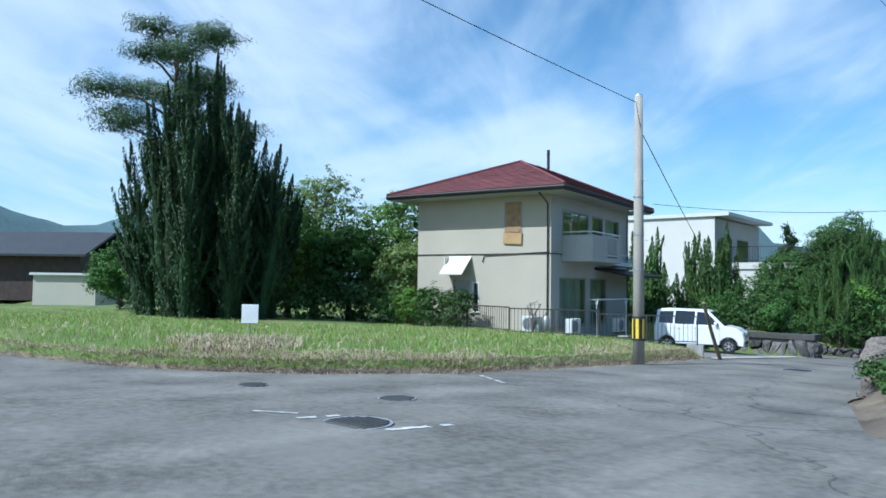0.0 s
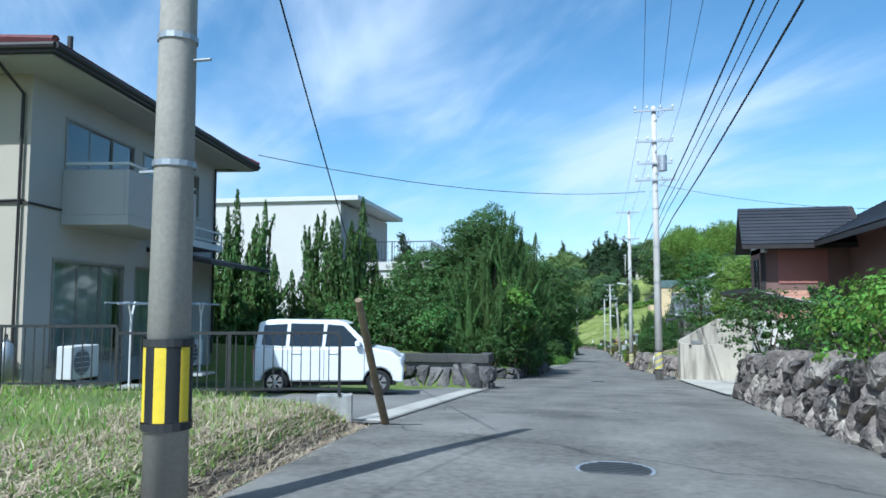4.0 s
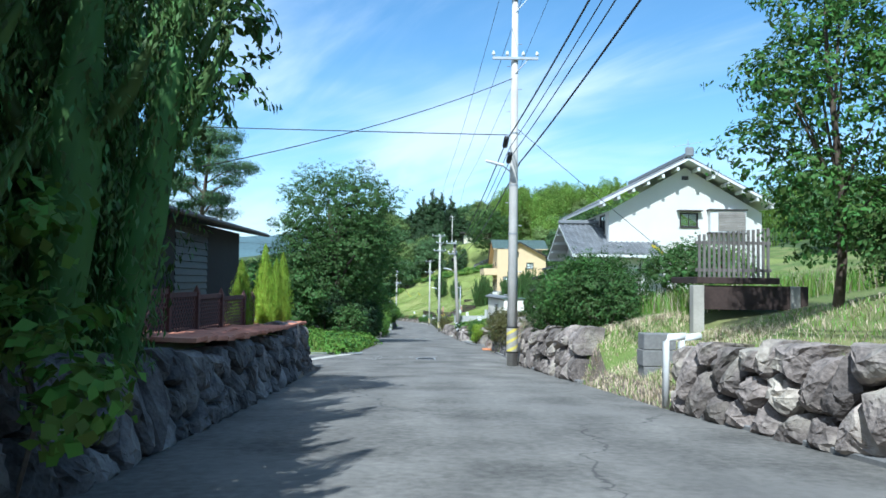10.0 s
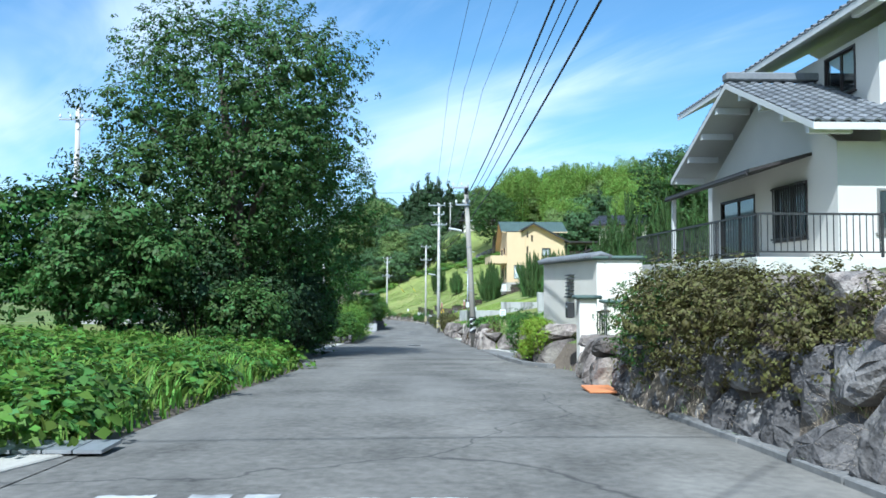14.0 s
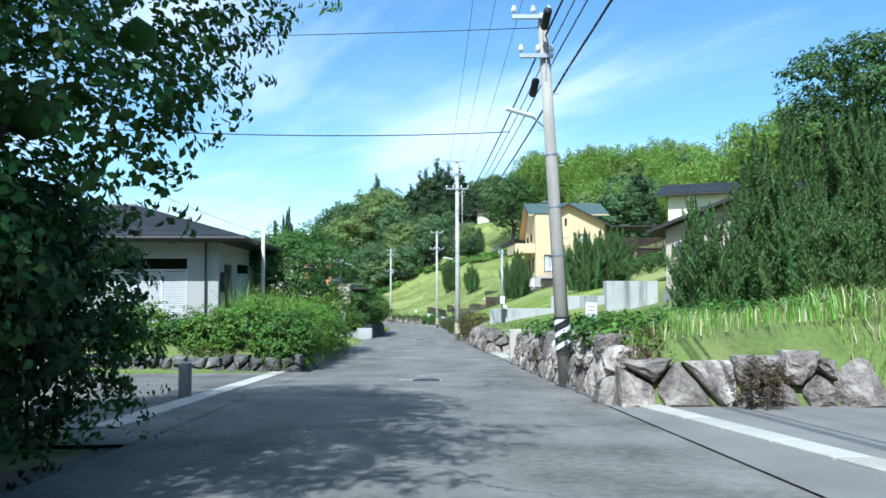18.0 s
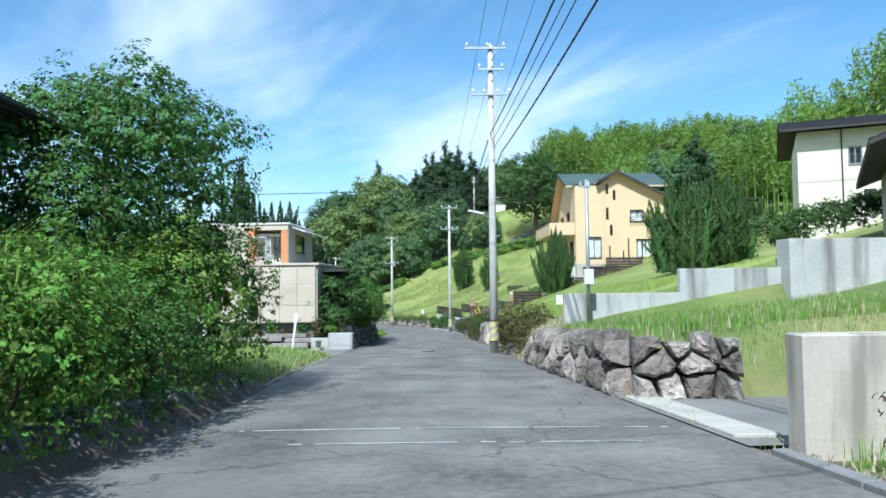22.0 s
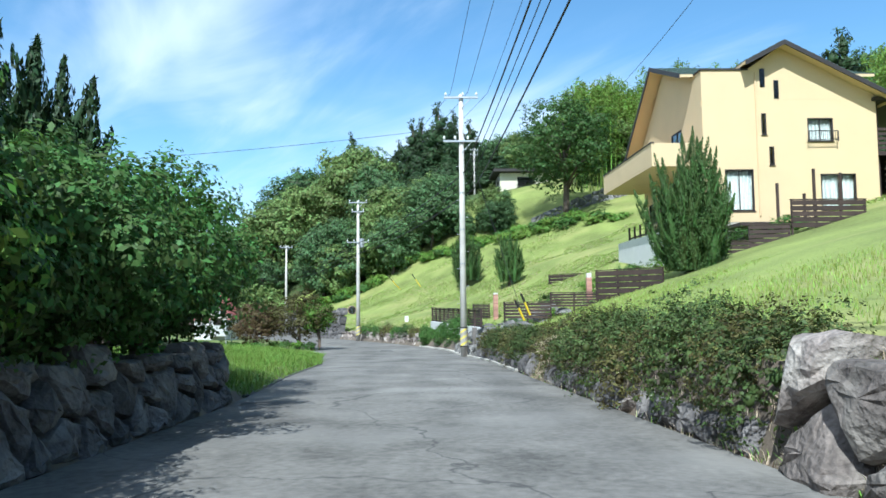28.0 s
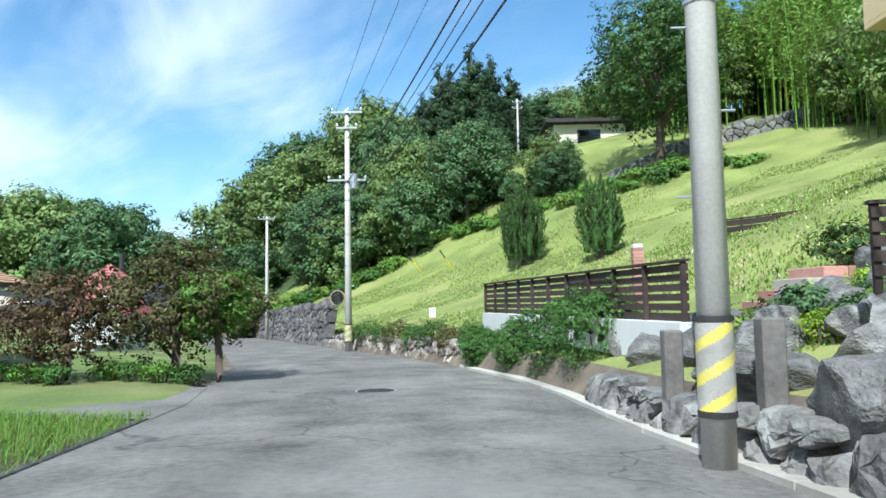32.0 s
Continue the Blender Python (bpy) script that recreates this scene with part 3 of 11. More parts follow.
def make_ground():
    out = [0.0, 0.06, 0.12, 0.3, 0.5, 1.0, 1.8, 3, 4.5, 6, 8, 10, 12, 14, 17, 20, 24, 29, 35, 42, 50, 60, 75, 95, 120, 160, 220, 300, 450, 900]
    ys = rows_of_y()
    verts, slots, faces = [], [], []
    cols = [("l", d) for d in reversed(out)] + [("c", 0.33), ("c", 0.67)] + [("r", d) for d in out]
    for y in ys:
        lo, hi, z = edge_l(y), edge_r(y), road_z(y)
        for side, d in cols:
            if side == "l":
                x, h = lo - d, rise(RISE_L, y, d)
            elif side == "r":
                x, h = hi + d, rise(RISE_R, y, d)
            else:
                x, h = lo + d * (hi - lo), 0.0
            rough = 0.0 if side == "c" or d < 1 else min(1.0, d / 10) * 0.25
            verts.append((x, y, z + h - 0.03 + rough * noise.noise(Vector((x * 0.15, y * 0.15, 0)))))
    w = len(cols)
    for j in range(len(ys) - 1):
        for i in range(w - 1):
            faces.append((j * w + i, j * w + i + 1, (j + 1) * w + i + 1, (j + 1) * w + i))
            y, (side, d) = ys[j], cols[min(i + 1, w - 1) if cols[i][0] != "r" else i]
            s = 0
            if side == "r":
                s = 3 if d < 0.4 else (1 if 132 < y < 245 and d < 36 else (2 if d > 42 or y > 245 else 0))
            elif side == "l":
                s = 3 if d < 0.3 else (2 if y > 236 or d > 160 else 0)
            else:
                s = 3
            slots.append(s)
    me = mesh_of("ground", verts, faces, [M["ground_grass"], M["lawn"], M["forest_floor"], M["earth"]], True, slots)
    return tagged(new("ground", me), "grassy ground of a sloping hillside neighbourhood", "ground", "", "structure")


def strip(name, ys, left, right, lift, mat, label, category="pavement", kind="structure", n=6, crown=0.0):
    """A sheet between two lines that run along y."""
    verts, faces = [], []
    for y in ys:
        a, b, z = left(y), right(y), road_z(y)
        for i in range(n + 1):
            t = i / n
            verts.append((a + t * (b - a), y, z + lift + crown * 4 * t * (1 - t)))
    for j in range(len(ys) - 1):
        for i in range(n):
            faces.append((j * (n + 1) + i, j * (n + 1) + i + 1, (j + 1) * (n + 1) + i + 1, (j + 1) * (n + 1) + i))
    return tagged(new(name, mesh_of(name, verts, faces, mat, True)), label, category, "", kind)


def span(a, b, step=0.5):
    k = max(1, int(round((b - a) / step)))
    return [a + (b - a) * i / k for i in range(k + 1)]


make_ground()
strip("road", [y for y in rows_of_y() if -110 < y < 330], edge_l, edge_r, 0.0, M["asphalt"], "narrow grey asphalt street falling between garden walls", "road", crown=0.02)

# side streets and drives that meet the street
strip("side_street", span(34.0, 37.6), lambda y: -9.6 - (y - 33.6) * 0.45, lambda y: edge_l(y) + 0.05, 0.008, M["asphalt"], "asphalt mouth of a side street beside a stone wall", "road")
strip("side_street", span(37.6, 42.0), lambda y: -30, lambda y: edge_l(y) + 0.05, 0.008, M["asphalt"], "asphalt side street between a stone wall and a hedge", "road")
strip("side_street", span(68.2, 75.9), lambda y: -26, lambda y: edge_l(y) + 0.05, 0.008, M["asphalt"], "asphalt lane beside a grassy plot", "road")
strip("side_street", span(97.2, 109.9), lambda y: -26, lambda y: edge_l(y) + 0.05, 0.008, M["asphalt"], "shaded asphalt lane under a large tree", "road")
strip("driveway", span(22.3, 32.5), lambda y: -15, lambda y: edge_l(y) + 0.05, 0.02, M["asphalt_old"], "worn grey parking space beside the house", "driveway")
strip("driveway", span(137.6, 143.9), lambda y: -24, lambda y: edge_l(y) + 0.05, 0.012, M["asphalt_old"], "short asphalt drive to a white house", "driveway")
strip("driveway", span(31.9, 46.1), lambda y: edge_r(y) - 0.05, lambda y: 1.5, 0.055, M["concrete_pale"], "pale concrete forecourt beside a retaining wall", "driveway")
ap_v = [(x, y, land(x, y) + (-0.1 if x < 0 else 0.07)) for y in span(31.9, 45.9, 0.5) for x in span(-0.2, 4.3, 0.5)]
ap_n = len(span(-0.2, 4.3, 0.5))
ap_f = [(j * ap_n + i, j * ap_n + i + 1, (j + 1) * ap_n + i + 1, (j + 1) * ap_n + i) for j in range(len(ap_v) // ap_n - 1) for i in range(ap_n - 1)]
tagged(new("driveway", mesh_of("driveway", ap_v, ap_f, M["concrete"], True)), "stained concrete apron rising beside a stone bank", "driveway", "", "structure")
strip("driveway", span(91.8, 100.8), lambda y: edge_r(y) - 0.05, lambda y: 3.6, 0.02, M["asphalt_old"], "asphalt drive between a stone wall and shrubs", "driveway")
strip("driveway", span(116.9, 121.7), lambda y: edge_r(y) - 0.05, lambda y: 1.2, 0.02, M["asphalt_old"], "sloping asphalt drive between stone walls", "driveway")
strip("side_street", span(180.6, 186.2), lambda y: -34, lambda y: edge_l(y) + 0.05, 0.008, M["asphalt"], "asphalt lane that leaves the street at the bend", "road")


def kerb(ys, line, width, lift, mat, label):
    """A low concrete edging with a rounded top, laid in lengths."""
    t = thing("kerb", (line(ys[0]), ys[0], road_z(ys[0])), 0, label, "kerb", "", "structure")
    inv = Vector(t.location)
    k = 0
    for i in range(0, len(ys) - 1):
        y0, y1 = ys[i] + 0.008, ys[i + 1] - 0.008
        s = Shape()
        x0, x1 = line(y0), line(y1)
        v = [(x0, y0, road_z(y0) - 0.1), (x0 + width, y0, road_z(y0) - 0.1), (x0 + width, y0, road_z(y0) + lift), (x0, y0, road_z(y0) + lift),
             (x1, y1, road_z(y1) - 0.1), (x1 + width, y1, road_z(y1) - 0.1), (x1 + width, y1, road_z(y1) + lift), (x1, y1, road_z(y1) + lift)]
        s.add([Vector(p) - inv for p in v], [(0, 1, 2, 3), (4, 7, 6, 5), (0, 3, 7, 4), (1, 5, 6, 2), (3, 2, 6, 7), (0, 4, 5, 1)])
        s.part("kerb_block", mat, t, bevel=0.012)
        k += 1


kerb(span(22.6, 31.4, 1.2), lambda y: edge_l(y) - 0.42, 0.42, 0.035, M["concrete_pale"], "pale concrete edging along a parking space")
kerb(span(31.9, 45.6, 1.2), lambda y: edge_r(y) + 0.02, 0.4, 0.05, M["concrete_pale"], "pale concrete gutter cover along the forecourt")
kerb(span(69.2, 75.7, 0.65), lambda y: edge_l(y) - 0.45 - 0.26 * (75.7 - y), 0.4, 0.03, M["concrete_pale"], "pale concrete gutter cover across the lane mouth")
kerb(span(93.0, 101.0, 1.0), lambda y: edge_r(y) + 0.3 + 0.1 * (101 - y), 0.35, 0.05, M["concrete_pale"], "pale concrete edging across a drive")
kerb(span(98.5, 110.0, 1.0), lambda y: edge_l(y) - 1.0, 0.4, 0.03, M["concrete_pale"], "pale concrete edging across the shaded lane")
kerb(span(117.4, 121.6, 0.7), lambda y: edge_r(y) + 0.02, 0.5, 0.06, M["concrete_pale"], "pale concrete edging across a drive")
kerb(span(137.0, 143.0, 1.0), lambda y: edge_l(y) - 0.3, 0.3, 0.03, M["concrete_dark"], "weathered concrete edging across a drive")
kerb(span(102, 116.5, 1.45), lambda y: edge_r(y) - 0.02, 0.16, 0.06, M["concrete_dark"], "weathered concrete edging under a stone wall")
kerb(span(122, 131, 1.5), lambda y: edge_r(y) - 0.02, 0.16, 0.06, M["concrete_dark"], "weathered concrete edging under a stone wall")
kerb(span(48, 57, 1.5), lambda y: edge_r(y) - 0.02, 0.16, 0.06, M["concrete_dark"], "weathered concrete edging under a stone wall")
kerb(span(63, 78, 1.7), lambda y: edge_r(y) - 0.02, 0.16, 0.06, M["concrete_dark"], "weathered concrete edging under a stone wall")
kerb(span(86.8, 92.6, 1.1), lambda y: edge_r(y) - 0.12, 0.2, 0.1, M["concrete_dark"], "weathered rounded concrete kerb beside boulders")
kerb(span(124.6, 136.6, 1.5), lambda y: edge_l(y) - 0.14, 0.12, 0.02, M["concrete_dark"], "dark concrete kerb beside rough grass")
kerb(span(158.5, 180.5, 1.7), lambda y: edge_l(y) - 0.14, 0.14, 0.02, M["kerb_dark"], "dark concrete kerb beside tall grass")
kerb(span(165, 192, 1.5), lambda y: edge_r(y) - 0.05, 0.42, 0.07, M["concrete_pale"], "pale concrete kerb stones under clipped shrubs")


def manhole(x, y, r, label="round dark cast-iron manhole cover in the road"):
    t = thing("manhole_cover", (x, y, road_z(y) + 0.012), 0, label, "manhole cover")
    rim = Shape()
    a = [(r * math.cos(i * math.pi / 16), r * math.sin(i * math.pi / 16)) for i in range(32)]
    b = [(x * 0.9, y * 0.9) for x, y in a]
    rim.add([(x, y, 0.014) for x, y in a] + [(x, y, 0.014) for x, y in b], [(i, (i + 1) % 32, 32 + (i + 1) % 32, 32 + i) for i in range(32)])
    rim.part("rim", M["steel"], t)
    lid = Shape().slab(b, -0.02, 0.01).part("lid", M["dark_metal"], t)
    for i in range(-4, 5):
        h = math.sqrt(max(0, 0.78 - (i * 0.19) ** 2)) * r
        Shape().box(-h, i * 0.19 * r - 0.02, 0.01, h, i * 0.19 * r + 0.02, 0.018).part("rib", M["dark_metal"], lid)


manhole(-5.46, 4.73, 0.36)
manhole(-8.68, 5.65, 0.2, "small round iron valve cover in the road")
manhole(-6.63, 6.4, 0.24, "small dark iron cover in the road")
manhole(-8.28, 139.6, 0.36)
manhole(-10.73, 184.4, 0.4)
manhole(-6.3, 41.0, 0.33)
manhole(-7.05, 73.2, 0.36)
manhole(-7.5, 106.2, 0.36)
manhole(-5.78, 19.2, 0.36)


def paint(points, label):
    """Worn road paint: a thin flat patch."""
    s = Shape()
    s.add([(x, y, road_z(y) + 0.03 + 0.004) for x, y in points], [tuple(range(len(points)))])
    tagged(s.part("road_marking", M["road_paint"]), label, "road marking", "", "structure")


def dash(x0, y0, x1, y1, w, label="worn white line across the asphalt"):
    """A line of old paint, worn into ragged scraps."""
    q = random.Random(int(y0 * 100))
    d = Vector((x1 - x0, y1 - y0))
    L = d.length
    d.normalize()
    s, u = Shape(), 0.0
    while u < L:
        step = q.uniform(0.05, 0.16)
        if q.random() < 0.82:
            ring = []
            for k, side in ((u, -1), (u + step * 0.5, -1), (u + step, -1), (u + step, 1), (u + step * 0.5, 1), (u, 1)):
                h = side * w / 2 * q.uniform(0.55, 1.05)
                x, y = x0 + d.x * k - d.y * h, y0 + d.y * k + d.x * h
                f_ = min(1.0, max(0.0, (x - edge_l(y)) / (edge_r(y) - edge_l(y))))
                ring.append((x, y, road_z(y) + 0.08 * f_ * (1 - f_) + 0.006))
            s.add(ring, [tuple(range(6))])
        u += step
    tagged(s.part("road_marking", M["road_paint"]), label, "road marking", "", "structure")


dash(-5.0, 4.7, -4.86, 5.45, 0.12)
dash(-6.0, 4.42, -5.93, 4.8, 0.1)
dash(-6.64, 4.33, -6.28, 4.6, 0.08)
dash(-8.29, 10.03, -7.22, 9.31, 0.1)
dash(-10.2, 118.4, -5.2, 118.4, 0.07)
dash(-9.4, 117.3, -5.6, 117.3, 0.06)
dash(-9.2, 74.3, -7.9, 74.3, 0.14)
dash(-7.7, 74.2, -6.7, 74.2, 0.09)
dash(-9.6, 72.6, -8.6, 73.1, 0.1)
dash(-8.15, 106.4, -7.9, 106.4, 0.16)
dash(-7.75, 107.7, -7.55, 107.7, 0.14)

# ---- plants ----
rng = np.random.default_rng(7)


def leaf_mesh(name, c, nrm, length, width, mats, along=None, core=None, slots=None):
    """One mesh of folded leaves: a rhomb of four corners at each point."""
    k = len(c)
    nrm = nrm / np.linalg.norm(nrm, axis=1, keepdims=True)
    t = rng.normal(size=(k, 3)) if along is None else along + 0.25 * rng.normal(size=(k, 3))
    t -= nrm * np.sum(t * nrm, axis=1, keepdims=True)
    t /= np.linalg.norm(t, axis=1, keepdims=True) + 1e-9
    b = np.cross(nrm, t)
    size = rng.uniform(0.65, 1.3, (k, 1))
    ln, wd = length * size * 0.5, width * size * 0.5
    v = np.stack([c - t * ln, c + b * wd + nrm * wd * 0.4, c + t * ln, c - b * wd + nrm * wd * 0.4], axis=1).reshape(-1, 3)
    f = np.arange(4 * k, dtype=np.int32)
    n_core = 0
    if core is not None:
        cv, cf = core
        n_core = len(cf)
    me = bpy.data.meshes.new(name)
    if n_core:
        cf = np.array(cf, dtype=np.int32) + 4 * k
        v = np.concatenate([v, np.array(cv)])
    me.vertices.add(len(v))
    me.vertices.foreach_set("co", v.astype(np.float32).ravel())
    loops = np.concatenate([f, cf.ravel()]) if n_core else f
    me.loops.add(len(loops))
    me.loops.foreach_set("vertex_index", loops)
    sizes = np.concatenate([np.full(k, 4), np.full(n_core, 3)]) if n_core else np.full(k, 4)
    me.polygons.add(len(sizes))
    me.polygons.foreach_set("loop_start", np.concatenate([[0], np.cumsum(sizes)[:-1]]).astype(np.int32))
    me.polygons.foreach_set("loop_total", sizes.astype(np.int32))
    for m in mats if isinstance(mats, (list, tuple)) else [mats]:
        me.materials.append(m)
    if slots is not None:
        me.polygons.foreach_set("material_index", np.concatenate([slots, np.zeros(n_core, int)]).astype(np.int32))
    me.update(calc_edges=True)
    return me


def ico(sub):
    bm = bmesh.new()
    bmesh.ops.create_icosphere(bm, subdivisions=sub, radius=1)
    v = np.array([p.co[:] for p in bm.verts])
    f = [[q.index for q in face.verts] for face in bm.faces]
    bm.free()
    return v, f


ICO2, ICO1 = ico(2), ico(1)


def clumps(blobs, count, shell=0.45, flat=0.5, up=0.25, core=0.36, twig=0.2, per=10):
    """Points and normals of leaves, tuft by tuft, over a heap of rounded clumps, and a rough heart for each."""
    blobs = np.array(blobs, float)
    count = count / per
    area = (blobs[:, 3] * blobs[:, 4] * blobs[:, 5]) ** (2 / 3)
    share = (area / area.sum() * count).astype(int) + 2
    cs, ns = [], []
    cv, cf = [], []
    for bl, k in zip(blobs, share):
        d = rng.normal(size=(k, 3))
        d[:, 2] = np.where((d[:, 2] < -0.3) & (rng.random(k) < 0.5), -0.6 * d[:, 2], d[:, 2])
        d /= np.linalg.norm(d, axis=1, keepdims=True)
        ph = rng.uniform(0, 6.28, 3)
        lump = 1 + 0.14 * np.sin(d[:, 0] * 4 + ph[0]) + 0.14 * np.sin(d[:, 1] * 5 + ph[1]) + 0.1 * np.sin(d[:, 2] * 6 + d[:, 0] * 5 + ph[2])
        r = lump * (1.02 - shell * rng.random(k) ** 2.0 + 0.16 * rng.random(k) ** 4)
        p = bl[:3] + d * bl[3:] * r[:, None]
        keep = np.ones(k, bool)
        for other in blobs:
            if other is bl or np.all(other == bl):
                continue
            keep &= np.sum(((p - other[:3]) / other[3:]) ** 2, axis=1) > 0.5
        p, face = p[keep], d[keep]
        size = rng.uniform(0.6, 1.35, (len(p), 1))
        p, face, size = np.repeat(p, per, axis=0), np.repeat(face, per, axis=0), np.repeat(size, per, axis=0)
        off = rng.normal(size=p.shape)
        off *= (rng.random((len(p), 1)) ** 0.4) / (np.linalg.norm(off, axis=1, keepdims=True) + 1e-9)
        cs.append(p + off * size * twig * np.array([1.9, 1.9, 1.1]))
        ns.append(face * flat * 1.5 + off * 0.55 + np.array([0, 0, up]) + 0.26 * rng.normal(size=p.shape))
        if core:
            h = ICO1[0] * bl[3:] * core * (1 + 0.15 * rng.normal(size=(len(ICO1[0]), 1))) + bl[:3]
            cf += [[i + len(cv) for i in q] for q in ICO1[1]]
            cv += h.tolist()
    return np.concatenate(cs), np.concatenate(ns), (cv, cf) if core else None


def foliage(name, parent, blobs, count, length, width, mat, label="", flat=0.5, up=0.25, core=0.36, shell=0.6, twig=None):
    c, n_, k = clumps(blobs, count, shell, flat, up, core, twig or length * 0.85)
    ob = new(name, leaf_mesh(name, c, n_, length, width, mat, core=k))
    ob.parent = parent
    return tagged(ob, label)


def trunk(parent, base, top, r, limbs=(), mat=None, bend=0.3, name="trunk", split=True):
    s = Shape()
    base, top = Vector(base), Vector(top)
    pts = []
    for i in range(6):
        t = i / 5
        w = bend * math.sin(t * 5.0) * 0.5
        pts.append(base.lerp(top, t) + Vector((w * 0.6, w * -0.5, 0)) * (0 if i == 0 else 1))
    s.tube(pts, [r * 1.35, r, r * 0.85, r * 0.68, r * 0.5, r * 0.25], 9)
    for lp, tip in limbs:
        a = base.lerp(top, lp)
        tip = Vector(tip)
        mid = a.lerp(tip, 0.5) + Vector((0, 0, 0.12 * (tip - a).length))
        Shape().tube([a, mid, tip], [r * 0.5 * (1 - lp * 0.5), r * 0.3, r * 0.1], 6).part("limb", mat or M["bark"], parent, smooth=True) if split else s.tube([a, mid, tip], [r * 0.5 * (1 - lp * 0.5), r * 0.3, r * 0.1], 6)
    return s.part(name, mat or M["bark"], parent, smooth=True)


def broadleaf(name, at, height, radius, seed, count=7000, length=0.26, width=0.15, mat="leaf_green", label="", low=0.22, blobs=18, category="tree", group="", lean=(0, 0), squash=1.0, split=True, core=0.22, girth=1.0):
    """A leafy tree: trunk, limbs, and a crown heaped from clumps of leaves."""
    r = random.Random(seed)
    t = thing(name, at, 0, label, category, group)
    bl, limbs = [], []
    cz = height * (low + (1 - low) / 2)
    ch = height * (1 - low) / 2
    for i in range(blobs):
        u = (i + 0.5) / blobs
        zz = 1 - 2 * u
        a = i * 2.4 + r.uniform(-0.4, 0.4)
        rr = math.sqrt(max(0.02, 1 - zz * zz)) * r.uniform(0.45, 0.78)
        s = radius * r.uniform(0.3, 0.46)
        p = (lean[0] * (0.5 - zz / 2) + radius * rr * math.cos(a), lean[1] * (0.5 - zz / 2) + radius * rr * math.sin(a) * squash, cz + ch * 0.72 * zz)
        bl.append((*p, s, s * r.uniform(0.85, 1.15), s * r.uniform(0.65, 0.85)))
        if i % 3 == 0:
            limbs.append((min(0.9, max(0.25, p[2] / height * 0.7)), p))
    bl.append((lean[0] * 0.5, lean[1] * 0.5, cz, radius * 0.5, radius * 0.5, ch * 0.6))
    trunk(t, (0, 0, -0.3), (lean[0] * 0.6, lean[1] * 0.6, height * 0.8), (height * 0.022 + 0.04) * girth, limbs, split=split)
    foliage("crown", t, bl, count * 2.2, length * 0.85, width * 0.8, M[mat], core=0.16 if core else 0)
    return t


def bush(name, at, rx, ry, h, seed, count=1800, length=0.1, width=0.055, mat="leaf_mid", label="", category="shrub", group="", blobs=9, rz=0.0):
    """A shrub that grows from the ground: clumps of small leaves and a few stems."""
    r = random.Random(seed)
    t = thing(name, at, rz, label, category, group)
    bl = []
    for i in range(blobs):
        a, q = i * 2.4 + r.random(), math.sqrt((i + 0.3) / blobs)
        s = r.uniform(0.36, 0.5)
        bl.append((rx * 0.62 * q * math.cos(a), ry * 0.62 * q * math.sin(a), h * (0.62 - 0.25 * q * r.random()), rx * s, ry * s, h * r.uniform(0.36, 0.45)))
    bl.append((0, 0, h * 0.35, rx * 0.75, ry * 0.75, h * 0.4))
    for i in range(4):
        a = i * 1.57 + r.random()
        Shape().tube([(0.1 * math.cos(a), 0.1 * math.sin(a), -0.1), (rx * 0.4 * math.cos(a), ry * 0.4 * math.sin(a), h * 0.5)], [0.03, 0.012], 5).part("stem", M["bark"], t)
    foliage("leaves", t, bl, count * 2.2, length * 0.9, width * 0.9, M[mat], core=0.16)
    return t


def flames(spikes, per, length, width):
    """Upright pointed plumes, as junipers and cypresses bear them."""
    cs, ns, al = [], [], []
    cv, cf = [], []
    for x, y, z, h, r, dx, dy in spikes:
        k = int(per * h * r)
        t = rng.random(k) ** 1.15
        prof = np.where(t < 0.3, 0.62 + 0.38 * t / 0.3, ((1 - t) / 0.7) ** 0.75)
        a = rng.uniform(0, 6.283, k)
        tw = 1 + 0.3 * np.sin(a * 3 + t * 16 + x * 9) + 0.12 * np.sin(a * 7 - t * 31)
        rad = r * prof * tw * (1.05 - 0.5 * rng.random(k) ** 1.5)
        p = np.stack([x + dx * t + rad * np.cos(a), y + dy * t + rad * np.sin(a), z + h * t], axis=1)
        o = np.stack([np.cos(a), np.sin(a), np.full(k, 0.2)], axis=1)
        cs.append(p)
        ns.append(o + 0.45 * rng.normal(size=(k, 3)))
        al.append(np.stack([np.cos(a) * 0.4, np.sin(a) * 0.4, np.ones(k)], axis=1))
        i0 = len(cv)
        for zt, rt in ((0.02, 0.35), (0.3, 0.5), (0.62, 0.26), (0.85, 0.03)):
            for s in range(6):
                cv.append((x + dx * zt + r * rt * math.cos(s * 1.047), y + dy * zt + r * rt * math.sin(s * 1.047), z + h * zt))
        for j in range(3):
            for s in range(6):
                q = (s + 1) % 6
                cf += [[i0 + j * 6 + s, i0 + j * 6 + q, i0 + j * 6 + 6 + q], [i0 + j * 6 + s, i0 + j * 6 + 6 + q, i0 + j * 6 + 6 + s]]
    return np.concatenate(cs), np.concatenate(ns), np.concatenate(al), (cv, cf)


def juniper(name, at, spikes, per=260, length=0.3, width=0.1, mat="leaf_juniper", label="", category="conifer", group="", stem=1.2):
    t = thing(name, at, 0, label, category, group)
    for i, sp in enumerate(spikes[:3]):
        Shape().tube([(sp[0] * 0.15, sp[1] * 0.15, -0.25), (sp[0] * 0.6, sp[1] * 0.6, stem), (sp[0] + sp[5] * 0.4, sp[1] + sp[6] * 0.4, sp[2] + sp[3] * 0.5)], [0.12, 0.09, 0.03], 6).part("trunk", M["bark"], t)
    c, n_, al, core = flames(spikes, per * 1.35, length, width)
    ob = new("crown", leaf_mesh("crown", c, n_, length * 0.75, width * 0.6, M[mat], al, core))
    ob.parent = t
    return t


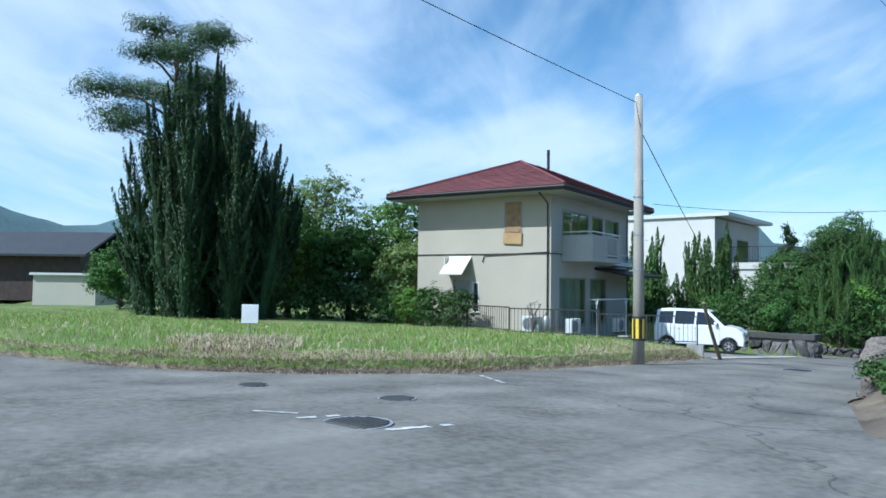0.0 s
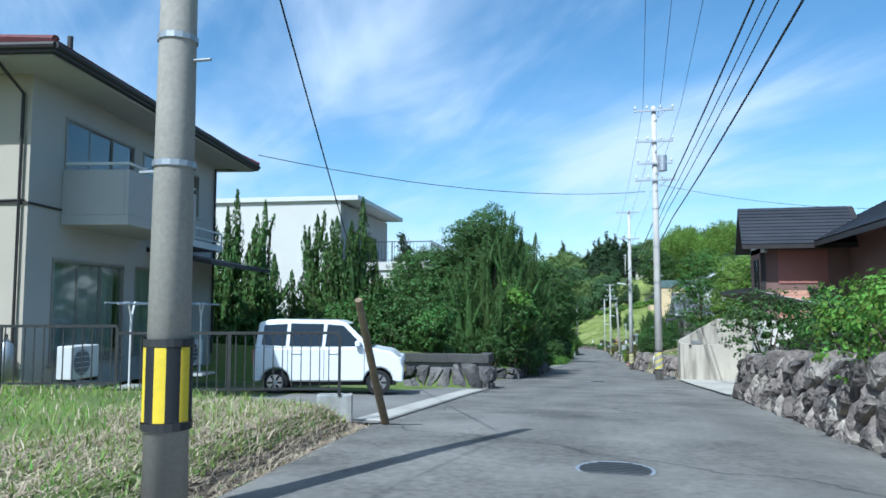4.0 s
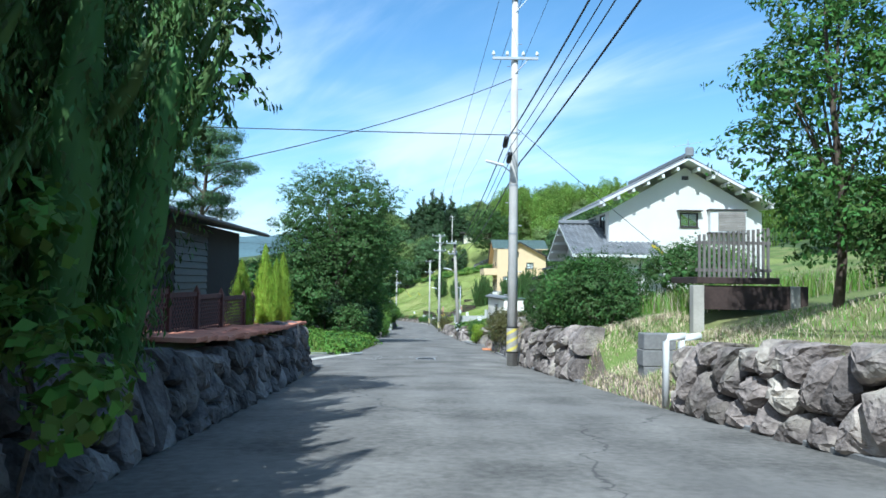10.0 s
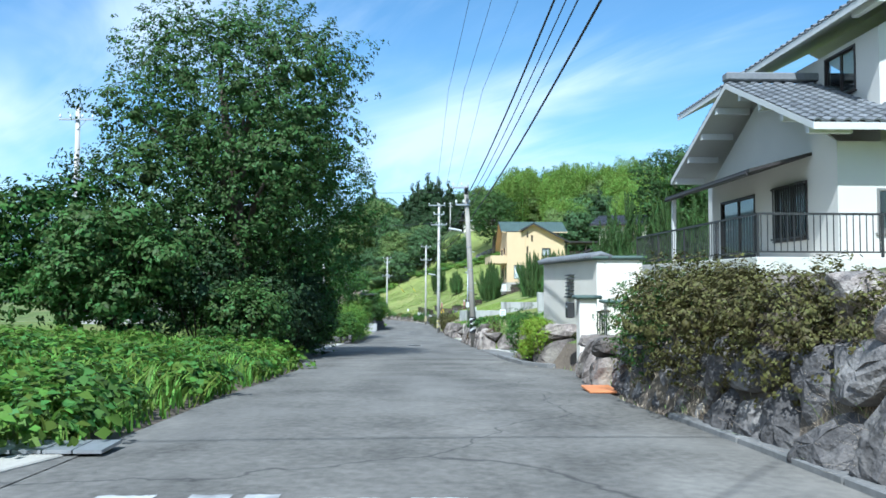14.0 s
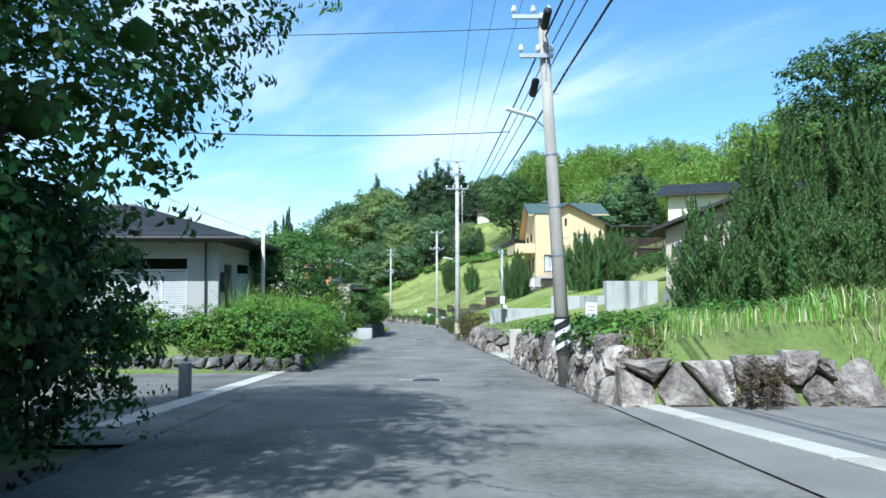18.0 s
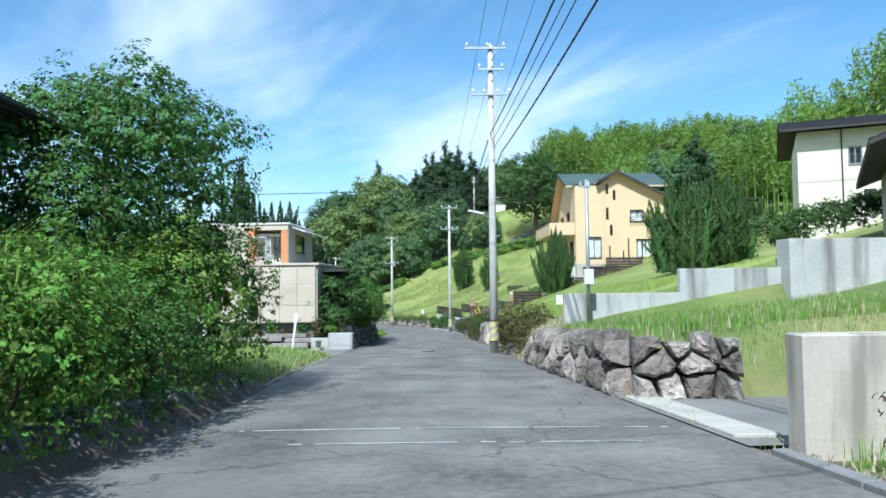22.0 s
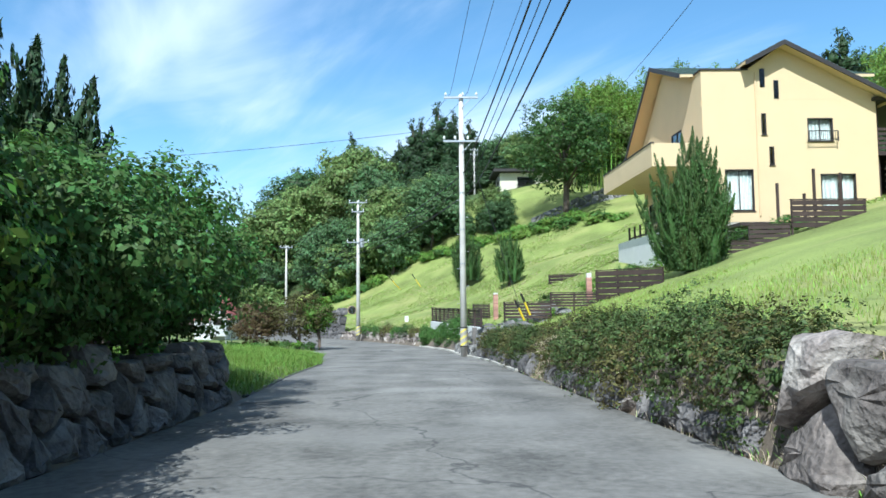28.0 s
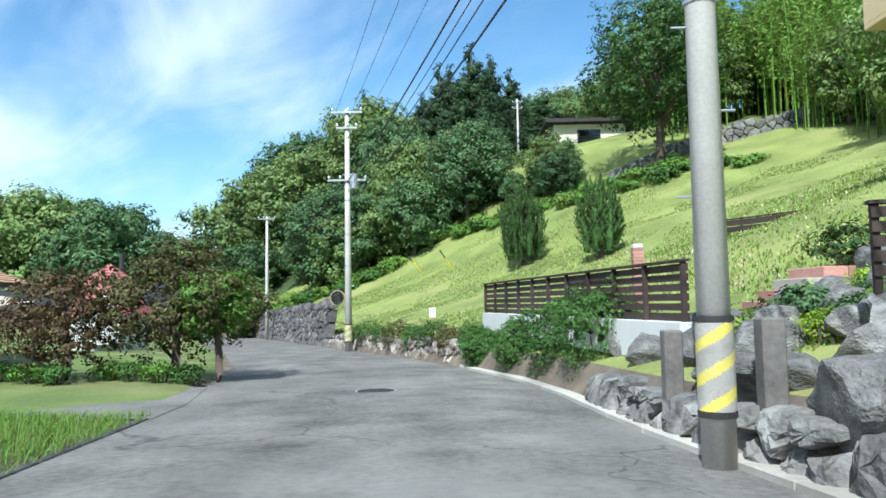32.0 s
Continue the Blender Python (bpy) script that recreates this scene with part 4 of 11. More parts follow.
def spike_heap(seed, n, rx, ry, h, r0=0.55, low=0.15, spread=0.5, side=5, shape=None):
    """Plumes for one juniper: tall in the middle, shorter and leaning outwards at the rim."""
    r = random.Random(seed)
    out = []
    for i in range(n):
        q = math.sqrt((i + 0.2) / n)
        a = i * 2.4 + r.uniform(-0.3, 0.3)
        x, y = rx * q * math.cos(a), ry * q * math.sin(a)
        z = h * low * (1 - 0.5 * q) * r.uniform(0.4, 1.3)
        hh = (h - z) * (1 - 0.42 * q * q) * r.uniform(0.82, 1.02)
        if shape:
            hh *= shape(x, y)
        rr = r0 * r.uniform(0.7, 1.1)
        dx, dy = spread * x / max(rx, 0.1) * r.uniform(0.3, 1), spread * y / max(ry, 0.1) * r.uniform(0.3, 1)
        out.append((x, y, max(0.05, z), hh, rr, dx, dy))
        for j in range(side):
            t, b = r.uniform(0.12, 0.8), r.uniform(0, 6.283)
            e = rr * (1.0 - 0.6 * t)
            out.append((x + dx * t + e * 0.7 * math.cos(b), y + dy * t + e * 0.7 * math.sin(b), z + hh * t, hh * r.uniform(0.13, 0.26), rr * r.uniform(0.25, 0.42), e * 1.3 * math.cos(b), e * 1.3 * math.sin(b)))
    return out


def cedar(name, at, h, r, seed, per=2600, mat="leaf_dark", label="", group=""):
    """A tall dark cedar: a straight trunk and drooping tiers."""
    q = random.Random(seed)
    t = thing(name, at, 0, label, "conifer", group)
    Shape().tube([(0, 0, -0.5), (0, 0, h * 0.5), (0, 0, h * 0.97)], [0.028 * h, 0.018 * h, 0.02], 8).part("trunk", M["bark"], t, smooth=True)
    bl = []
    n_ = 17
    for i in range(n_):
        u = i / (n_ - 1)
        rr = r * (1 - u) ** 0.75 + 0.12
        for j in range(max(1, int(5 * (1 - u) + 1))):
            a = i * 1.9 + j * 6.283 / max(1, int(5 * (1 - u) + 1)) + q.random()
            bl.append((rr * 0.55 * math.cos(a), rr * 0.55 * math.sin(a), h * (0.12 + 0.86 * u) + q.uniform(-0.2, 0.2), rr * 0.58, rr * 0.58, h * 0.06 + 0.2))
    foliage("crown", t, bl, per * 9, 0.5, 0.17, M[mat], up=0.0, core=0.7, twig=0.3)
    return t


def pine(name, at, h, seed, label="", lean=0.9, pads=14, width=2.6):
    q = random.Random(seed)
    t = thing(name, at, 0, label, "pine tree")
    bl, limbs = [], []
    for i in range(pads):
        u = i / (pads - 1)
        a = i * 2.4 + q.random()
        rr = width * (0.35 + 0.75 * math.sin(math.pi * (0.12 + 0.8 * u))) * q.uniform(0.35, 1.0)
        z = h * (0.58 + 0.4 * u)
        x, y = lean * z / h + rr * math.cos(a), rr * math.sin(a)
        s = q.uniform(0.75, 1.2)
        bl.append((x, y, z, s, s, s * 0.42))
        limbs.append((min(0.97, z / h - 0.05), (x, y, z - 0.1)))
    trunk(t, (0, 0, -0.4), (lean, 0, h * 0.97), 0.17, limbs, M["bark_pine"], 0.5)
    foliage("crown", t, bl, 30000, 0.2, 0.03, M["leaf_pine"], up=0.5, core=0.2)
    return t


def bamboo(name, at, h, r, seed, n=26, label="", group=""):
    """A clump of bamboo: thin straight culms that nod at the tip, with light feathery leaves."""
    q = random.Random(seed)
    t = thing(name, at, 0, label, "bamboo", group)
    s, cs, ns = Shape(), [], []
    for i in range(n):
        a, d = i * 2.4, r * math.sqrt((i + 0.5) / n)
        x, y, hh = d * math.cos(a), d * math.sin(a), h * q.uniform(0.75, 1.05)
        bx, by = q.uniform(-0.16, 0.16) * hh, q.uniform(-0.16, 0.16) * hh
        s.tube([(x, y, -0.4), (x + bx * 0.1, y + by * 0.1, hh * 0.6), (x + bx * 0.6, y + by * 0.6, hh)], [0.055, 0.045, 0.012], 5)
        k = 210
        u = 0.32 + 0.7 * rng.random(k) ** 0.8
        w = 0.25 + 0.7 * np.sin(np.clip((u - 0.25) / 0.8, 0, 1) * 3.0)
        p = np.stack([x + bx * 0.6 * u ** 2, y + by * 0.6 * u ** 2, hh * u], axis=1) + rng.normal(size=(k, 3)) * np.stack([w * 0.55, w * 0.55, np.full(k, 0.2)], axis=1)
        cs.append(p)
        ns.append(rng.normal(size=(k, 3)) + np.array([0, 0, 0.6]))
    s.part("culm_clump", M["leaf_bamboo"], t)["kind"] = "stuff"
    ob = new("leaves", leaf_mesh("leaves", np.concatenate(cs), np.concatenate(ns), 0.5, 0.12, M["leaf_bamboo"]))
    ob.parent = t
    return t


def grass(name, inside, box, density, h, mats, label, share=(1.0,), width=0.02, lift=0.0, lean=0.45, category="grass"):
    """Blades of grass over a stretch of ground: each a bent strip."""
    x0, y0, x1, y1 = box
    k = int((x1 - x0) * (y1 - y0) * density)
    x, y = rng.uniform(x0, x1, k), rng.uniform(y0, y1, k)
    keep = np.array([inside(a, b) for a, b in zip(x, y)])
    x, y = x[keep], y[keep]
    z = np.array([land(a, b) for a, b in zip(x, y)]) + lift - 0.04
    k = len(x)
    tuft = 0.6 + 0.5 * np.array([noise.noise(Vector((a * 0.7, b * 0.7, 3.1))) for a, b in zip(x, y)])
    hh = h * rng.uniform(0.5, 1.25, k) * np.clip(tuft + 0.4, 0.35, 1.6)
    a = rng.uniform(0, 6.283, k)
    dx, dy = np.cos(a), np.sin(a)
    ln = lean * hh * rng.random(k)
    w = width * rng.uniform(0.6, 1.5, k)
    p0 = np.stack([x - dy * w, y + dx * w, z], 1)
    p1 = np.stack([x + dy * w, y - dx * w, z], 1)
    m1 = np.stack([x + dx * ln * 0.35 + dy * w * 0.7, y + dy * ln * 0.35 - dx * w * 0.7, z + hh * 0.62], 1)
    m0 = np.stack([x + dx * ln * 0.35 - dy * w * 0.7, y + dy * ln * 0.35 + dx * w * 0.7, z + hh * 0.62], 1)
    tip = np.stack([x + dx * ln, y + dy * ln, z + hh], 1)
    v = np.stack([p0, p1, m1, m0, tip], 1).reshape(-1, 3)
    i = np.arange(k)[:, None] * 5
    loops = np.concatenate([i + np.array([[0, 1, 2, 3]]), i + np.array([[3, 2, 4]])], 1).ravel().astype(np.int32)
    sizes = np.tile([4, 3], k)
    me = bpy.data.meshes.new(name)
    me.vertices.add(len(v))
    me.vertices.foreach_set("co", v.astype(np.float32).ravel())
    me.loops.add(len(loops))
    me.loops.foreach_set("vertex_index", loops)
    me.polygons.add(2 * k)
    me.polygons.foreach_set("loop_start", np.concatenate([[0], np.cumsum(sizes)[:-1]]).astype(np.int32))
    me.polygons.foreach_set("loop_total", sizes.astype(np.int32))
    for m in mats:
        me.materials.append(m)
    if len(mats) > 1:
        pick = rng.choice(len(mats), size=k, p=share)
        me.polygons.foreach_set("material_index", np.repeat(pick, 2).astype(np.int32))
    me.update(calc_edges=True)
    return tagged(new(name, me), label, category, "", "stuff")

# ---- utility poles and their lines ----
def utility_pole(x, y, top, arms=(), band="", lamp=None, box=None, lean=0.0, base=None, r0=0.175, r1=0.1, label="grey concrete utility pole beside the street", group="utility poles along the street", mat="pole"):
    z = road_z(y) if base is None else base
    t = thing("utility_pole", (x, y, z), 0, label, "utility pole", group)
    h = top - z
    at = lambda k: Vector((lean * k / h, 0, k))
    rad = lambda k: r0 + (r1 - r0) * k / h
    Shape().tube([at(-0.5), at(h * 0.5), at(h)], [r0, rad(h * 0.5), r1], 20).part("shaft", M[mat], t, smooth=True)
    Shape().tube([at(h), at(h + 0.03)], [r1, r1 * 0.9], 16).part("cap", M["steel"], t)
    for k, half, off, pins in arms:
        p = at(h - k)
        a = Shape().box(p.x + off - half, p.y - rad(h - k) - 0.08, p.z - 0.04, p.x + off + half, p.y - rad(h - k), p.z + 0.04)
        a.tube([(p.x + off + half * 0.6, p.y - rad(h - k) - 0.04, p.z), (p.x, p.y - rad(h - k), p.z - 0.5)], 0.018, 5)
        arm = a.part("crossarm", M["steel"], t)
        for u in pins:
            q = Shape()
            bx, by = p.x + off + u * half, p.y - rad(h - k) - 0.04
            q.tube([(bx, by, p.z + 0.04), (bx, by, p.z + 0.1)], 0.012, 6)
            q.tube([(bx, by, p.z + 0.1), (bx, by, p.z + 0.13), (bx, by, p.z + 0.2), (bx, by, p.z + 0.24)], [0.05, 0.06, 0.04, 0.02], 10)
            q.part("insulator", M["porcelain"], arm)
    for k in (0.35 * h, 0.48 * h, 0.62 * h):
        p = at(k)
        Shape().tube([(p.x, p.y, p.z - 0.02), (p.x, p.y, p.z + 0.02)], rad(k) + 0.012, 16, False).part("strap", M["steel"], t)
    n, k = 0, 2.3
    while k < h - 1.5:
        p, d = at(k), (1 if n % 2 else -1)
        Shape().tube([(p.x + d * rad(k), p.y, p.z), (p.x + d * (rad(k) + 0.13), p.y, p.z)], 0.012, 5).part("climbing_peg", M["steel"], t)
        k, n = k + 0.75, n + 1
    if band:
        z0, z1 = (0.64, 1.12) if band == "upright" else ((0.72, 1.38) if band == "chevron" else (0.48, 1.22))
        r, n, rows = rad(z0) + 0.012, 64, 44
        bright = {"chevron": "white", "upright": "yellow"}.get(band, "guard_grey")
        stripe = {"chevron": "black", "upright": "black"}.get(band, "yellow_worn")
        v, f, slots = [], [], []
        for i in range(rows + 1):
            zz = z0 + (z1 - z0) * i / rows
            p = at(zz)
            v += [(p.x + r * math.cos(2 * math.pi * j / n), p.y + r * math.sin(2 * math.pi * j / n), zz) for j in range(n)]
        for i in range(rows):
            for j in range(n):
                u, w = (j + 0.5) / n, (i + 0.5) / rows
                on = int(u * 12) % 2 == 0 if band == "upright" else (u * 2 - w * 2.6) % 1.0 < (0.62 if band == "chevron" else 0.36)
                f.append((i * n + j, i * n + (j + 1) % n, (i + 1) * n + (j + 1) % n, (i + 1) * n + j))
                slots.append(1 if on else 0)
        g = new("guard_sheet", mesh_of("guard_sheet", v, f, [M[bright], M[stripe]], False, slots))
        g.parent = t
        for k in (z0 - 0.03, z1 + 0.03):
            p = at(k)
            Shape().tube([(p.x, p.y, k - 0.025), (p.x, p.y, k + 0.025)], r + 0.006, 20, False).part("guard_strap", M["dark_metal"], t)
    if lamp is not None:
        p = at(lamp)
        arm = Shape().tube([(p.x - 0.1, p.y, p.z), (p.x - 0.35, p.y - 0.1, p.z + 0.18), (p.x - 0.55, p.y - 0.2, p.z + 0.22)], 0.02, 6).part("lamp_arm", M["steel"], t)
        Shape().tube([(p.x - 0.35, p.y - 0.12, p.z + 0.2), (p.x - 0.95, p.y - 0.4, p.z + 0.3)], [0.05, 0.045], 8).part("lamp_head", M["white"], arm)
    if box is not None:
        p = at(box)
        Shape().tube([(p.x + 0.32, p.y - 0.1, p.z), (p.x + 0.32, p.y - 0.1, p.z + 0.7)], [0.2, 0.2], 14).part("transformer", M["steel"], t)
    return t


FOUR, THREE = (-0.95, -0.35, 0.35, 0.95), (-0.9, 0.1, 0.9)
utility_pole(-8.66, 16.58, 6.09, (), "upright", r0=0.15, r1=0.095, label="bare concrete pole with a yellow and black guard", group="", mat="pole_old")
utility_pole(-5.4, -16.0, 12.0, ((0.15, 0.9, 0, THREE), (3.0, 0.8, 0, FOUR)))
utility_pole(-3.75, 45.75, 9.74, ((0.2, 0.85, 0, FOUR), (1.6, 0.8, 0, FOUR), (2.6, 0.75, 0, FOUR), (3.35, 0.85, 0, FOUR)), "diagonal", None, 9.2, 0.0)
utility_pole(-4.25, 70.4, 8.2, ((0.15, 0.9, -0.1, THREE), (2.2, 0.75, 0, FOUR)), "diagonal", 6.3)
utility_pole(-4.62, 104.5, 1.75, ((0.08, 0.4, -0.25, THREE), (0.9, 0.35, -0.2, THREE)), "chevron", 5.35, None, -0.42, r0=0.155, mat="pole_old")
utility_pole(-5.75, 138.15, 4.45, ((0.15, 0.8, -0.2, THREE), (1.0, 0.5, 0, THREE), (2.0, 0.75, 0, FOUR)), "diagonal", 5.2)
utility_pole(-6.97, 176.4, 2.3, ((0.15, 0.75, 0, THREE), (2.1, 0.8, 0, FOUR)), "diagonal", r0=0.148)
utility_pole(-14.1, 204.2, 1.45, ((0.15, 0.75, 0, THREE), (0.9, 0.5, 0, THREE), (3.4, 0.9, 0, FOUR)), "diagonal", None, 7.6)
utility_pole(-25.8, 235.0, 0.17, ((0.2, 0.75, 0, FOUR),))
utility_pole(-23.5, 104.3, 5.37, ((0.6, 0.8, 0, FOUR), (3.4, 0.7, 0, FOUR)), base=-5.6, group="")
utility_pole(-46.0, 170.0, -1.0, ((0.4, 0.8, 0, FOUR),), base=-9.0, group="")
utility_pole(-0.6, 262.0, 18.0, ((0.4, 0.6, 0, FOUR), (1.2, 0.6, 0, FOUR)), base=7.0, group="")
utility_pole(-13.36, 115.4, -1.79, (), base=-5.8, r0=0.07, r1=0.06, label="thin grey steel pole beside the bungalow", group="")


def wire(a, b, sag, r=0.012, label="black overhead cable between poles", group="overhead cables"):
    """A hanging cable, one curve as a thin tube."""
    a, b = Vector(a), Vector(b)
    k = 14
    pts = [a.lerp(b, i / k) - Vector((0, 0, sag * 4 * (i / k) * (1 - i / k))) for i in range(k + 1)]
    tagged(Shape().tube(pts, r, 5).part("overhead_cable", M["wire"]), label, "cable", group)


LINE = [(-6.0, -16.0, 12.0), (-3.75, 45.75, 9.74), (-4.25, 70.4, 8.2), (-5.15, 104.5, 3.7), (-5.75, 138.15, 4.45), (-6.97, 176.4, 2.3), (-14.1, 204.2, 1.45), (-25.8, 235.0, 0.17), (-46, 262, -0.5)]
CABLE = [(-2.6, 9.4), (-3.5, 4.7), (-4.5, 2.6), (-4.98, 0.6), (-5.8, 0.2), (-6.9, -1.9), (-14.1, -2.7), (-25.8, -3.9), (-46, -4.6)]
for i in range(len(LINE) - 1):
    (xa, ya, za), (xb, yb, zb) = LINE[i], LINE[i + 1]
    w = math.hypot(xb - xa, yb - ya) / 33
    ha, hb = (2.6 if i == 3 else 0), (2.6 if i == 2 else 0)
    for off in (-0.85, -0.1, 0.8):
        wire((xa + 0.4 + off - (0.3 if i == 3 else 0), ya, za + 0.1 + ha), (xb + 0.4 + off - (0.3 if i == 2 else 0), yb, zb + 0.1 + hb), 0.35 * w, 0.009)
    ca, cb = CABLE[i], CABLE[i + 1]
    for dx, dz, rad_, what in ((0.45, 0.0, 0.024, "thick black telephone cable between poles"), (0.22, 0.28, 0.014, "black overhead cable between poles"),
                               (0.12, 0.5, 0.012, "black overhead cable between poles"), (0.0, 0.7, 0.022, "bundled black cable between poles")):
        wire((ca[0] + dx, ya, ca[1] + dz), (cb[0] + dx, yb, cb[1] + dz), 0.4 * w, rad_, what)
wire((-15.76, 31.6, 5.2), (-4.2, 45.7, 5.9), 0.5, 0.012, "service cable from a pole to the house")
wire((-8.66, 16.6, 5.9), (-12.5, -12, 10.2), 0.3, 0.009, "thin cable from the bare pole")
wire((-8.66, 16.6, 5.3), (-13.0, 33.0, 1.2), 0.05, 0.012, "slanting guy cable of the bare pole")
wire((-3.6, 45.7, 6.2), (8.0, 47.0, 5.0), 0.4, 0.009, "service cable to a house")
wire((-4.9, 104.5, 1.5), (-40, 106, 2.6), 0.5, 0.009, "thin cable that crosses above the street")
wire((-5.1, 110.5, 0.55), (-23.5, 104.3, 0.2), 0.45, 0.014, "cable that crosses above the street")
for p in ((-5.05, 103.9, 1.45), (-5.15, 105.0, 0.35), (-4.6, 69.6, 3.1), (-4.45, 69.9, 2.65)):
    t = thing("cable_closure", p, 0, "black splice closure hung on a cable beside a pole", "splice box", "splice closures")
    Shape().tube([(0, -0.28, 0.1), (0, -0.24, 0.09), (0, 0.24, -0.07), (0, 0.28, -0.08)], [0.03, 0.085, 0.085, 0.03], 10).part("shell", M["wire"], t, smooth=True)
    Shape().tube([(0, -0.3, 0.12), (0, -0.2, 0.22)], 0.01, 5).part("hanger", M["steel"], t)
wire((-5.7, 138.1, -1.2), (-32, 139.5, -0.9), 0.25, 0.014, "cable that crosses above the street")
wire((-5.7, 138.1, -1.9), (-32, 139.6, -1.8), 0.25, 0.009, "thin cable that crosses above the street")
wire((-6.97, 176.4, 0.9), (-46, 170, -2.0), 0.9, 0.01, "cable that crosses above the street")
wire((-13.36, 115.4, -2.1), (-23.5, 104.3, 3.6), 0.5, 0.008, "service cable to the bungalow")
wire((-5.2, 138.1, -1.6), (2.2, 186, 5.0), 0.6, 0.01, "service cable to a house")

# ---- buildings ----
M["stucco_beige"] = surf("stucco_beige", (0.46, 0.4, 0.315), 0.9, 0.07, 0.8, 60.0, 0.25, dirt=((0.4, 0.36, 0.29), 0.35))
# Grey house walls, and pale houses' sides whose shade is put into the colour.
M["stucco_grey_and_shaded"] = surf("stucco_grey_and_shaded", (0.42, 0.4, 0.37), 0.9, 0.07, 0.8, 60.0, 0.25)
M["stucco_white"] = surf("stucco_white", (0.62, 0.59, 0.53), 0.9, 0.05, 0.8, 60.0, 0.2, dirt=((0.55, 0.51, 0.44), 0.35))
M["siding_cream"] = surf("siding_cream", (0.64, 0.48, 0.28), 0.85, 0.05, 0.7, 50.0, 0.2)
M["siding_pale"] = surf("siding_pale", (0.66, 0.62, 0.46), 0.85, 0.05, 0.7, 50.0, 0.15)
M["siding_white"] = surf("siding_white", (0.5, 0.45, 0.36), 0.8, 0.05, 0.9, 40.0, 0.1)
M["wall_brown"] = surf("wall_brown", (0.2, 0.12, 0.1), 0.85, 0.1, 0.9, 40.0, 0.2)
M["stucco_cream"] = surf("stucco_cream", (0.8, 0.735, 0.63), 0.9, 0.05, 0.8, 60.0, 0.15, dirt=((0.66, 0.6, 0.5), 0.35))
M["siding_red"] = surf("wall_faded_red", (0.34, 0.15, 0.12), 0.85, 0.08, 0.9, 40.0, 0.15)
M["siding_pink"] = surf("siding_pink", (0.62, 0.33, 0.23), 0.8, 0.08, 0.9, 40.0, 0.1)
M["roof_red"] = surf("roof_red", (0.14, 0.045, 0.045), 0.75, 0.3, 1.2, 12.0, 0.3, per_island=0.15)
M["roof_dark"] = surf("roof_dark", (0.035, 0.036, 0.042), 0.55, 0.25, 0.8, 12.0, 0.15, per_island=0.1)
M["roof_grey"] = surf("roof_grey_tile", (0.17, 0.175, 0.18), 0.6, 0.25, 0.8, 12.0, 0.2, per_island=0.2)
M["roof_green"] = surf("roof_green_metal", (0.1, 0.14, 0.12), 0.5, 0.15, 0.8, 12.0, 0.05, metal=0.2)
M["roof_orange"] = surf("roof_orange_tile", (0.46, 0.27, 0.16), 0.8, 0.3, 0.8, 12.0, 0.2, per_island=0.25)
M["roof_pink"] = surf("roof_pink_sheet", (0.4, 0.13, 0.12), 0.7, 0.15, 0.8, 12.0, 0.1)
M["trim_dark"] = surf("trim_dark", (0.035, 0.03, 0.028), 0.6, 0.15, 2.0, 20.0, 0.05)
M["trim_white"] = surf("trim_white", (0.62, 0.61, 0.58), 0.6, 0.06, 2.0, 20.0, 0.05)
M["sash"] = surf("aluminium_sash", (0.3, 0.28, 0.25), 0.45, 0.1, 3.0, 20.0, 0.0, metal=0.5)
M["sash_dark"] = surf("bronze_sash", (0.06, 0.05, 0.045), 0.45, 0.1, 3.0, 20.0, 0.0, metal=0.4)
M["curtain"] = surf("curtain_cloth", (0.5, 0.5, 0.47), 0.9, 0.1, 2.0, 30.0, 0.1)
M["reed"] = surf("reed_blind", (0.33, 0.21, 0.11), 0.9, 0.35, 4.0, 60.0, 0.4)
M["plywood"] = surf("plywood", (0.42, 0.27, 0.12), 0.8, 0.2, 3.0, 20.0, 0.1)
M["wood_dark"] = surf("dark_stained_wood", (0.05, 0.032, 0.026), 0.7, 0.35, 2.0, 14.0, 0.3, per_object=0.2)
M["wood_grey"] = surf("weathered_wood", (0.26, 0.23, 0.2), 0.85, 0.3, 2.0, 18.0, 0.4, per_object=0.15)
M["wood_black"] = surf("charred_board", (0.012, 0.012, 0.014), 0.8, 0.3, 2.0, 14.0, 0.3)
M["shutter"] = surf("shutter_steel", (0.14, 0.15, 0.17), 0.5, 0.1, 2.0, 20.0, 0.05, metal=0.4)
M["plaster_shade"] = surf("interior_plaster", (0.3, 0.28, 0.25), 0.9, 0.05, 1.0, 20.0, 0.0)


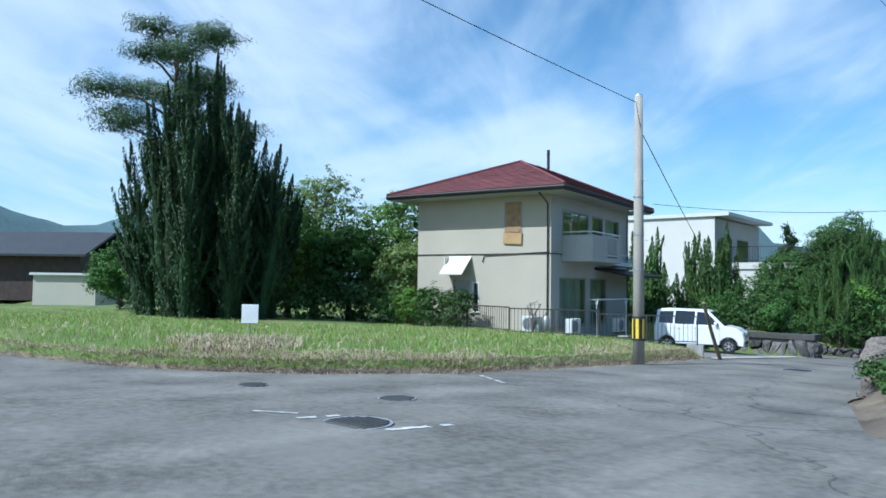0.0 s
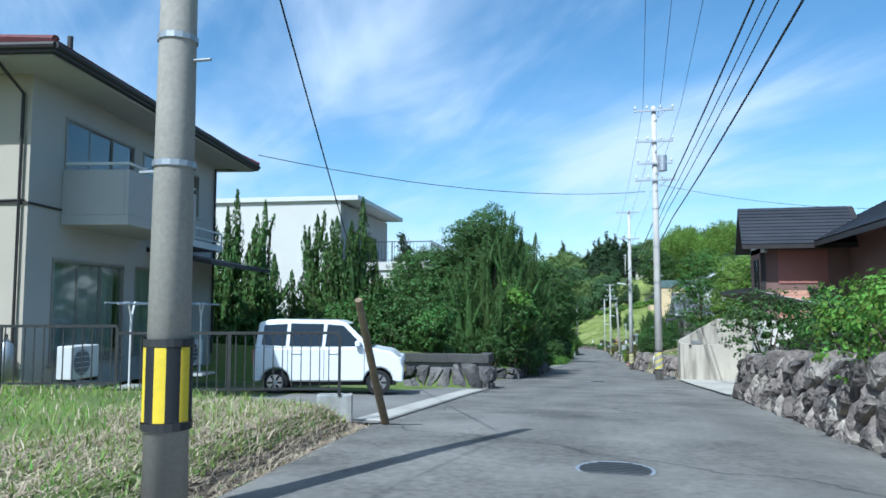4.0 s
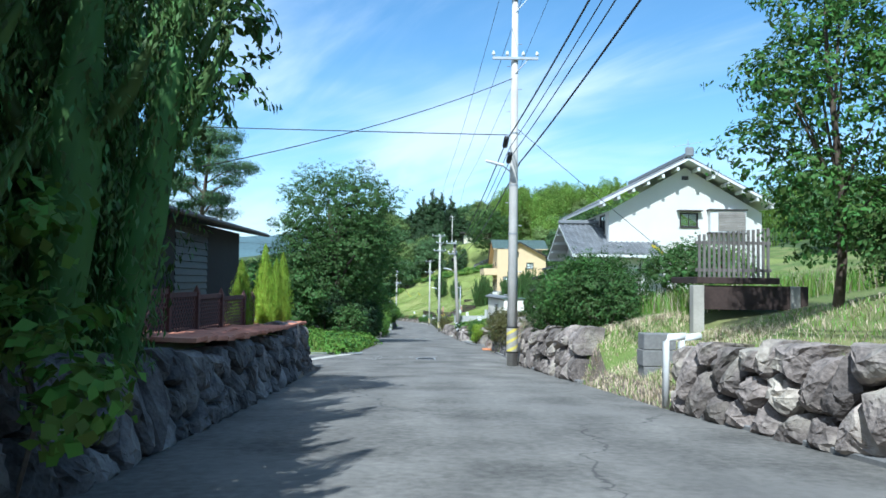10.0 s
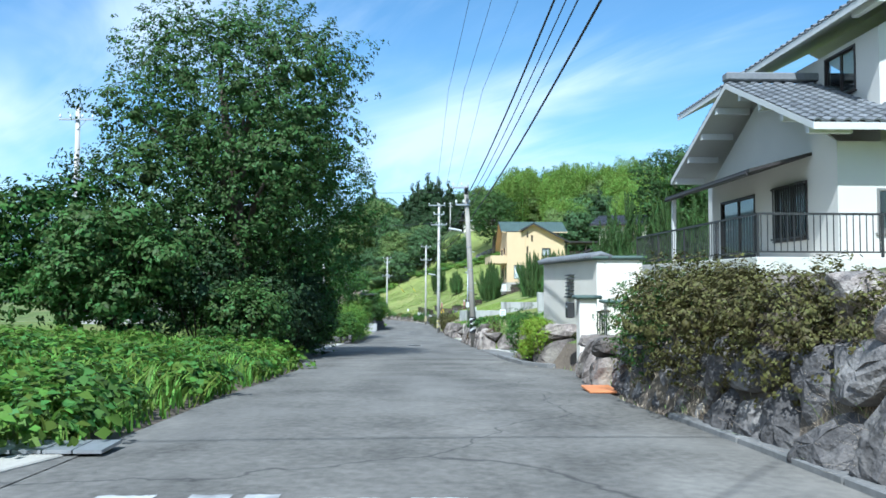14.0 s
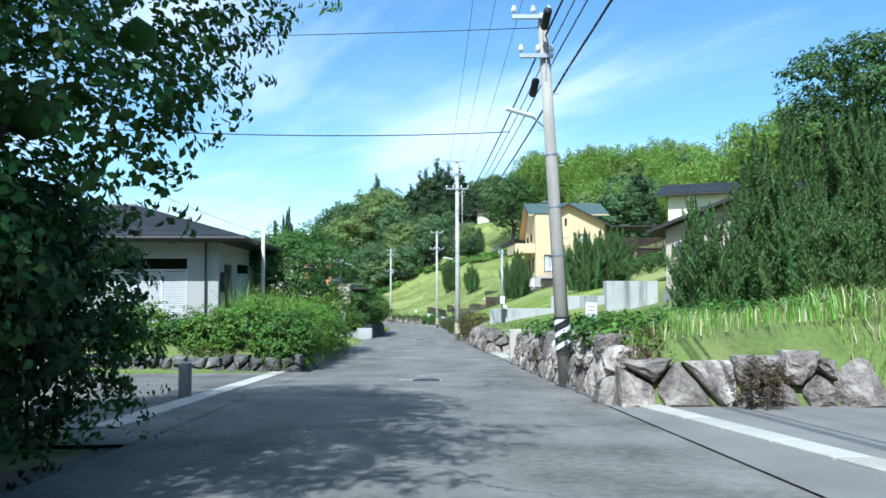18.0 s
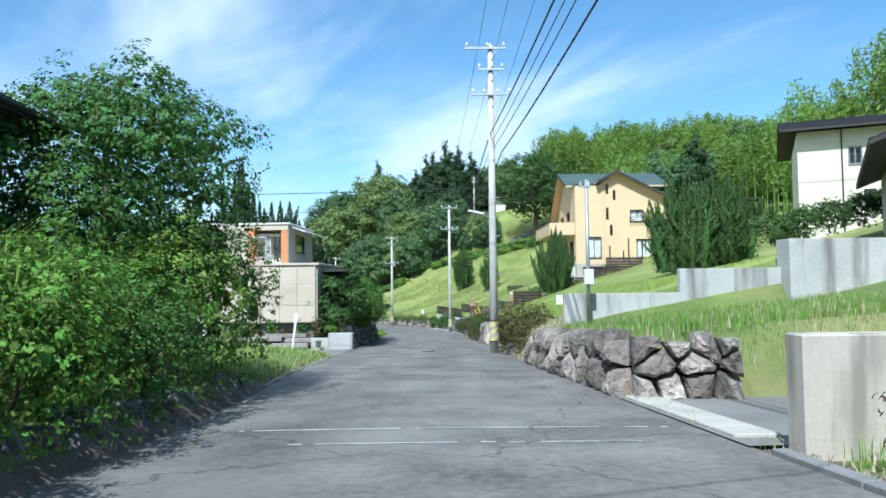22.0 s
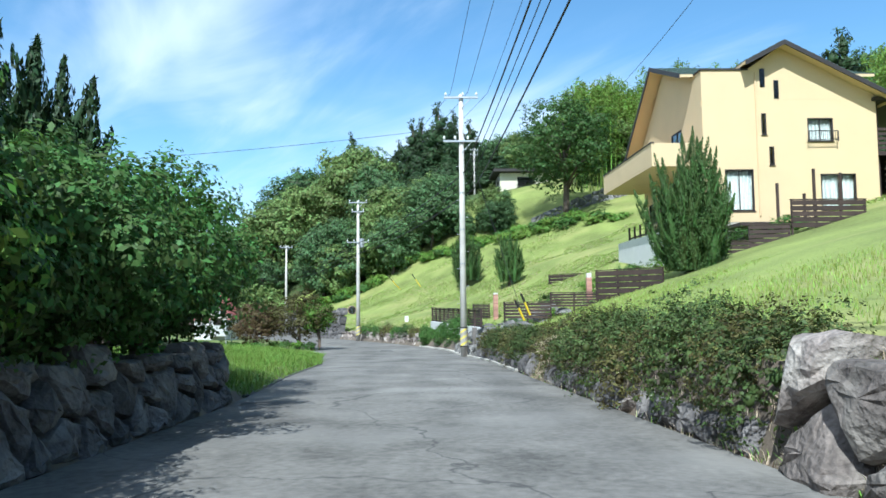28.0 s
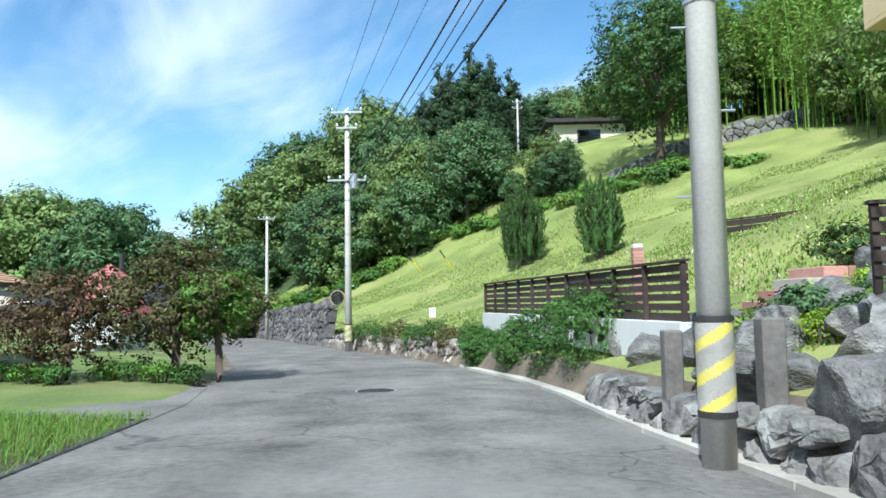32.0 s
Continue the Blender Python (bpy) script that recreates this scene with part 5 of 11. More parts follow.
def wall(parent, name, p0, p1, z0, z1, holes, mat, thick=0.14, top=None):
    """A wall from p0 to p1 (its outer face on the right-hand side of the way) with openings cut through it.
    holes: (u0, v0, u1, v1) along and up. top: height of the wall's top at u, where it slopes."""
    p0, p1 = Vector(p0), Vector(p1)
    length = (p1 - p0).length
    d = (p1 - p0) / length
    inw = Vector((-d.y, d.x)) * thick
    us = sorted({0.0, length, *[round(h[i], 4) for h in holes for i in (0, 2)]} | ({length / 2} if top else set()))
    vs = sorted({z0, z1, *[round(h[i], 4) for h in holes for i in (1, 3)]})
    solid = lambda i, j: 0 <= i < len(us) - 1 and 0 <= j < len(vs) - 1 and not any(
        h[0] - 1e-3 <= us[i] and us[i + 1] <= h[2] + 1e-3 and h[1] - 1e-3 <= vs[j] and vs[j + 1] <= h[3] + 1e-3 for h in holes)
    s = Shape()

    def corner(i, j, back):
        z = vs[j]
        if top and j == len(vs) - 1:
            z = top(us[i])
        u = us[i]
        if back:
            u = min(max(u, thick), length - thick) if length > 3 * thick else u
        q = p0 + d * u + (inw if back else Vector((0, 0)))
        return (q.x, q.y, z)
    for i in range(len(us) - 1):
        for j in range(len(vs) - 1):
            if not solid(i, j):
                continue
            a, b, c, e = (i, j), (i + 1, j), (i + 1, j + 1), (i, j + 1)
            s.add([corner(*q, False) for q in (a, b, c, e)] + [corner(*q, True) for q in (a, b, c, e)], [(0, 1, 2, 3), (7, 6, 5, 4)])
            for (di, dj), (q, r) in (((0, -1), (a, b)), ((1, 0), (b, c)), ((0, 1), (c, e)), ((-1, 0), (e, a))):
                if not solid(i + di, j + dj):
                    s.add([corner(*q, False), corner(*q, True), corner(*r, True), corner(*r, False)], [(0, 1, 2, 3)])
    me = mesh_of(name, s.v, s.f, mat)
    bm = bmesh.new()
    bm.from_mesh(me)
    bmesh.ops.remove_doubles(bm, verts=bm.verts, dist=1e-4)
    bmesh.ops.recalc_face_normals(bm, faces=bm.faces)
    bm.to_mesh(me)
    bm.free()
    ob = new(name, me)
    ob.parent = parent
    return ob


def window(parent, p0, p1, u0, v0, u1, v1, sash="sash", panes=2, curtain=False, sill=True, glass="glass", depth=0.05, bars=0):
    """A sliding window in a wall from p0 to p1: frame, sill, panes, and a curtain behind where one shows."""
    p0, p1 = Vector(p0), Vector(p1)
    d = (p1 - p0).normalized()
    ang = math.degrees(math.atan2(d.y, d.x))
    base = p0 + d * u0
    w = new("window")
    w.parent = parent
    w.matrix_basis = pose(base.x, base.y, v0, 0, 0, ang)
    W, H = u1 - u0, v1 - v0
    f = Shape()
    e = 0.045
    for b in ((0, 0, W, e), (0, H - e, W, H), (0, e, e, H - e), (W - e, e, W, H - e)):
        f.box(b[0], -0.02, b[1], b[2], 0.09, b[3])
    f.part("window_frame", M[sash], w)
    for i in range(panes):
        a, b = e + (W - 2 * e) * i / panes, e + (W - 2 * e) * (i + 1) / panes
        s = Shape()
        y = 0.02 + 0.025 * (i % 2)
        k = 0.028
        for q in ((a, e, b, e + k), (a, H - e - k, b, H - e), (a, e + k, a + k, H - e - k), (b - k, e + k, b, H - e - k)):
            s.box(q[0], y, q[1], q[2], y + 0.022, q[3])
        sa = s.part("sash", M[sash], w)
        g = Shape().box(a + k, y + 0.008, e + k, b - k, y + 0.013, H - e - k).part("pane", M[glass], sa)
        g.visible_shadow = False
    if sill:
        Shape().box(-0.04, -0.06, -0.03, W + 0.04, 0.02, -0.002).part("window_sill", M[sash], w)
    if curtain:
        c = Shape()
        k = 24
        v = [(e + (W - 2 * e) * i / k, 0.2 + 0.03 * math.sin(i * 1.7), z) for z in (0.05, H - 0.05) for i in range(k + 1)]
        c.add(v, [(i, i + 1, k + 2 + i, k + 1 + i) for i in range(k)])
        c.part("curtain", M["curtain"], w)
    if bars:
        s = Shape()
        for i in range(bars):
            x = W * (i + 0.5) / bars
            s.box(x - 0.012, -0.09, 0, x + 0.012, -0.065, H)
        s.box(-0.03, -0.1, 0.02, W + 0.03, -0.06, 0.06).box(-0.03, -0.1, H - 0.06, W + 0.03, -0.06, H - 0.02)
        s.part("grille", M["dark_metal"], w)
    return w


def courses(a, b, c, e, row, mat, parent, name="roof_covering", thick=0.03, piece=0.0):
    """Roofing laid in courses on a slope with lower edge a-b and upper edge e-c: each course overlaps the one below."""
    a, b, c, e = (Vector(p) for p in (a, b, c, e))
    n = max(2, int(((e - a).length + (c - b).length) / 2 / row))
    nrm = (b - a).cross(e - a).normalized()
    if nrm.z < 0:
        nrm = -nrm
    s = Shape()
    for i in range(n):
        t0, t1 = i / n, min(1.0, (i + 1.12) / n)
        l0, r0, l1, r1 = a.lerp(e, t0), b.lerp(c, t0), a.lerp(e, t1), b.lerp(c, t1)
        wide = (r0 - l0).length
        k = max(1, int(wide / piece)) if piece else 1
        for j in range(k):
            u0, u1 = j / k, (j + 1) / k
            if piece:
                off = 0.5 / k if i % 2 else 0.0
                u0, u1 = max(0, u0 - off), min(1.0, u1 - off) if j < k - 1 else 1.0
            q = [l0.lerp(r0, u0), l0.lerp(r0, u1), l1.lerp(r1, u1), l1.lerp(r1, u0)]
            gap = (q[1] - q[0]).normalized() * (0.004 if piece else 0)
            q[0], q[3], q[1], q[2] = q[0] + gap, q[3] + gap, q[1] - gap, q[2] - gap
            lift = nrm * thick
            s.add([q[0], q[1], q[2], q[3], q[0] + lift, q[1] + lift, q[2] + lift * 0.15, q[3] + lift * 0.15],
                  [(0, 1, 5, 4), (4, 5, 6, 7), (1, 2, 6, 5), (3, 0, 4, 7)])
    ob = s.part(name, mat, parent)
    ob["kind"] = "stuff"
    return ob


def pantiles(a, b, c, e, parent, mat, pitch=0.27, row=0.26, name="roof_tiles"):
    """Curved tiles, row upon row, on a slope."""
    a, b, c, e = (Vector(p) for p in (a, b, c, e))
    n, k = int((e - a).length / row), int((b - a).length / pitch)
    nrm = (b - a).cross(e - a).normalized()
    if nrm.z < 0:
        nrm = -nrm
    s = Shape()
    prof = [(0.0, 0.012), (0.18, 0.05), (0.36, 0.05), (0.55, 0.012), (1.0, 0.0)]
    for i in range(n):
        for j in range(k):
            v = []
            for t, up in ((i / n, 0.03), (min(1.0, (i + 1.1) / n), 0.0)):
                l, r = a.lerp(e, t), b.lerp(c, t)
                for u, h in prof:
                    v.append(l.lerp(r, (j + u) / k) + nrm * (h + up))
            for u, h in prof:
                l, r = a.lerp(e, i / n), b.lerp(c, i / n)
                v.append(l.lerp(r, (j + u) / k) + nrm * (h - 0.005))
            m = len(prof)
            s.add(v, [(q, q + 1, m + q + 1, m + q) for q in range(m - 1)] + [(2 * m + q, 2 * m + q + 1, q + 1, q) for q in range(m - 1)])
    ob = s.part(name, mat, parent)
    ob["kind"] = "stuff"
    return ob


def slab_roof(parent, pts, thick, mat, name="roof"):
    """A flat piece of roof with thickness, from a ring of points."""
    k = len(pts)
    s = Shape().add([tuple(p) for p in pts] + [(p[0], p[1], p[2] - thick) for p in pts],
                    [tuple(range(k)), tuple(range(2 * k - 1, k - 1, -1))] + [(i, k + i, k + (i + 1) % k, (i + 1) % k) for i in range(k)])
    return s.part(name, mat, parent)


def railing(parent, p0, p1, z0, h, gap=0.11, mat="dark_metal", post=1.8, name="railing", top=0.02):
    """Upright bars between a top and a bottom rail."""
    p0, p1 = Vector(p0), Vector(p1)
    d = (p1 - p0)
    r = new(name)
    r.parent = parent
    r.matrix_basis = pose(p0.x, p0.y, z0, 0, 0, math.degrees(math.atan2(d.y, d.x)))
    L = d.length
    Shape().box(0, -top, h - 0.04, L, top, h).part("top_rail", M[mat], r)
    Shape().box(0, -0.015, 0.08, L, 0.015, 0.11).part("bottom_rail", M[mat], r)
    n = max(1, int(L / post))
    for i in range(n + 1):
        Shape().box(L * i / n - 0.02, -0.02, 0, L * i / n + 0.02, 0.02, h - 0.04).part("post", M[mat], r)
    k = int(L / gap)
    first = Shape().box(-0.007, -0.007, 0.11, 0.007, 0.007, h - 0.04).part("bar", M[mat], r, m=pose(gap * 0.5, 0, 0))
    for i in range(1, k):
        o = first.copy()
        scene.collection.objects.link(o)
        o.matrix_basis = pose(gap * (i + 0.5), 0, 0)
    return r


def box_of(parent, name, x0, y0, z0, x1, y1, z1, mat, bevel=0.0, label=""):
    return Shape().box(x0, y0, z0, x1, y1, z1).part(name, M[mat], parent, label, bevel=bevel)


# beige two-storey house with a red hipped roof
def beige_house():
    t = thing("house", (-15.27, 22.5, -0.5), 9.4, "beige stucco two-storey house with a red hipped roof", "house")
    W, D, H = 6.0, 8.3, 5.3
    A0, A1 = (-W, 0), (0, 0)
    B0, B1 = (0, 0), (0, D)
    s2 = 3.02
    wall(t, "wall", A0, A1, -0.3, H, [(0.35, 1.25, 0.85, 1.6), (1.75, 0.15, 2.5, 2.0), (2.62, 0.75, 2.95, 1.95), (4.05, 3.78, 4.8, 5.02)], M["stucco_beige"])
    # Street side of the beige house: its shade is coloured in as grey.
    wall(t, "wall", B0, B1, -0.3, H, [(0.75, 0.25, 3.3, 2.15), (3.8, 0.25, 5.6, 2.15), (1.0, 3.3, 3.6, 4.75), (4.0, 3.3, 5.2, 4.75), (5.5, 3.6, 7.2, 4.75)], M["stucco_grey_and_shaded"])
    wall(t, "wall", (0, D), (-W, D), -0.3, H, [], M["stucco_beige"])
    wall(t, "wall", (-W, D), (-W, 0), -0.3, H, [], M["stucco_beige"])
    window(t, A0, A1, 0.35, 1.25, 0.85, 1.6)
    window(t, A0, A1, 2.62, 0.75, 2.95, 1.95, panes=1, sash="trim_white")
    window(t, A0, A1, 4.05, 3.78, 4.8, 5.02, panes=2)
    window(t, B0, B1, 0.75, 0.25, 3.3, 2.15, panes=3, curtain=True)
    window(t, B0, B1, 3.8, 0.25, 5.6, 2.15, panes=2, curtain=True)
    window(t, B0, B1, 1.0, 3.3, 3.6, 4.75, panes=3)
    window(t, B0, B1, 4.0, 3.3, 5.2, 4.75, panes=2)
    window(t, B0, B1, 5.5, 3.6, 7.2, 4.75, panes=2, curtain=True)
    box_of(t, "door", -W + 1.78, 0.04, 0.15, -W + 2.47, 0.09, 2.0, "sash")
    box_of(t, "string_course", -W - 0.02, -0.03, s2 - 0.02, 0.02, 0.0, s2 + 0.02, "trim_dark")
    Shape().box(0.0, -0.03, s2 - 0.02, 0.025, D, s2 + 0.02).part("string_course", M["trim_dark"], t)
    # entrance canopy
    slab_roof(t, [(-W + 1.55, -0.75, 2.25), (-W + 2.6, -0.75, 2.25), (-W + 2.6, 0, 2.95), (-W + 1.55, 0, 2.95)], 0.05, M["stucco_white"], "canopy")
    Shape().prism([(-W + 1.55, 2.2), (-W + 1.6, 2.2), (-W + 1.6, 2.9), (-W + 1.55, 2.9)], -0.4, 0).part("canopy_side", M["stucco_white"], t)
    # reed blind hanging askew over the upper window, and a board behind it
    Shape().turned(pose(-W + 4.02, -0.07, 3.42, 0, 3.0, 0), 0, 0, 0, 0.78, 0.02, 0.42).part("blind", M["plywood"], t, "torn bamboo blind hanging askew")
    box_of(t, "blind", -W + 4.1, -0.03, 3.85, -W + 4.75, -0.012, 4.98, "reed", label="brown reed blind over the window")
    Shape().tube([(-W + 3.1, -0.03, 2.72), (-W + 3.18, -0.03, s2 - 0.05), (-0.05, -0.03, s2 + 0.05)], 0.022, 6).part("conduit", M["trim_dark"], t)
    # roof
    o = 0.95
    x0, x1, y0, y1, ze, zr_ = -W - o, o, -o, D + o, H + 0.12, H + 1.85
    r0, r1 = (-W / 2, 3.35, zr_), (-W / 2, D - 3.35, zr_)
    slab_roof(t, [(x0, y0, ze), (x1, y0, ze), (x1, y1, ze), (x0, y1, ze)], 0.16, M["trim_dark"], "eave_board")
    box_of(t, "soffit", x0 + 0.1, y0 + 0.1, ze - 0.2, x1 - 0.1, y1 - 0.1, ze - 0.165, "stucco_grey_and_shaded")
    for a, b, c, e in (((x0, y0, ze), (x1, y0, ze), r0, r0), ((x1, y0, ze), (x1, y1, ze), r1, r0), ((x1, y1, ze), (x0, y1, ze), r1, r1), ((x0, y1, ze), (x0, y0, ze), r0, r1)):
        courses(a, b, c, e, 0.28, M["roof_red"], t, piece=0.62)
    cap = Shape()
    for p in ((x0, y0, ze), (x1, y0, ze)):
        cap.tube([(p[0], p[1], p[2] + 0.04), (r0[0], r0[1], r0[2] + 0.04)], 0.06, 6)
    for p in ((x0, y1, ze), (x1, y1, ze)):
        cap.tube([(p[0], p[1], p[2] + 0.04), (r1[0], r1[1], r1[2] + 0.04)], 0.06, 6)
    cap.tube([r0, r1], 0.07, 6)
    cap.part("ridge_cap", M["roof_red"], t)
    gut = Shape()
    for a, b in (((x0, y0), (x1, y0)), ((x1, y0), (x1, y1))):
        gut.tube([(a[0], a[1], ze - 0.06), (b[0], b[1], ze - 0.06)], 0.06, 8)
    gut.part("gutter", M["trim_dark"], t)
    Shape().tube([(x1 - 1.1, y0, ze - 0.1), (-0.12, -0.06, ze - 0.55), (-0.12, -0.06, 0)], 0.032, 6).part("downpipe", M["trim_dark"], t)
    Shape().tube([(0.5, D + 0.8, ze - 0.15), (0.06, D - 0.1, ze - 0.3), (0.06, D - 0.1, 0)], 0.032, 6).part("downpipe", M["trim_dark"], t)
    Shape().tube([(-2.7, 5.5, zr_ - 0.7), (-2.7, 5.5, zr_ + 0.85)], 0.07, 10).part("flue", M["dark_metal"], t)
    # balcony with a solid parapet and a barred middle
    y0, y1, xo, zb = 0.95, 4.0, 1.25, 2.75
    bal = Shape().box(0, y0, zb, xo, y1, zb + 0.18).part("balcony_floor", M["stucco_grey_and_shaded"], t, bevel=0.01)
    for p in ((xo - 0.08, y0, xo, y0 + 1.5), (0, y0, xo - 0.08, y0 + 0.08), (xo - 0.08, y1 - 0.3, xo, y1), (0, y1 - 0.08, xo - 0.08, y1)):
        Shape().box(p[0], p[1], zb + 0.18, p[2], p[3], zb + 1.0).part("parapet", M["stucco_grey_and_shaded"], t, bevel=0.01)
    railing(t, (xo - 0.04, y0 + 1.5), (xo - 0.04, y1 - 0.3), zb + 0.18, 0.82, 0.1, "trim_white", 1.3, "balcony_rail")
    Shape().tube([(0.05, y0 + 0.04, zb + 1.12), (xo - 0.04, y0 + 0.04, zb + 1.12), (xo - 0.04, y1 - 0.04, zb + 1.12), (0.05, y1 - 0.04, zb + 1.12)], 0.028, 6).part("handrail", M["trim_white"], bal)
    Shape().box(0, 4.6, 2.7, 0.75, 7.0, 2.82).box(0.7, 4.6, 2.82, 0.75, 7.0, 2.86).part("window_ledge", M["trim_white"], t)
    railing(t, (0.72, 4.6), (0.72, 7.0), 2.84, 0.35, 0.4, "trim_white", 2.4, "ledge_rail", 0.012)
    slab_roof(t, [(0, 4.3, 2.62), (1.5, 4.3, 2.32), (1.5, D + 0.5, 2.32), (0, D + 0.5, 2.62)], 0.1, M["trim_dark"], "lean_to_roof")
    return t


beige_house()


def flat_white_house():
    """White flat-roofed two-storey building behind junipers."""
    t = thing("house", (-18.2, 44.7, -1.6), 3.0, "white flat-roofed two-storey house with a roof terrace", "house")
    wall(t, "wall", (-7, 0), (0, 0), -1, 7.55, [], M["stucco_white"])
    # White wall too; the grey stands in for shade on this side.
    wall(t, "wall", (0, 0), (0, 9), -1, 7.3, [(1.0, 4.2, 3.2, 6.2), (4.2, 4.2, 6.6, 6.2)], M["stucco_grey_and_shaded"])
    wall(t, "wall", (0, 9), (-7, 9), -1, 7.3, [], M["stucco_white"])
    wall(t, "wall", (-7, 9), (-7, 0), -1, 7.3, [], M["stucco_white"])
    window(t, (0, 0), (0, 9), 1.0, 4.2, 3.2, 6.2)
    window(t, (0, 0), (0, 9), 4.2, 4.2, 6.6, 6.2)
    slab_roof(t, [(-7.3, -0.15, 7.62), (0.9, -0.15, 7.62), (0.9, 9.2, 7.62), (-7.3, 9.2, 7.62)], 0.22, M["trim_white"])
    box_of(t, "terrace", 0, 1.5, 4.15, 4.2, 9, 4.55, "stucco_white")
    box_of(t, "terrace_wall", 0.1, 1.6, -1, 4.1, 8.9, 4.15, "stucco_white")
    railing(t, (4.1, 1.55), (0.2, 1.55), 4.55, 1.0, 0.16, "dark_metal")
    railing(t, (4.1, 1.55), (4.1, 9), 4.55, 1.0, 0.16, "dark_metal")
    return t


flat_white_house()


def brown_house():
    """Dark-roofed house on a raised plot, with a projecting gable and a carport."""
    t = thing("house", (0.0, 33.0, 0.5), 0, "brown stucco house with a dark slate roof on a raised plot", "house")
    zb = -1.6
    # main body and the wing that projects towards the street
    wall(t, "wall", (3.2, 11.5), (3.2, -6), zb, 3.2, [(4.0, 0.5, 5.4, 2.3), (8.2, 0.6, 9.0, 2.2), (11, 0.4, 13, 2.2)][:0], M["wall_brown"])
    wall(t, "wall", (3.2, -6), (14, -6), zb, 3.2, [(1.2, 0.6, 2.6, 2.2), (5, 0.5, 8, 2.3)], M["wall_brown"])
    window(t, (3.2, -6), (14, -6), 1.2, 0.6, 2.6, 2.2, "sash_dark")
    window(t, (3.2, -6), (14, -6), 5, 0.5, 8, 2.3, "sash_dark", 3)
    wall(t, "wall", (14, -6), (14, 11.5), zb, 3.2, [], M["wall_brown"])
    wall(t, "wall", (14, 11.5), (3.2, 11.5), zb, 3.2, [], M["wall_brown"])
    for y, zlo, zhi in ((-3.6, 0.5, 2.0), (0.2, 0.4, 2.1), (3.2, 0.4, 2.1)):
        box_of(t, "window", 3.14, y, zlo, 3.2, y + 1.4, zhi, "sash_dark")
    wall(t, "wing_wall", (0.0, 9.9), (3.2, 9.9), -0.2, 2.6, [(1.75, -0.1, 2.35, 1.0)], M["wall_brown"])
    wall(t, "wing_wall", (0.0, 12.0), (0.0, 9.9), -0.2, 2.6, [(0.7, 0.9, 1.7, 2.2)], M["wall_brown"])
    window(t, (0.0, 9.9), (3.2, 9.9), 1.75, -0.1, 2.35, 1.0, "sash_dark", 1, bars=7)
    window(t, (0.0, 12.0), (0.0, 9.9), 0.7, 0.9, 1.7, 2.2, "sash_dark", 2)
    box_of(t, "corner_post", -0.02, 9.86, 0.0, 0.16, 9.9, 2.5, "trim_dark")
    for i in range(6):
        Shape().box(0.62, 9.86, -0.2 + i * 0.19, 1.7, 9.898, -0.2 + i * 0.19 + 0.175).part("siding_board", M["siding_pink"], t)
    Shape().box(0.62, 9.86, 1.2, 2.4, 9.898, 2.5).part("panel", M["siding_red"], t)
    # roofs: the wing's ridge runs across the street's line
    zl, zh = 2.65, 4.26
    for y in (8.88, 12.5):
        ya, yb = (y, 10.75) if y < 10 else (10.75, y)
        slab_roof(t, [(-0.84 if y < 10 else -0.52, y, zl), (3.6, y, zl), (3.6, 10.75, zh), (-0.66, 10.75, zh)], 0.16, M["trim_dark"])
    courses((-0.84, 8.88, zl + 0.01), (3.4, 8.88, zl + 0.01), (3.4, 10.75, zh + 0.01), (-0.66, 10.75, zh + 0.01), 0.22, M["roof_dark"], t)
    courses((3.4, 12.5, zl + 0.01), (-0.52, 12.5, zl + 0.01), (-0.66, 10.75, zh + 0.01), (3.4, 10.75, zh + 0.01), 0.22, M["roof_dark"], t)
    Shape().add([(0.0, 9.1, 2.4), (0.0, 12.2, 2.4), (0.0, 10.75, 3.95), (0.14, 9.1, 2.4), (0.14, 12.2, 2.4), (0.14, 10.75, 3.95)], [(0, 1, 2), (5, 4, 3), (0, 3, 4, 1), (1, 4, 5, 2), (2, 5, 3, 0)]).part("wing_gable", M["stucco_grey_and_shaded"], t)
    slab_roof(t, [(1.7, -7.2, 2.72), (1.7, 12.6, 2.72), (8.6, 12.6, 6.3), (8.6, -7.2, 6.3)], 0.18, M["trim_dark"])
    courses((1.7, 12.6, 2.75), (1.7, -7.2, 2.75), (8.6, -7.2, 6.33), (8.6, 12.6, 6.33), 0.26, M["roof_dark"], t)
    slab_roof(t, [(8.6, -7.2, 6.3), (8.6, 12.6, 6.3), (15.2, 12.6, 2.9), (15.2, -7.2, 2.9)], 0.18, M["trim_dark"])
    Shape().prism([(3.3, 3.2), (13.9, 3.2), (8.6, 6.0)], -6.0, -5.86).part("gable", M["wall_brown"], t)
    Shape().prism([(3.3, 3.2), (13.9, 3.2), (8.6, 6.0)], 11.36, 11.5).part("gable", M["wall_brown"], t)
    # veranda floor and its white footing
    box_of(t, "footing", 0.02, 9.95, -2.9, 3.2, 10.2, -0.2, "stucco_white")
    box_of(t, "footing", 0.02, 10.2, -2.9, 0.3, 12.4, -0.2, "stucco_white")
    railing(t, (3.15, 2.0), (3.15, -5.5), -0.2, 0.9, 0.14)
    return t


brown_house()


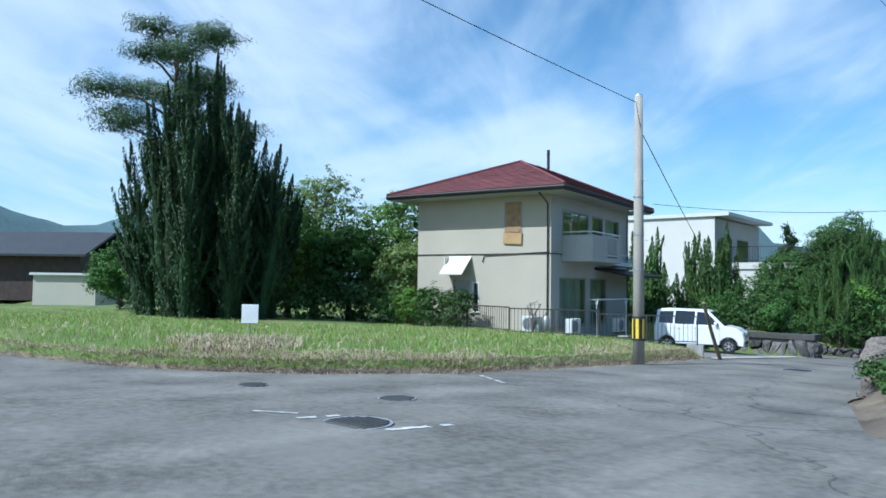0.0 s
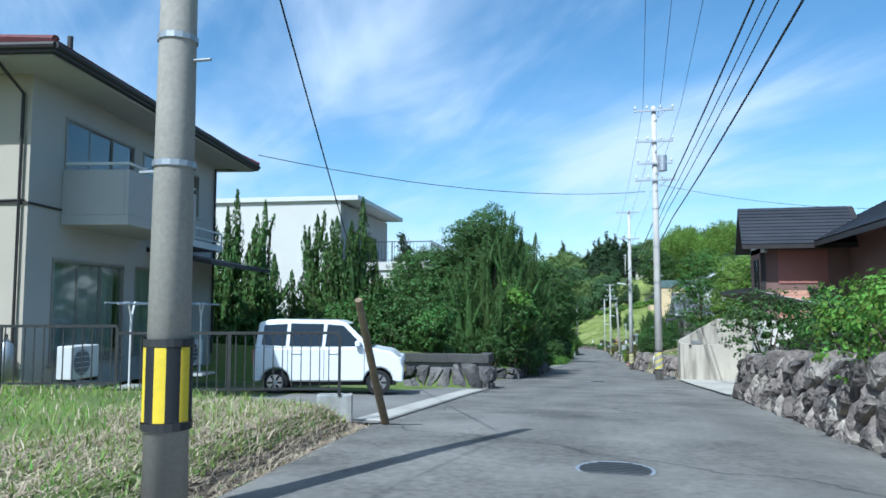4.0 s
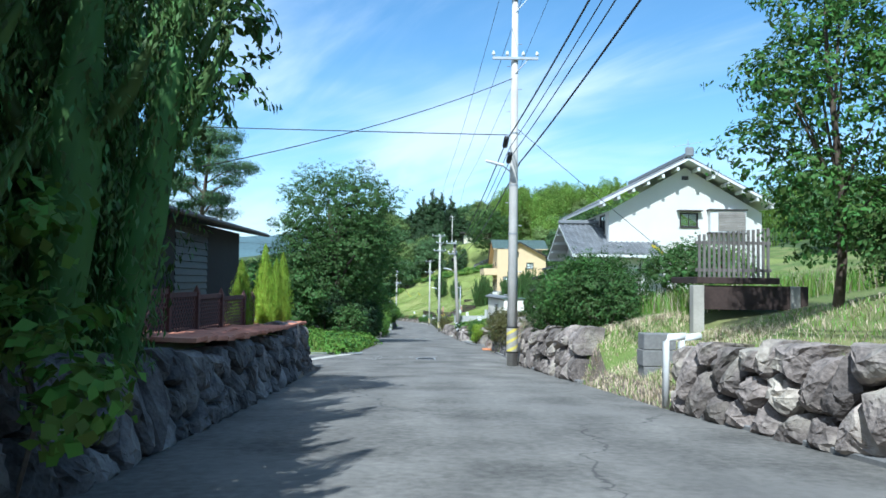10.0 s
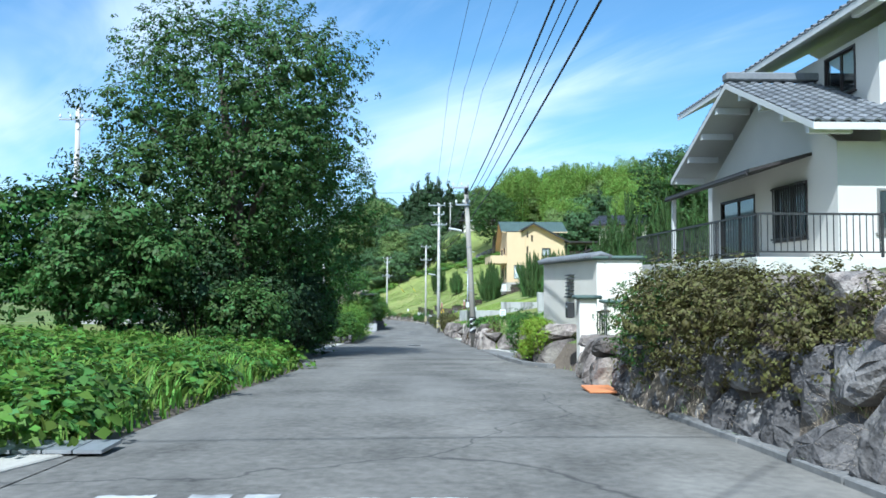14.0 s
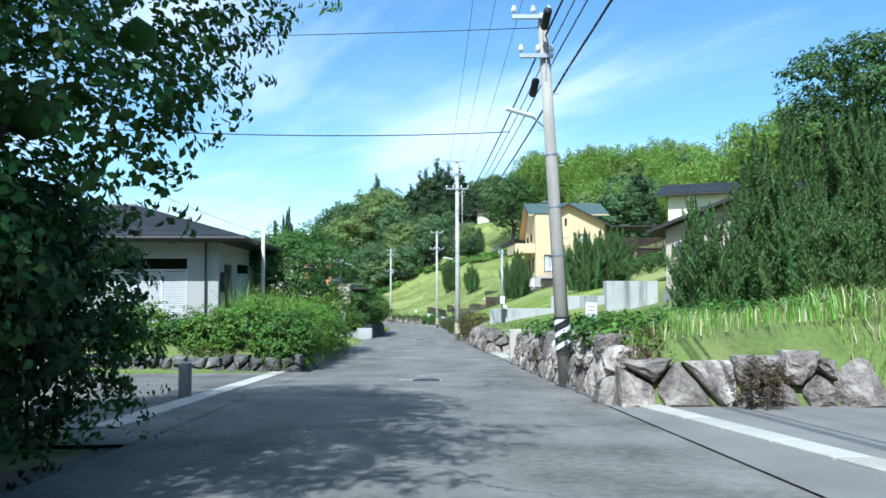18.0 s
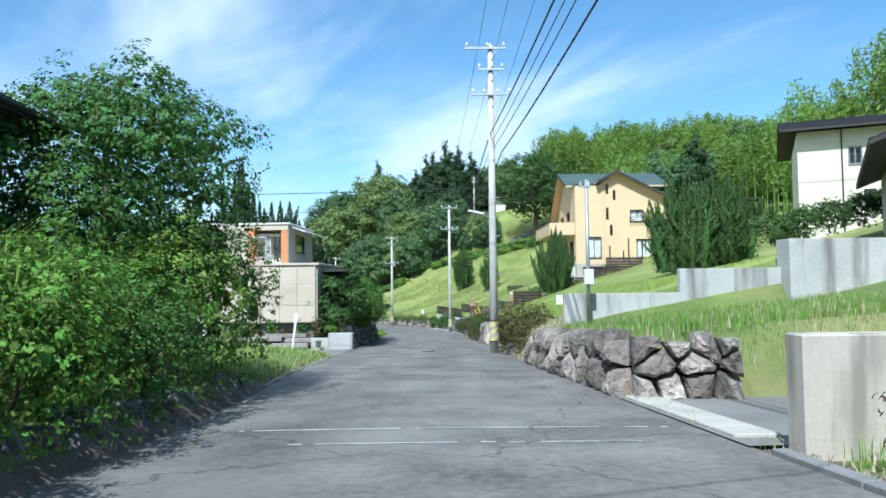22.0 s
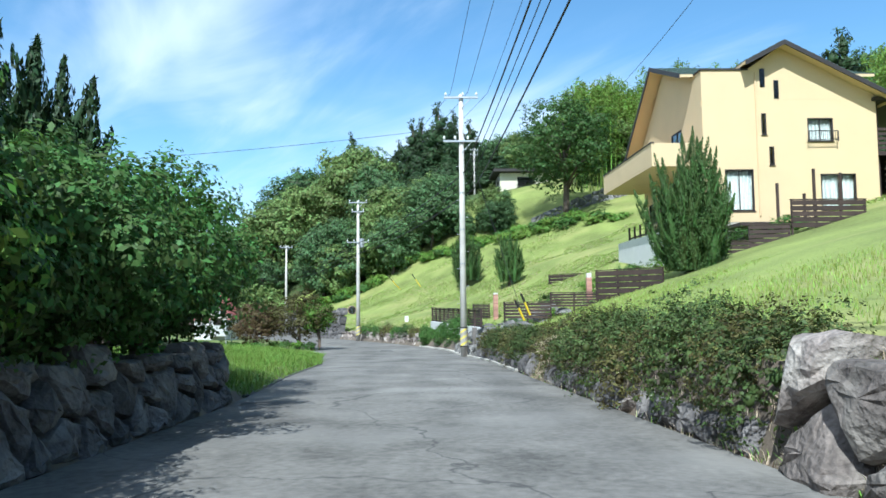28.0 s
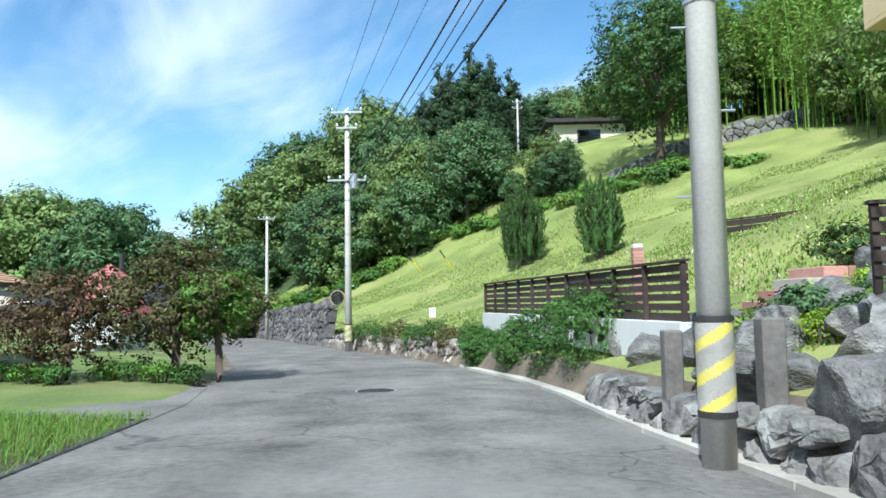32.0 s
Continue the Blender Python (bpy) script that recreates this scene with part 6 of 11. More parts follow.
def carport():
    t = thing("carport", (0.47, 37.6, -1.9), 0, "brown aluminium carport with a curved ribbed roof", "carport")
    prof = [(-2.09 + 0.34 * i, 3.2 - 0.62 * (1 - (1 - i / 12) ** 1.8)) for i in range(13)]
    for y0, y1 in ((-2.4, 0.8), (0.8, 4.0)):
        Shape().add([(x, y, z) for x, z in prof for y in (y0, y1)], [(2 * i, 2 * i + 1, 2 * i + 3, 2 * i + 2) for i in range(len(prof) - 1)]).part("roof_sheet", M["polycarbonate"], t)
    for i in range(9):
        y = -2.4 + i * 0.8
        ring = [(x, z - 0.02) for x, z in prof] + [(x, z - 0.1) for x, z in reversed(prof)]
        Shape().prism(ring, y - 0.03, y + 0.03).part("rib", M["sash_dark"], t)
    for i in (3, 6, 9):
        x, z = prof[i]
        Shape().box(x - 0.025, -2.4, z - 0.075, x + 0.025, 4.0, z - 0.015).part("purlin", M["sash_dark"], t)
    Shape().box(-2.17, -2.45, 3.12, -2.05, 4.05, 3.26).part("edge_beam", M["sash_dark"], t)
    Shape().box(1.9, -2.45, 2.48, 2.05, 4.05, 2.62).part("edge_beam", M["sash_dark"], t)
    for y in (-1.8, 3.2):
        box_of(t, "post", 1.92, y, 0, 2.03, y + 0.11, 2.5, "sash_dark")
    return t


carport()


def retaining_wall():
    """Pale concrete garden wall at the forecourt's far side, its top stepping up the slope."""
    t = thing("retaining_wall", (-2.7, 46.0, -2.45), 0, "pale stained concrete retaining wall with a sloping top", "retaining wall", "", "structure")
    Shape().prism([(0, 0), (4.4, 0), (4.4, 1.55), (0.05, 1.62), (0, 1.62)], -0.1, 0.1).part("lower_wall", M["concrete_drip"], t, bevel=0.012)
    Shape().prism([(-0.1, 0), (6.2, 0), (6.2, 2.7), (1.6, 2.7), (-0.1, 1.7)], 1.1, 1.3).part("upper_wall", M["concrete_drip"], t, bevel=0.012)
    Shape().box(-0.12, 0.1, 0, 0.06, 1.3, 1.64).part("return_wall", M["concrete_drip"], t, bevel=0.012)
    Shape().box(2.85, -0.2, 0, 4.0, 0.1, 2.65).part("pier", M["concrete_drip"], t, bevel=0.012)
    Shape().box(0.35, -0.13, 1.62, 0.75, 0.13, 1.76).part("cap_stone", M["concrete_dark"], t)
    Shape().tube([(1.9, -0.13, 1.75), (2.9, -0.13, 2.2)], 0.03, 6).part("rail", M["sash_dark"], t)
    for x, z in ((0.28, 1.5), (1.75, 1.52)):
        box_of(t, "wall_lamp", x - 0.05, -0.16, z, x + 0.05, -0.1, z + 0.09, "dark_metal")
    box_of(t, "wall_lamp", 2.2, 1.05, 2.15, 2.3, 1.1, 2.24, "dark_metal")
    return t


retaining_wall()


def white_gable_house():
    t = thing("house", (1.9, 83.9, -2.0), 0, "white plaster house with a tiled gable roof and a lower annex", "house")
    # main gable faces down the street
    x0, x1, hw, ap = 0.3, 8.2, 4.4, 6.95
    mid = 4.1
    wall(t, "wall", (x0, 0), (x1, 0), -0.5, hw, [(3.65, 3.6, 4.6, 4.36)], M["stucco_white"], top=lambda u: hw + (ap - hw - 0.25) * (1 - abs(u - 3.95) / 3.95))
    window(t, (x0, 0), (x1, 0), 3.65, 3.6, 4.6, 4.36, "sash_dark")
    box_of(t, "window_hood", x0 + 3.5, -0.32, 4.42, x0 + 4.75, 0.0, 4.48, "sash_dark")
    bay = box_of(t, "bay_window", x0 + 5.1, -0.38, 3.34, x0 + 6.95, 0.0, 4.46, "trim_white", 0.01)
    for i in range(12):
        Shape().box(x0 + 5.5, -0.41, 3.42 + i * 0.083, x0 + 6.9, -0.382, 3.42 + i * 0.083 + 0.07).part("shutter_slat", M["wood_grey"], bay)
    for z_ in (3.28, 4.46):
        box_of(t, "bay_frame", x0 + 5.04, -0.46, z_, x0 + 7.0, 0.0, z_ + 0.07, "sash_dark")
    box_of(t, "gable_vent", x0 + 3.75, -0.03, 6.05, x0 + 4.1, 0.0, 6.25, "sash_dark")
    wall(t, "wall", (x1, 0), (x1, 9), -0.5, hw, [], M["stucco_white"])
    wall(t, "wall", (x0, 9), (x0, 0), -0.5, hw, [(7.0, 3.3, 8.2, 4.3), (4, 3.3, 6, 4.3)], M["stucco_white"])
    window(t, (x0, 9), (x0, 0), 7.0, 3.3, 8.2, 4.3, "sash_dark")
    window(t, (x0, 9), (x0, 0), 4, 3.3, 6, 4.3, "sash_dark")
    wall(t, "wall", (x1, 9), (x0, 9), -0.5, hw, [], M["stucco_white"])
    ov = 1.0
    for s in (-1, 1):
        xe = mid + s * (4.15 + 0.35)
        ze = hw + 0.35
        ye0, ye1 = -0.95, 9.8
        pts = [(xe, ye0, ze), (xe, ye1, ze), (mid, ye1, ap + 0.12), (mid, ye0, ap + 0.12)]
        slab_roof(t, pts if s < 0 else pts, 0.14, M["trim_white"])
        pantiles((xe, ye0 if s > 0 else ye1, ze), (xe, ye1 if s > 0 else ye0, ze), (mid, ye1 if s > 0 else ye0, ap + 0.12), (mid, ye0 if s > 0 else ye1, ap + 0.12), t, M["roof_grey"])
        for i in range(6):
            u = (i + 0.3) / 6
            x, z = xe + (mid - xe) * u, ze + (ap - ze) * u
            Shape().box(x - 0.07, -0.9, z - 0.3, x + 0.07, 0.0, z - 0.12).part("purlin", M["trim_white"], t)
    Shape().box(mid - 0.16, -1.0, ap + 0.14, mid + 0.16, 9.8, ap + 0.36).part("ridge", M["roof_grey"], t, bevel=0.03)
    Shape().box(mid - 0.22, -1.08, ap + 0.14, mid + 0.22, -0.98, ap + 0.62).part("ridge_end", M["roof_grey"], t, bevel=0.06)
    # annex: gable towards the street
    ax0, ax1, ay0, ay1, aw, apz, ay = -1.0, 1.6, -0.7, 5.4, 1.9, 3.85, 2.4
    wall(t, "annex_wall", (ax0, ay0), (ax1 + 0.3, ay0), -1.2, aw, [(0.75, 0.15, 1.25, 1.0)], M["stucco_white"])
    window(t, (ax0, ay0), (ax1, ay0), 0.75, 0.15, 1.25, 1.0, "sash", 2)
    wall(t, "annex_wall", (ax0, ay1), (ax0, ay0), -1.2, aw, [(0.6, -0.2, 2.6, 1.3), (3.6, 0.1, 5.0, 1.3)], M["stucco_white"], top=lambda u: aw + (apz - aw - 0.3) * (1 - abs(u - 3.05) / 3.05))
    window(t, (ax0, ay1), (ax0, ay0), 0.6, -0.2, 2.6, 1.3, "sash_dark", 2)
    window(t, (ax0, ay1), (ax0, ay0), 3.6, 0.1, 5.0, 1.3, "sash_dark", 2, bars=14)
    wall(t, "annex_wall", (ax1, ay1), (ax0, ay1), -1.2, aw, [], M["stucco_white"])
    for s in (-1, 1):
        ye = ay + s * 3.85
        ze = aw - 0.05 + 0.25
        xa, xb = ax0 - 0.85, ax1 + 1.2
        slab_roof(t, [(xa, ye, ze), (xb, ye, ze), (xb, ay, apz), (xa, ay, apz)], 0.13, M["trim_white"], "annex_roof")
        pantiles((xa if s < 0 else xb, ye, ze), (xb if s < 0 else xa, ye, ze), (xb if s < 0 else xa, ay, apz), (xa if s < 0 else xb, ay, apz), t, M["roof_grey"])
        for i in range(4):
            u = (i + 0.3) / 4
            y, z = ye + (ay - ye) * u, ze + (apz - ze) * u
            Shape().box(xa + 0.04, y - 0.06, z - 0.28, ax0, y + 0.06, z - 0.12).part("purlin", M["trim_white"], t)
    Shape().box(xa - 0.02, ay - 0.14, apz + 0.05, xb, ay + 0.14, apz + 0.24).part("annex_ridge", M["roof_grey"], t, bevel=0.03)
    slab_roof(t, [(ax0 - 1.3, ay1, 1.5), (ax0, ay1, 1.85), (ax0, ay0 + 0.9, 1.85), (ax0 - 1.3, ay0 + 0.9, 1.5)], 0.07, M["trim_dark"], "porch_roof")
    for y in (ay1 - 0.3,):
        box_of(t, "porch_post", ax0 - 1.2, y, -0.4, ax0 - 1.1, y + 0.1, 1.5, "trim_white")
    Shape().tube([(ax0 - 1.28, ay0 + 1.0, 1.42), (ax0 - 1.28, ay1, 1.42)], 0.05, 8).part("gutter", M["trim_dark"], t)
    Shape().tube([(ax1 + 0.1, ay0 - 0.06, 1.7), (ax1 + 0.1, ay0 - 0.06, -1)], 0.03, 6).part("downpipe", M["trim_dark"], t)
    # terrace on a white footing, with a barred rail
    b = Shape().box(-2.95, -1.5, -2.3, 4.0, 6.0, -0.35)
    b.part("terrace", M["stucco_white"], t, bevel=0.01)
    railing(t, (-2.9, 6.0), (-2.9, -1.45), -0.35, 0.8, 0.12)
    railing(t, (-2.9, -1.45), (3.9, -1.45), -0.35, 0.8, 0.12)
    box_of(t, "air_conditioner", 0.2, -1.25, -0.33, 0.9, -0.95, 0.22, "trim_white", 0.02)
    Shape().tube([(mid + 1.0, 2, ap), (mid + 1.0, 2, ap + 1.6)], 0.02, 6).tube([(mid + 0.2, 2, ap + 1.2), (mid + 1.8, 2, ap + 1.5)], 0.01, 5).part("aerial", M["steel"], t)
    return t


white_gable_house()


def garden_wall():
    """White plastered garden wall with a tiled coping and a gate."""
    t = thing("garden_wall", (-3.5, 86.2, -4.7), 0, "white plastered garden wall with a tiled coping and a gate", "garden wall", "", "structure")
    Shape().slab([(0.65, 0.72), (0.83, 0.72), (0.38, 5.85), (0.2, 5.85)], 0.2, 2.42).part("street_wall", M["stucco_cream"], t, bevel=0.01)
    Shape().box(0.83, 0.72, 0.6, 1.75, 0.9, 2.42).part("side_wall", M["stucco_cream"], t, bevel=0.01)
    Shape().box(1.5, 0.5, 0.4, 3.8, 0.66, 1.72).part("low_wall", M["stucco_cream"], t, bevel=0.01)
    Shape().slab([(0.5, 0.62), (0.95, 0.62), (0.5, 5.95), (0.06, 5.95)], 2.42, 2.52).part("coping", M["roof_green"], t, bevel=0.04)
    Shape().slab([(0.95, 0.62), (1.85, 0.62), (1.85, 1.0), (0.95, 1.0)], 2.423, 2.52).part("coping", M["roof_green"], t, bevel=0.04)
    Shape().slab([(1.42, 0.42), (3.9, 0.42), (3.9, 0.74), (1.42, 0.74)], 1.72, 1.8).part("coping", M["stone_grey"], t, bevel=0.03)
    for i in range(27):
        y_ = 0.7 + i * 0.198
        xc = 0.75 - 0.0877 * (y_ - 0.62)
        Shape().tube([(xc - 0.26, y_, 2.47), (xc, y_, 2.56), (xc + 0.26, y_, 2.47)], 0.07, 8).part("coping_tile", M["roof_grey"], t, smooth=True)
    for i in range(6):
        Shape().box(0.36, 2.6, 1.55 + i * 0.1, 0.5, 3.2, 1.58 + i * 0.1).part("grille_bar", M["dark_metal"], t)
    Shape().box(0.34, 2.55, 1.46, 0.52, 3.25, 1.5).part("grille_sill", M["dark_metal"], t)
    for x, y, w, top in ((-0.12, -0.95, 0.38, 1.52), (0.72, 0.02, 0.7, 1.4)):
        box_of(t, "gate_pier", x, y, -0.3, x + w, y + 0.34, top, "stucco_cream", 0.01)
        Shape().slab([(x - 0.1, y - 0.1), (x + w + 0.1, y - 0.1), (x + w + 0.1, y + 0.44), (x - 0.1, y + 0.44)], top, top + 0.08).part("pier_cap", M["roof_green"], t, bevel=0.03)
    g = new("gate")
    g.parent = t
    g.matrix_basis = pose(0.26, -0.7, 0, 0, 0, 56)
    Shape().box(0, -0.02, 0.05, 0.92, 0.02, 0.1).box(0, -0.02, 1.2, 0.92, 0.02, 1.25).part("gate_rail", M["dark_metal"], g)
    for i in range(7):
        Shape().box(0.03 + i * 0.14, -0.012, 0.1, 0.055 + i * 0.14, 0.012, 1.2).part("gate_bar", M["dark_metal"], g)
    return t


garden_wall()


def bungalow():
    t = thing("house", (-14.4, 113.6, -5.2), 5.0, "grey single-storey house with a dark hipped roof and shutters", "house")
    W, D, H = 13, 7.5, 2.75
    wall(t, "wall", (-W, 0), (0, 0), -0.6, H, [(W - 3.4, 0.1, W - 1.0, 2.2), (W - 7.5, 0.6, W - 5.4, 2.1)], M["stucco_grey_and_shaded"])
    wall(t, "wall", (0, 0), (0, D), -0.6, H, [(0.9, 0.4, 2.2, 2.1), (3.4, 0.2, 5.8, 2.1)], M["stucco_grey_and_shaded"])
    wall(t, "wall", (0, D), (-W, D), -0.6, H, [], M["stucco_grey_and_shaded"])
    wall(t, "wall", (-W, D), (-W, 0), -0.6, H, [], M["stucco_grey_and_shaded"])
    window(t, (-W, 0), (0, 0), W - 7.5, 0.6, W - 5.4, 2.1)
    for p0, p1, u0, u1, v0, v1 in (((-W, 0), (0, 0), W - 3.4, W - 1.0, 0.1, 2.2), ((0, 0), (0, D), 3.4, 5.8, 0.2, 2.1)):
        d = (Vector(p1) - Vector(p0)).normalized()
        b = Vector(p0) + d * u0
        w = new("shuttered_window")
        w.parent = t
        w.matrix_basis = pose(b.x, b.y, v0, 0, 0, math.degrees(math.atan2(d.y, d.x)))
        L, h = u1 - u0, v1 - v0
        Shape().box(0, 0.0, h - 0.35, L, 0.05, h).part("transom", M["glass_dark"], w)
        for k in range(3):
            x0, x1 = L * k / 3, L * (k + 1) / 3
            f = Shape().box(x0, -0.02, 0, x0 + 0.04, 0.05, h - 0.35).box(x1 - 0.04, -0.02, 0, x1, 0.05, h - 0.35)
            f.box(x0 + 0.04, -0.02, 0, x1 - 0.04, 0.05, 0.05).box(x0 + 0.04, -0.02, h - 0.4, x1 - 0.04, 0.05, h - 0.35)
            f.part("shutter_frame", M["trim_white"], w)
            s = Shape()
            n = 22
            for i in range(n):
                z = 0.06 + (h - 0.48) * i / n
                s.box(x0 + 0.045, 0.0, z, x1 - 0.045, 0.03, z + (h - 0.48) / n * 0.75)
            s.part("slats", M["trim_white"], w)
    window(t, (0, 0), (0, D), 0.9, 0.4, 2.2, 2.1)
    o = 1.0
    x0, x1, y0, y1, ze, zp = -W - o, o, -o, D + o, H + 0.12, H + 1.55
    my = D / 2
    r0, r1 = (x0 + my + o, my, zp), (x1 - my - o, my, zp)
    slab_roof(t, [(x0, y0, ze), (x1, y0, ze), (x1, y1, ze), (x0, y1, ze)], 0.14, M["trim_dark"], "eave_board")
    for a, b, c, e in (((x0, y0, ze), (x1, y0, ze), r1, r0), ((x1, y0, ze), (x1, y1, ze), r1, r1), ((x1, y1, ze), (x0, y1, ze), r0, r1), ((x0, y1, ze), (x0, y0, ze), r0, r0)):
        courses(a, b, c, e, 0.24, M["roof_dark"], t)
    Shape().tube([r0, r1], 0.08, 6).part("ridge_cap", M["roof_dark"], t)
    Shape().tube([(x0, y0, ze - 0.05), (x1, y0, ze - 0.05), (x1, y1, ze - 0.05)], 0.06, 8).part("gutter", M["trim_dark"], t)
    Shape().tube([(x1 - 0.1, y1 - 0.6, ze - 0.1), (0.08, D - 0.3, ze - 0.5), (0.08, D - 0.3, -0.4)], 0.035, 6).part("downpipe", M["trim_dark"], t)
    Shape().tube([(-0.4, -0.07, ze - 0.1), (-0.4, -0.07, -0.4)], 0.035, 6).part("downpipe", M["trim_dark"], t)
    box_of(t, "meter_box", 0.0, 0.25, 1.1, 0.16, 0.6, 1.75, "dark_metal", 0.02)
    return t


bungalow()


def white_block_house():
    t = thing("house", (-13.6, 144.0, -7.0), -3.0, "cream panelled flat-roofed house with a slatted upper balcony", "house")
    W = 7.9
    wall(t, "wall", (-W, 0.06), (0, 0.06), 0.3, 3.0, [], M["siding_panel"])
    # Cream house, but this flank is grey to paint its shade.
    wall(t, "wall", (0, 0.06), (0, 6), 0.0, 3.0, [(2, 0.6, 4, 2.1)], M["stucco_grey_and_shaded"])
    window(t, (0, 0.06), (0, 6), 2, 0.6, 4, 2.1)
    wall(t, "wall", (0, 6), (-W, 6), 0.0, 3.0, [], M["siding_panel"])
    wall(t, "wall", (-W, 6), (-W, 0.06), 0.0, 3.0, [], M["siding_panel"])
    box_of(t, "plinth", -W + 0.25, 0.3, -0.8, -0.2, 5.7, 0.3, "concrete_dark")
    # three bays of panels, parted by recessed joints; the middle course is ribbed
    for k in range(3):
        xa = -W + 0.02 + k * 2.64
        for n in range(3):
            x = xa + n * 0.825
            for z0, z1 in ((0.34, 1.12), (1.13, 2.12), (2.13, 2.94)):
                p = Shape().box(x + 0.006, -0.03, z0, x + 0.819, 0.055, z1).part("siding_panel", M["siding_panel"], t, bevel=0.006)
                if z0 > 0.4 and z1 < 2.5:
                    for i in range(9):
                        Shape().box(x + 0.03, -0.042, z0 + 0.06 + i * 0.1, x + 0.795, -0.03, z0 + 0.115 + i * 0.1).part("rib", M["siding_panel"], p)
        for x in (xa - 0.02, xa + 2.475):
            box_of(t, "corner_trim", x, -0.06, 0.3, x + 0.05, 0.05, 3.0, "siding_panel", 0.008)
    box_of(t, "roof_edge", -W - 0.08, -0.1, 3.0, 0.1, 6.1, 3.12, "siding_panel", 0.02)
    box_of(t, "eave", 0.1, 0.6, 2.7, 1.3, 6.0, 2.8, "trim_dark", 0.01)
    box_of(t, "side_room", 0.0, 2.6, 0.0, 1.1, 6.0, 2.7, "wood_dark", 0.01)
    hood = box_of(t, "vent_hood", -W + 1.85, -0.26, 2.3, -W + 2.2, -0.03, 2.58, "trim_white", 0.03)
    box_of(hood, "vent_flap", -W + 1.9, -0.28, 2.24, -W + 2.15, -0.06, 2.3, "dark_metal", 0.01)
    # upper floor: a plain panelled block with a recess behind the balcony
    x0, x1, xr, y0, y1, z0, z1 = -5.83, -1.6, -3.62, 0.9, 6.0, 3.12, 5.02
    wall(t, "upper_wall", (x0, y0), (xr, y0), z0, z1, [], M["siding_panel"])
    for n in range(2):
        for c, (za, zb_) in enumerate(((3.16, 3.76), (3.77, 4.4), (4.41, 5.0))):
            Shape().box(x0 + 0.02 + n * 1.09, y0 - 0.024, za, x0 + 1.1 + n * 1.09, y0 - 0.002, zb_).part("siding_panel", M["siding_panel"], t)
    wall(t, "recess_wall", (xr, y0 + 0.9), (x1, y0 + 0.9), z0, z1, [(0.35, z0 + 0.05, 1.6, z0 + 1.55)], M["siding_pink"])
    window(t, (xr, y0 + 0.9), (x1, y0 + 0.9), 0.35, z0 + 0.05, 1.6, z0 + 1.55, "trim_white", 2, True)
    # Upper flank: shade painted in with the same grey.
    wall(t, "upper_wall", (x1, y0), (x1, y1), z0, z1, [(1.4, 0.6 + z0, 3.2, 1.5 + z0)], M["stucco_grey_and_shaded"])
    window(t, (x1, y0), (x1, y1), 1.4, 0.6 + z0, 3.2, 1.5 + z0, "sash_dark")
    wall(t, "upper_wall", (x1, y1), (x0, y1), z0, z1, [], M["siding_panel"])
    wall(t, "upper_wall", (x0, y1), (x0, y0), z0, z1, [], M["siding_panel"])
    for x in (xr + 0.02, x1 - 0.36):
        box_of(t, "balcony_panel", x, y0 + 0.02, z0 + 0.02, x + 0.3, y0 + 0.88, z1 - 0.02, "orange")
    box_of(t, "recess_soffit", xr, y0, z1 - 0.26, x1 - 0.01, y0 + 0.9, z1, "siding_panel", 0.01)
    box_of(t, "awning", xr + 0.34, y0 + 0.35, 4.5, x1 - 0.4, y0 + 0.88, 4.62, "trim_white", 0.02)
    box_of(t, "roof_edge", x0 - 0.06, y0 - 0.06, z1, x1 + 0.08, y1 + 0.06, z1 + 0.1, "trim_white", 0.02)
    slab_roof(t, [(x1 + 0.06, y0 + 0.3, z1 - 0.05), (x1 + 0.75, y0 + 0.3, z1 - 0.3), (x1 + 0.75, y1, z1 - 0.3), (x1 + 0.06, y1, z1 - 0.05)], 0.06, M["trim_white"], "side_eave")
    box_of(t, "balcony_floor", -5.05, -0.08, 3.125, -2.4, y0 - 0.03, 3.28, "siding_panel", 0.01)
    railing(t, (-5.0, -0.03), (-2.45, -0.03), 3.28, 1.1, 0.1, "trim_white")
    railing(t, (-2.45, -0.03), (-2.45, y0 - 0.05), 3.28, 1.1, 0.1, "trim_white")
    railing(t, (-5.0, -0.03), (-5.0, y0 - 0.05), 3.28, 1.1, 0.1, "trim_white")
    return t


white_block_house()


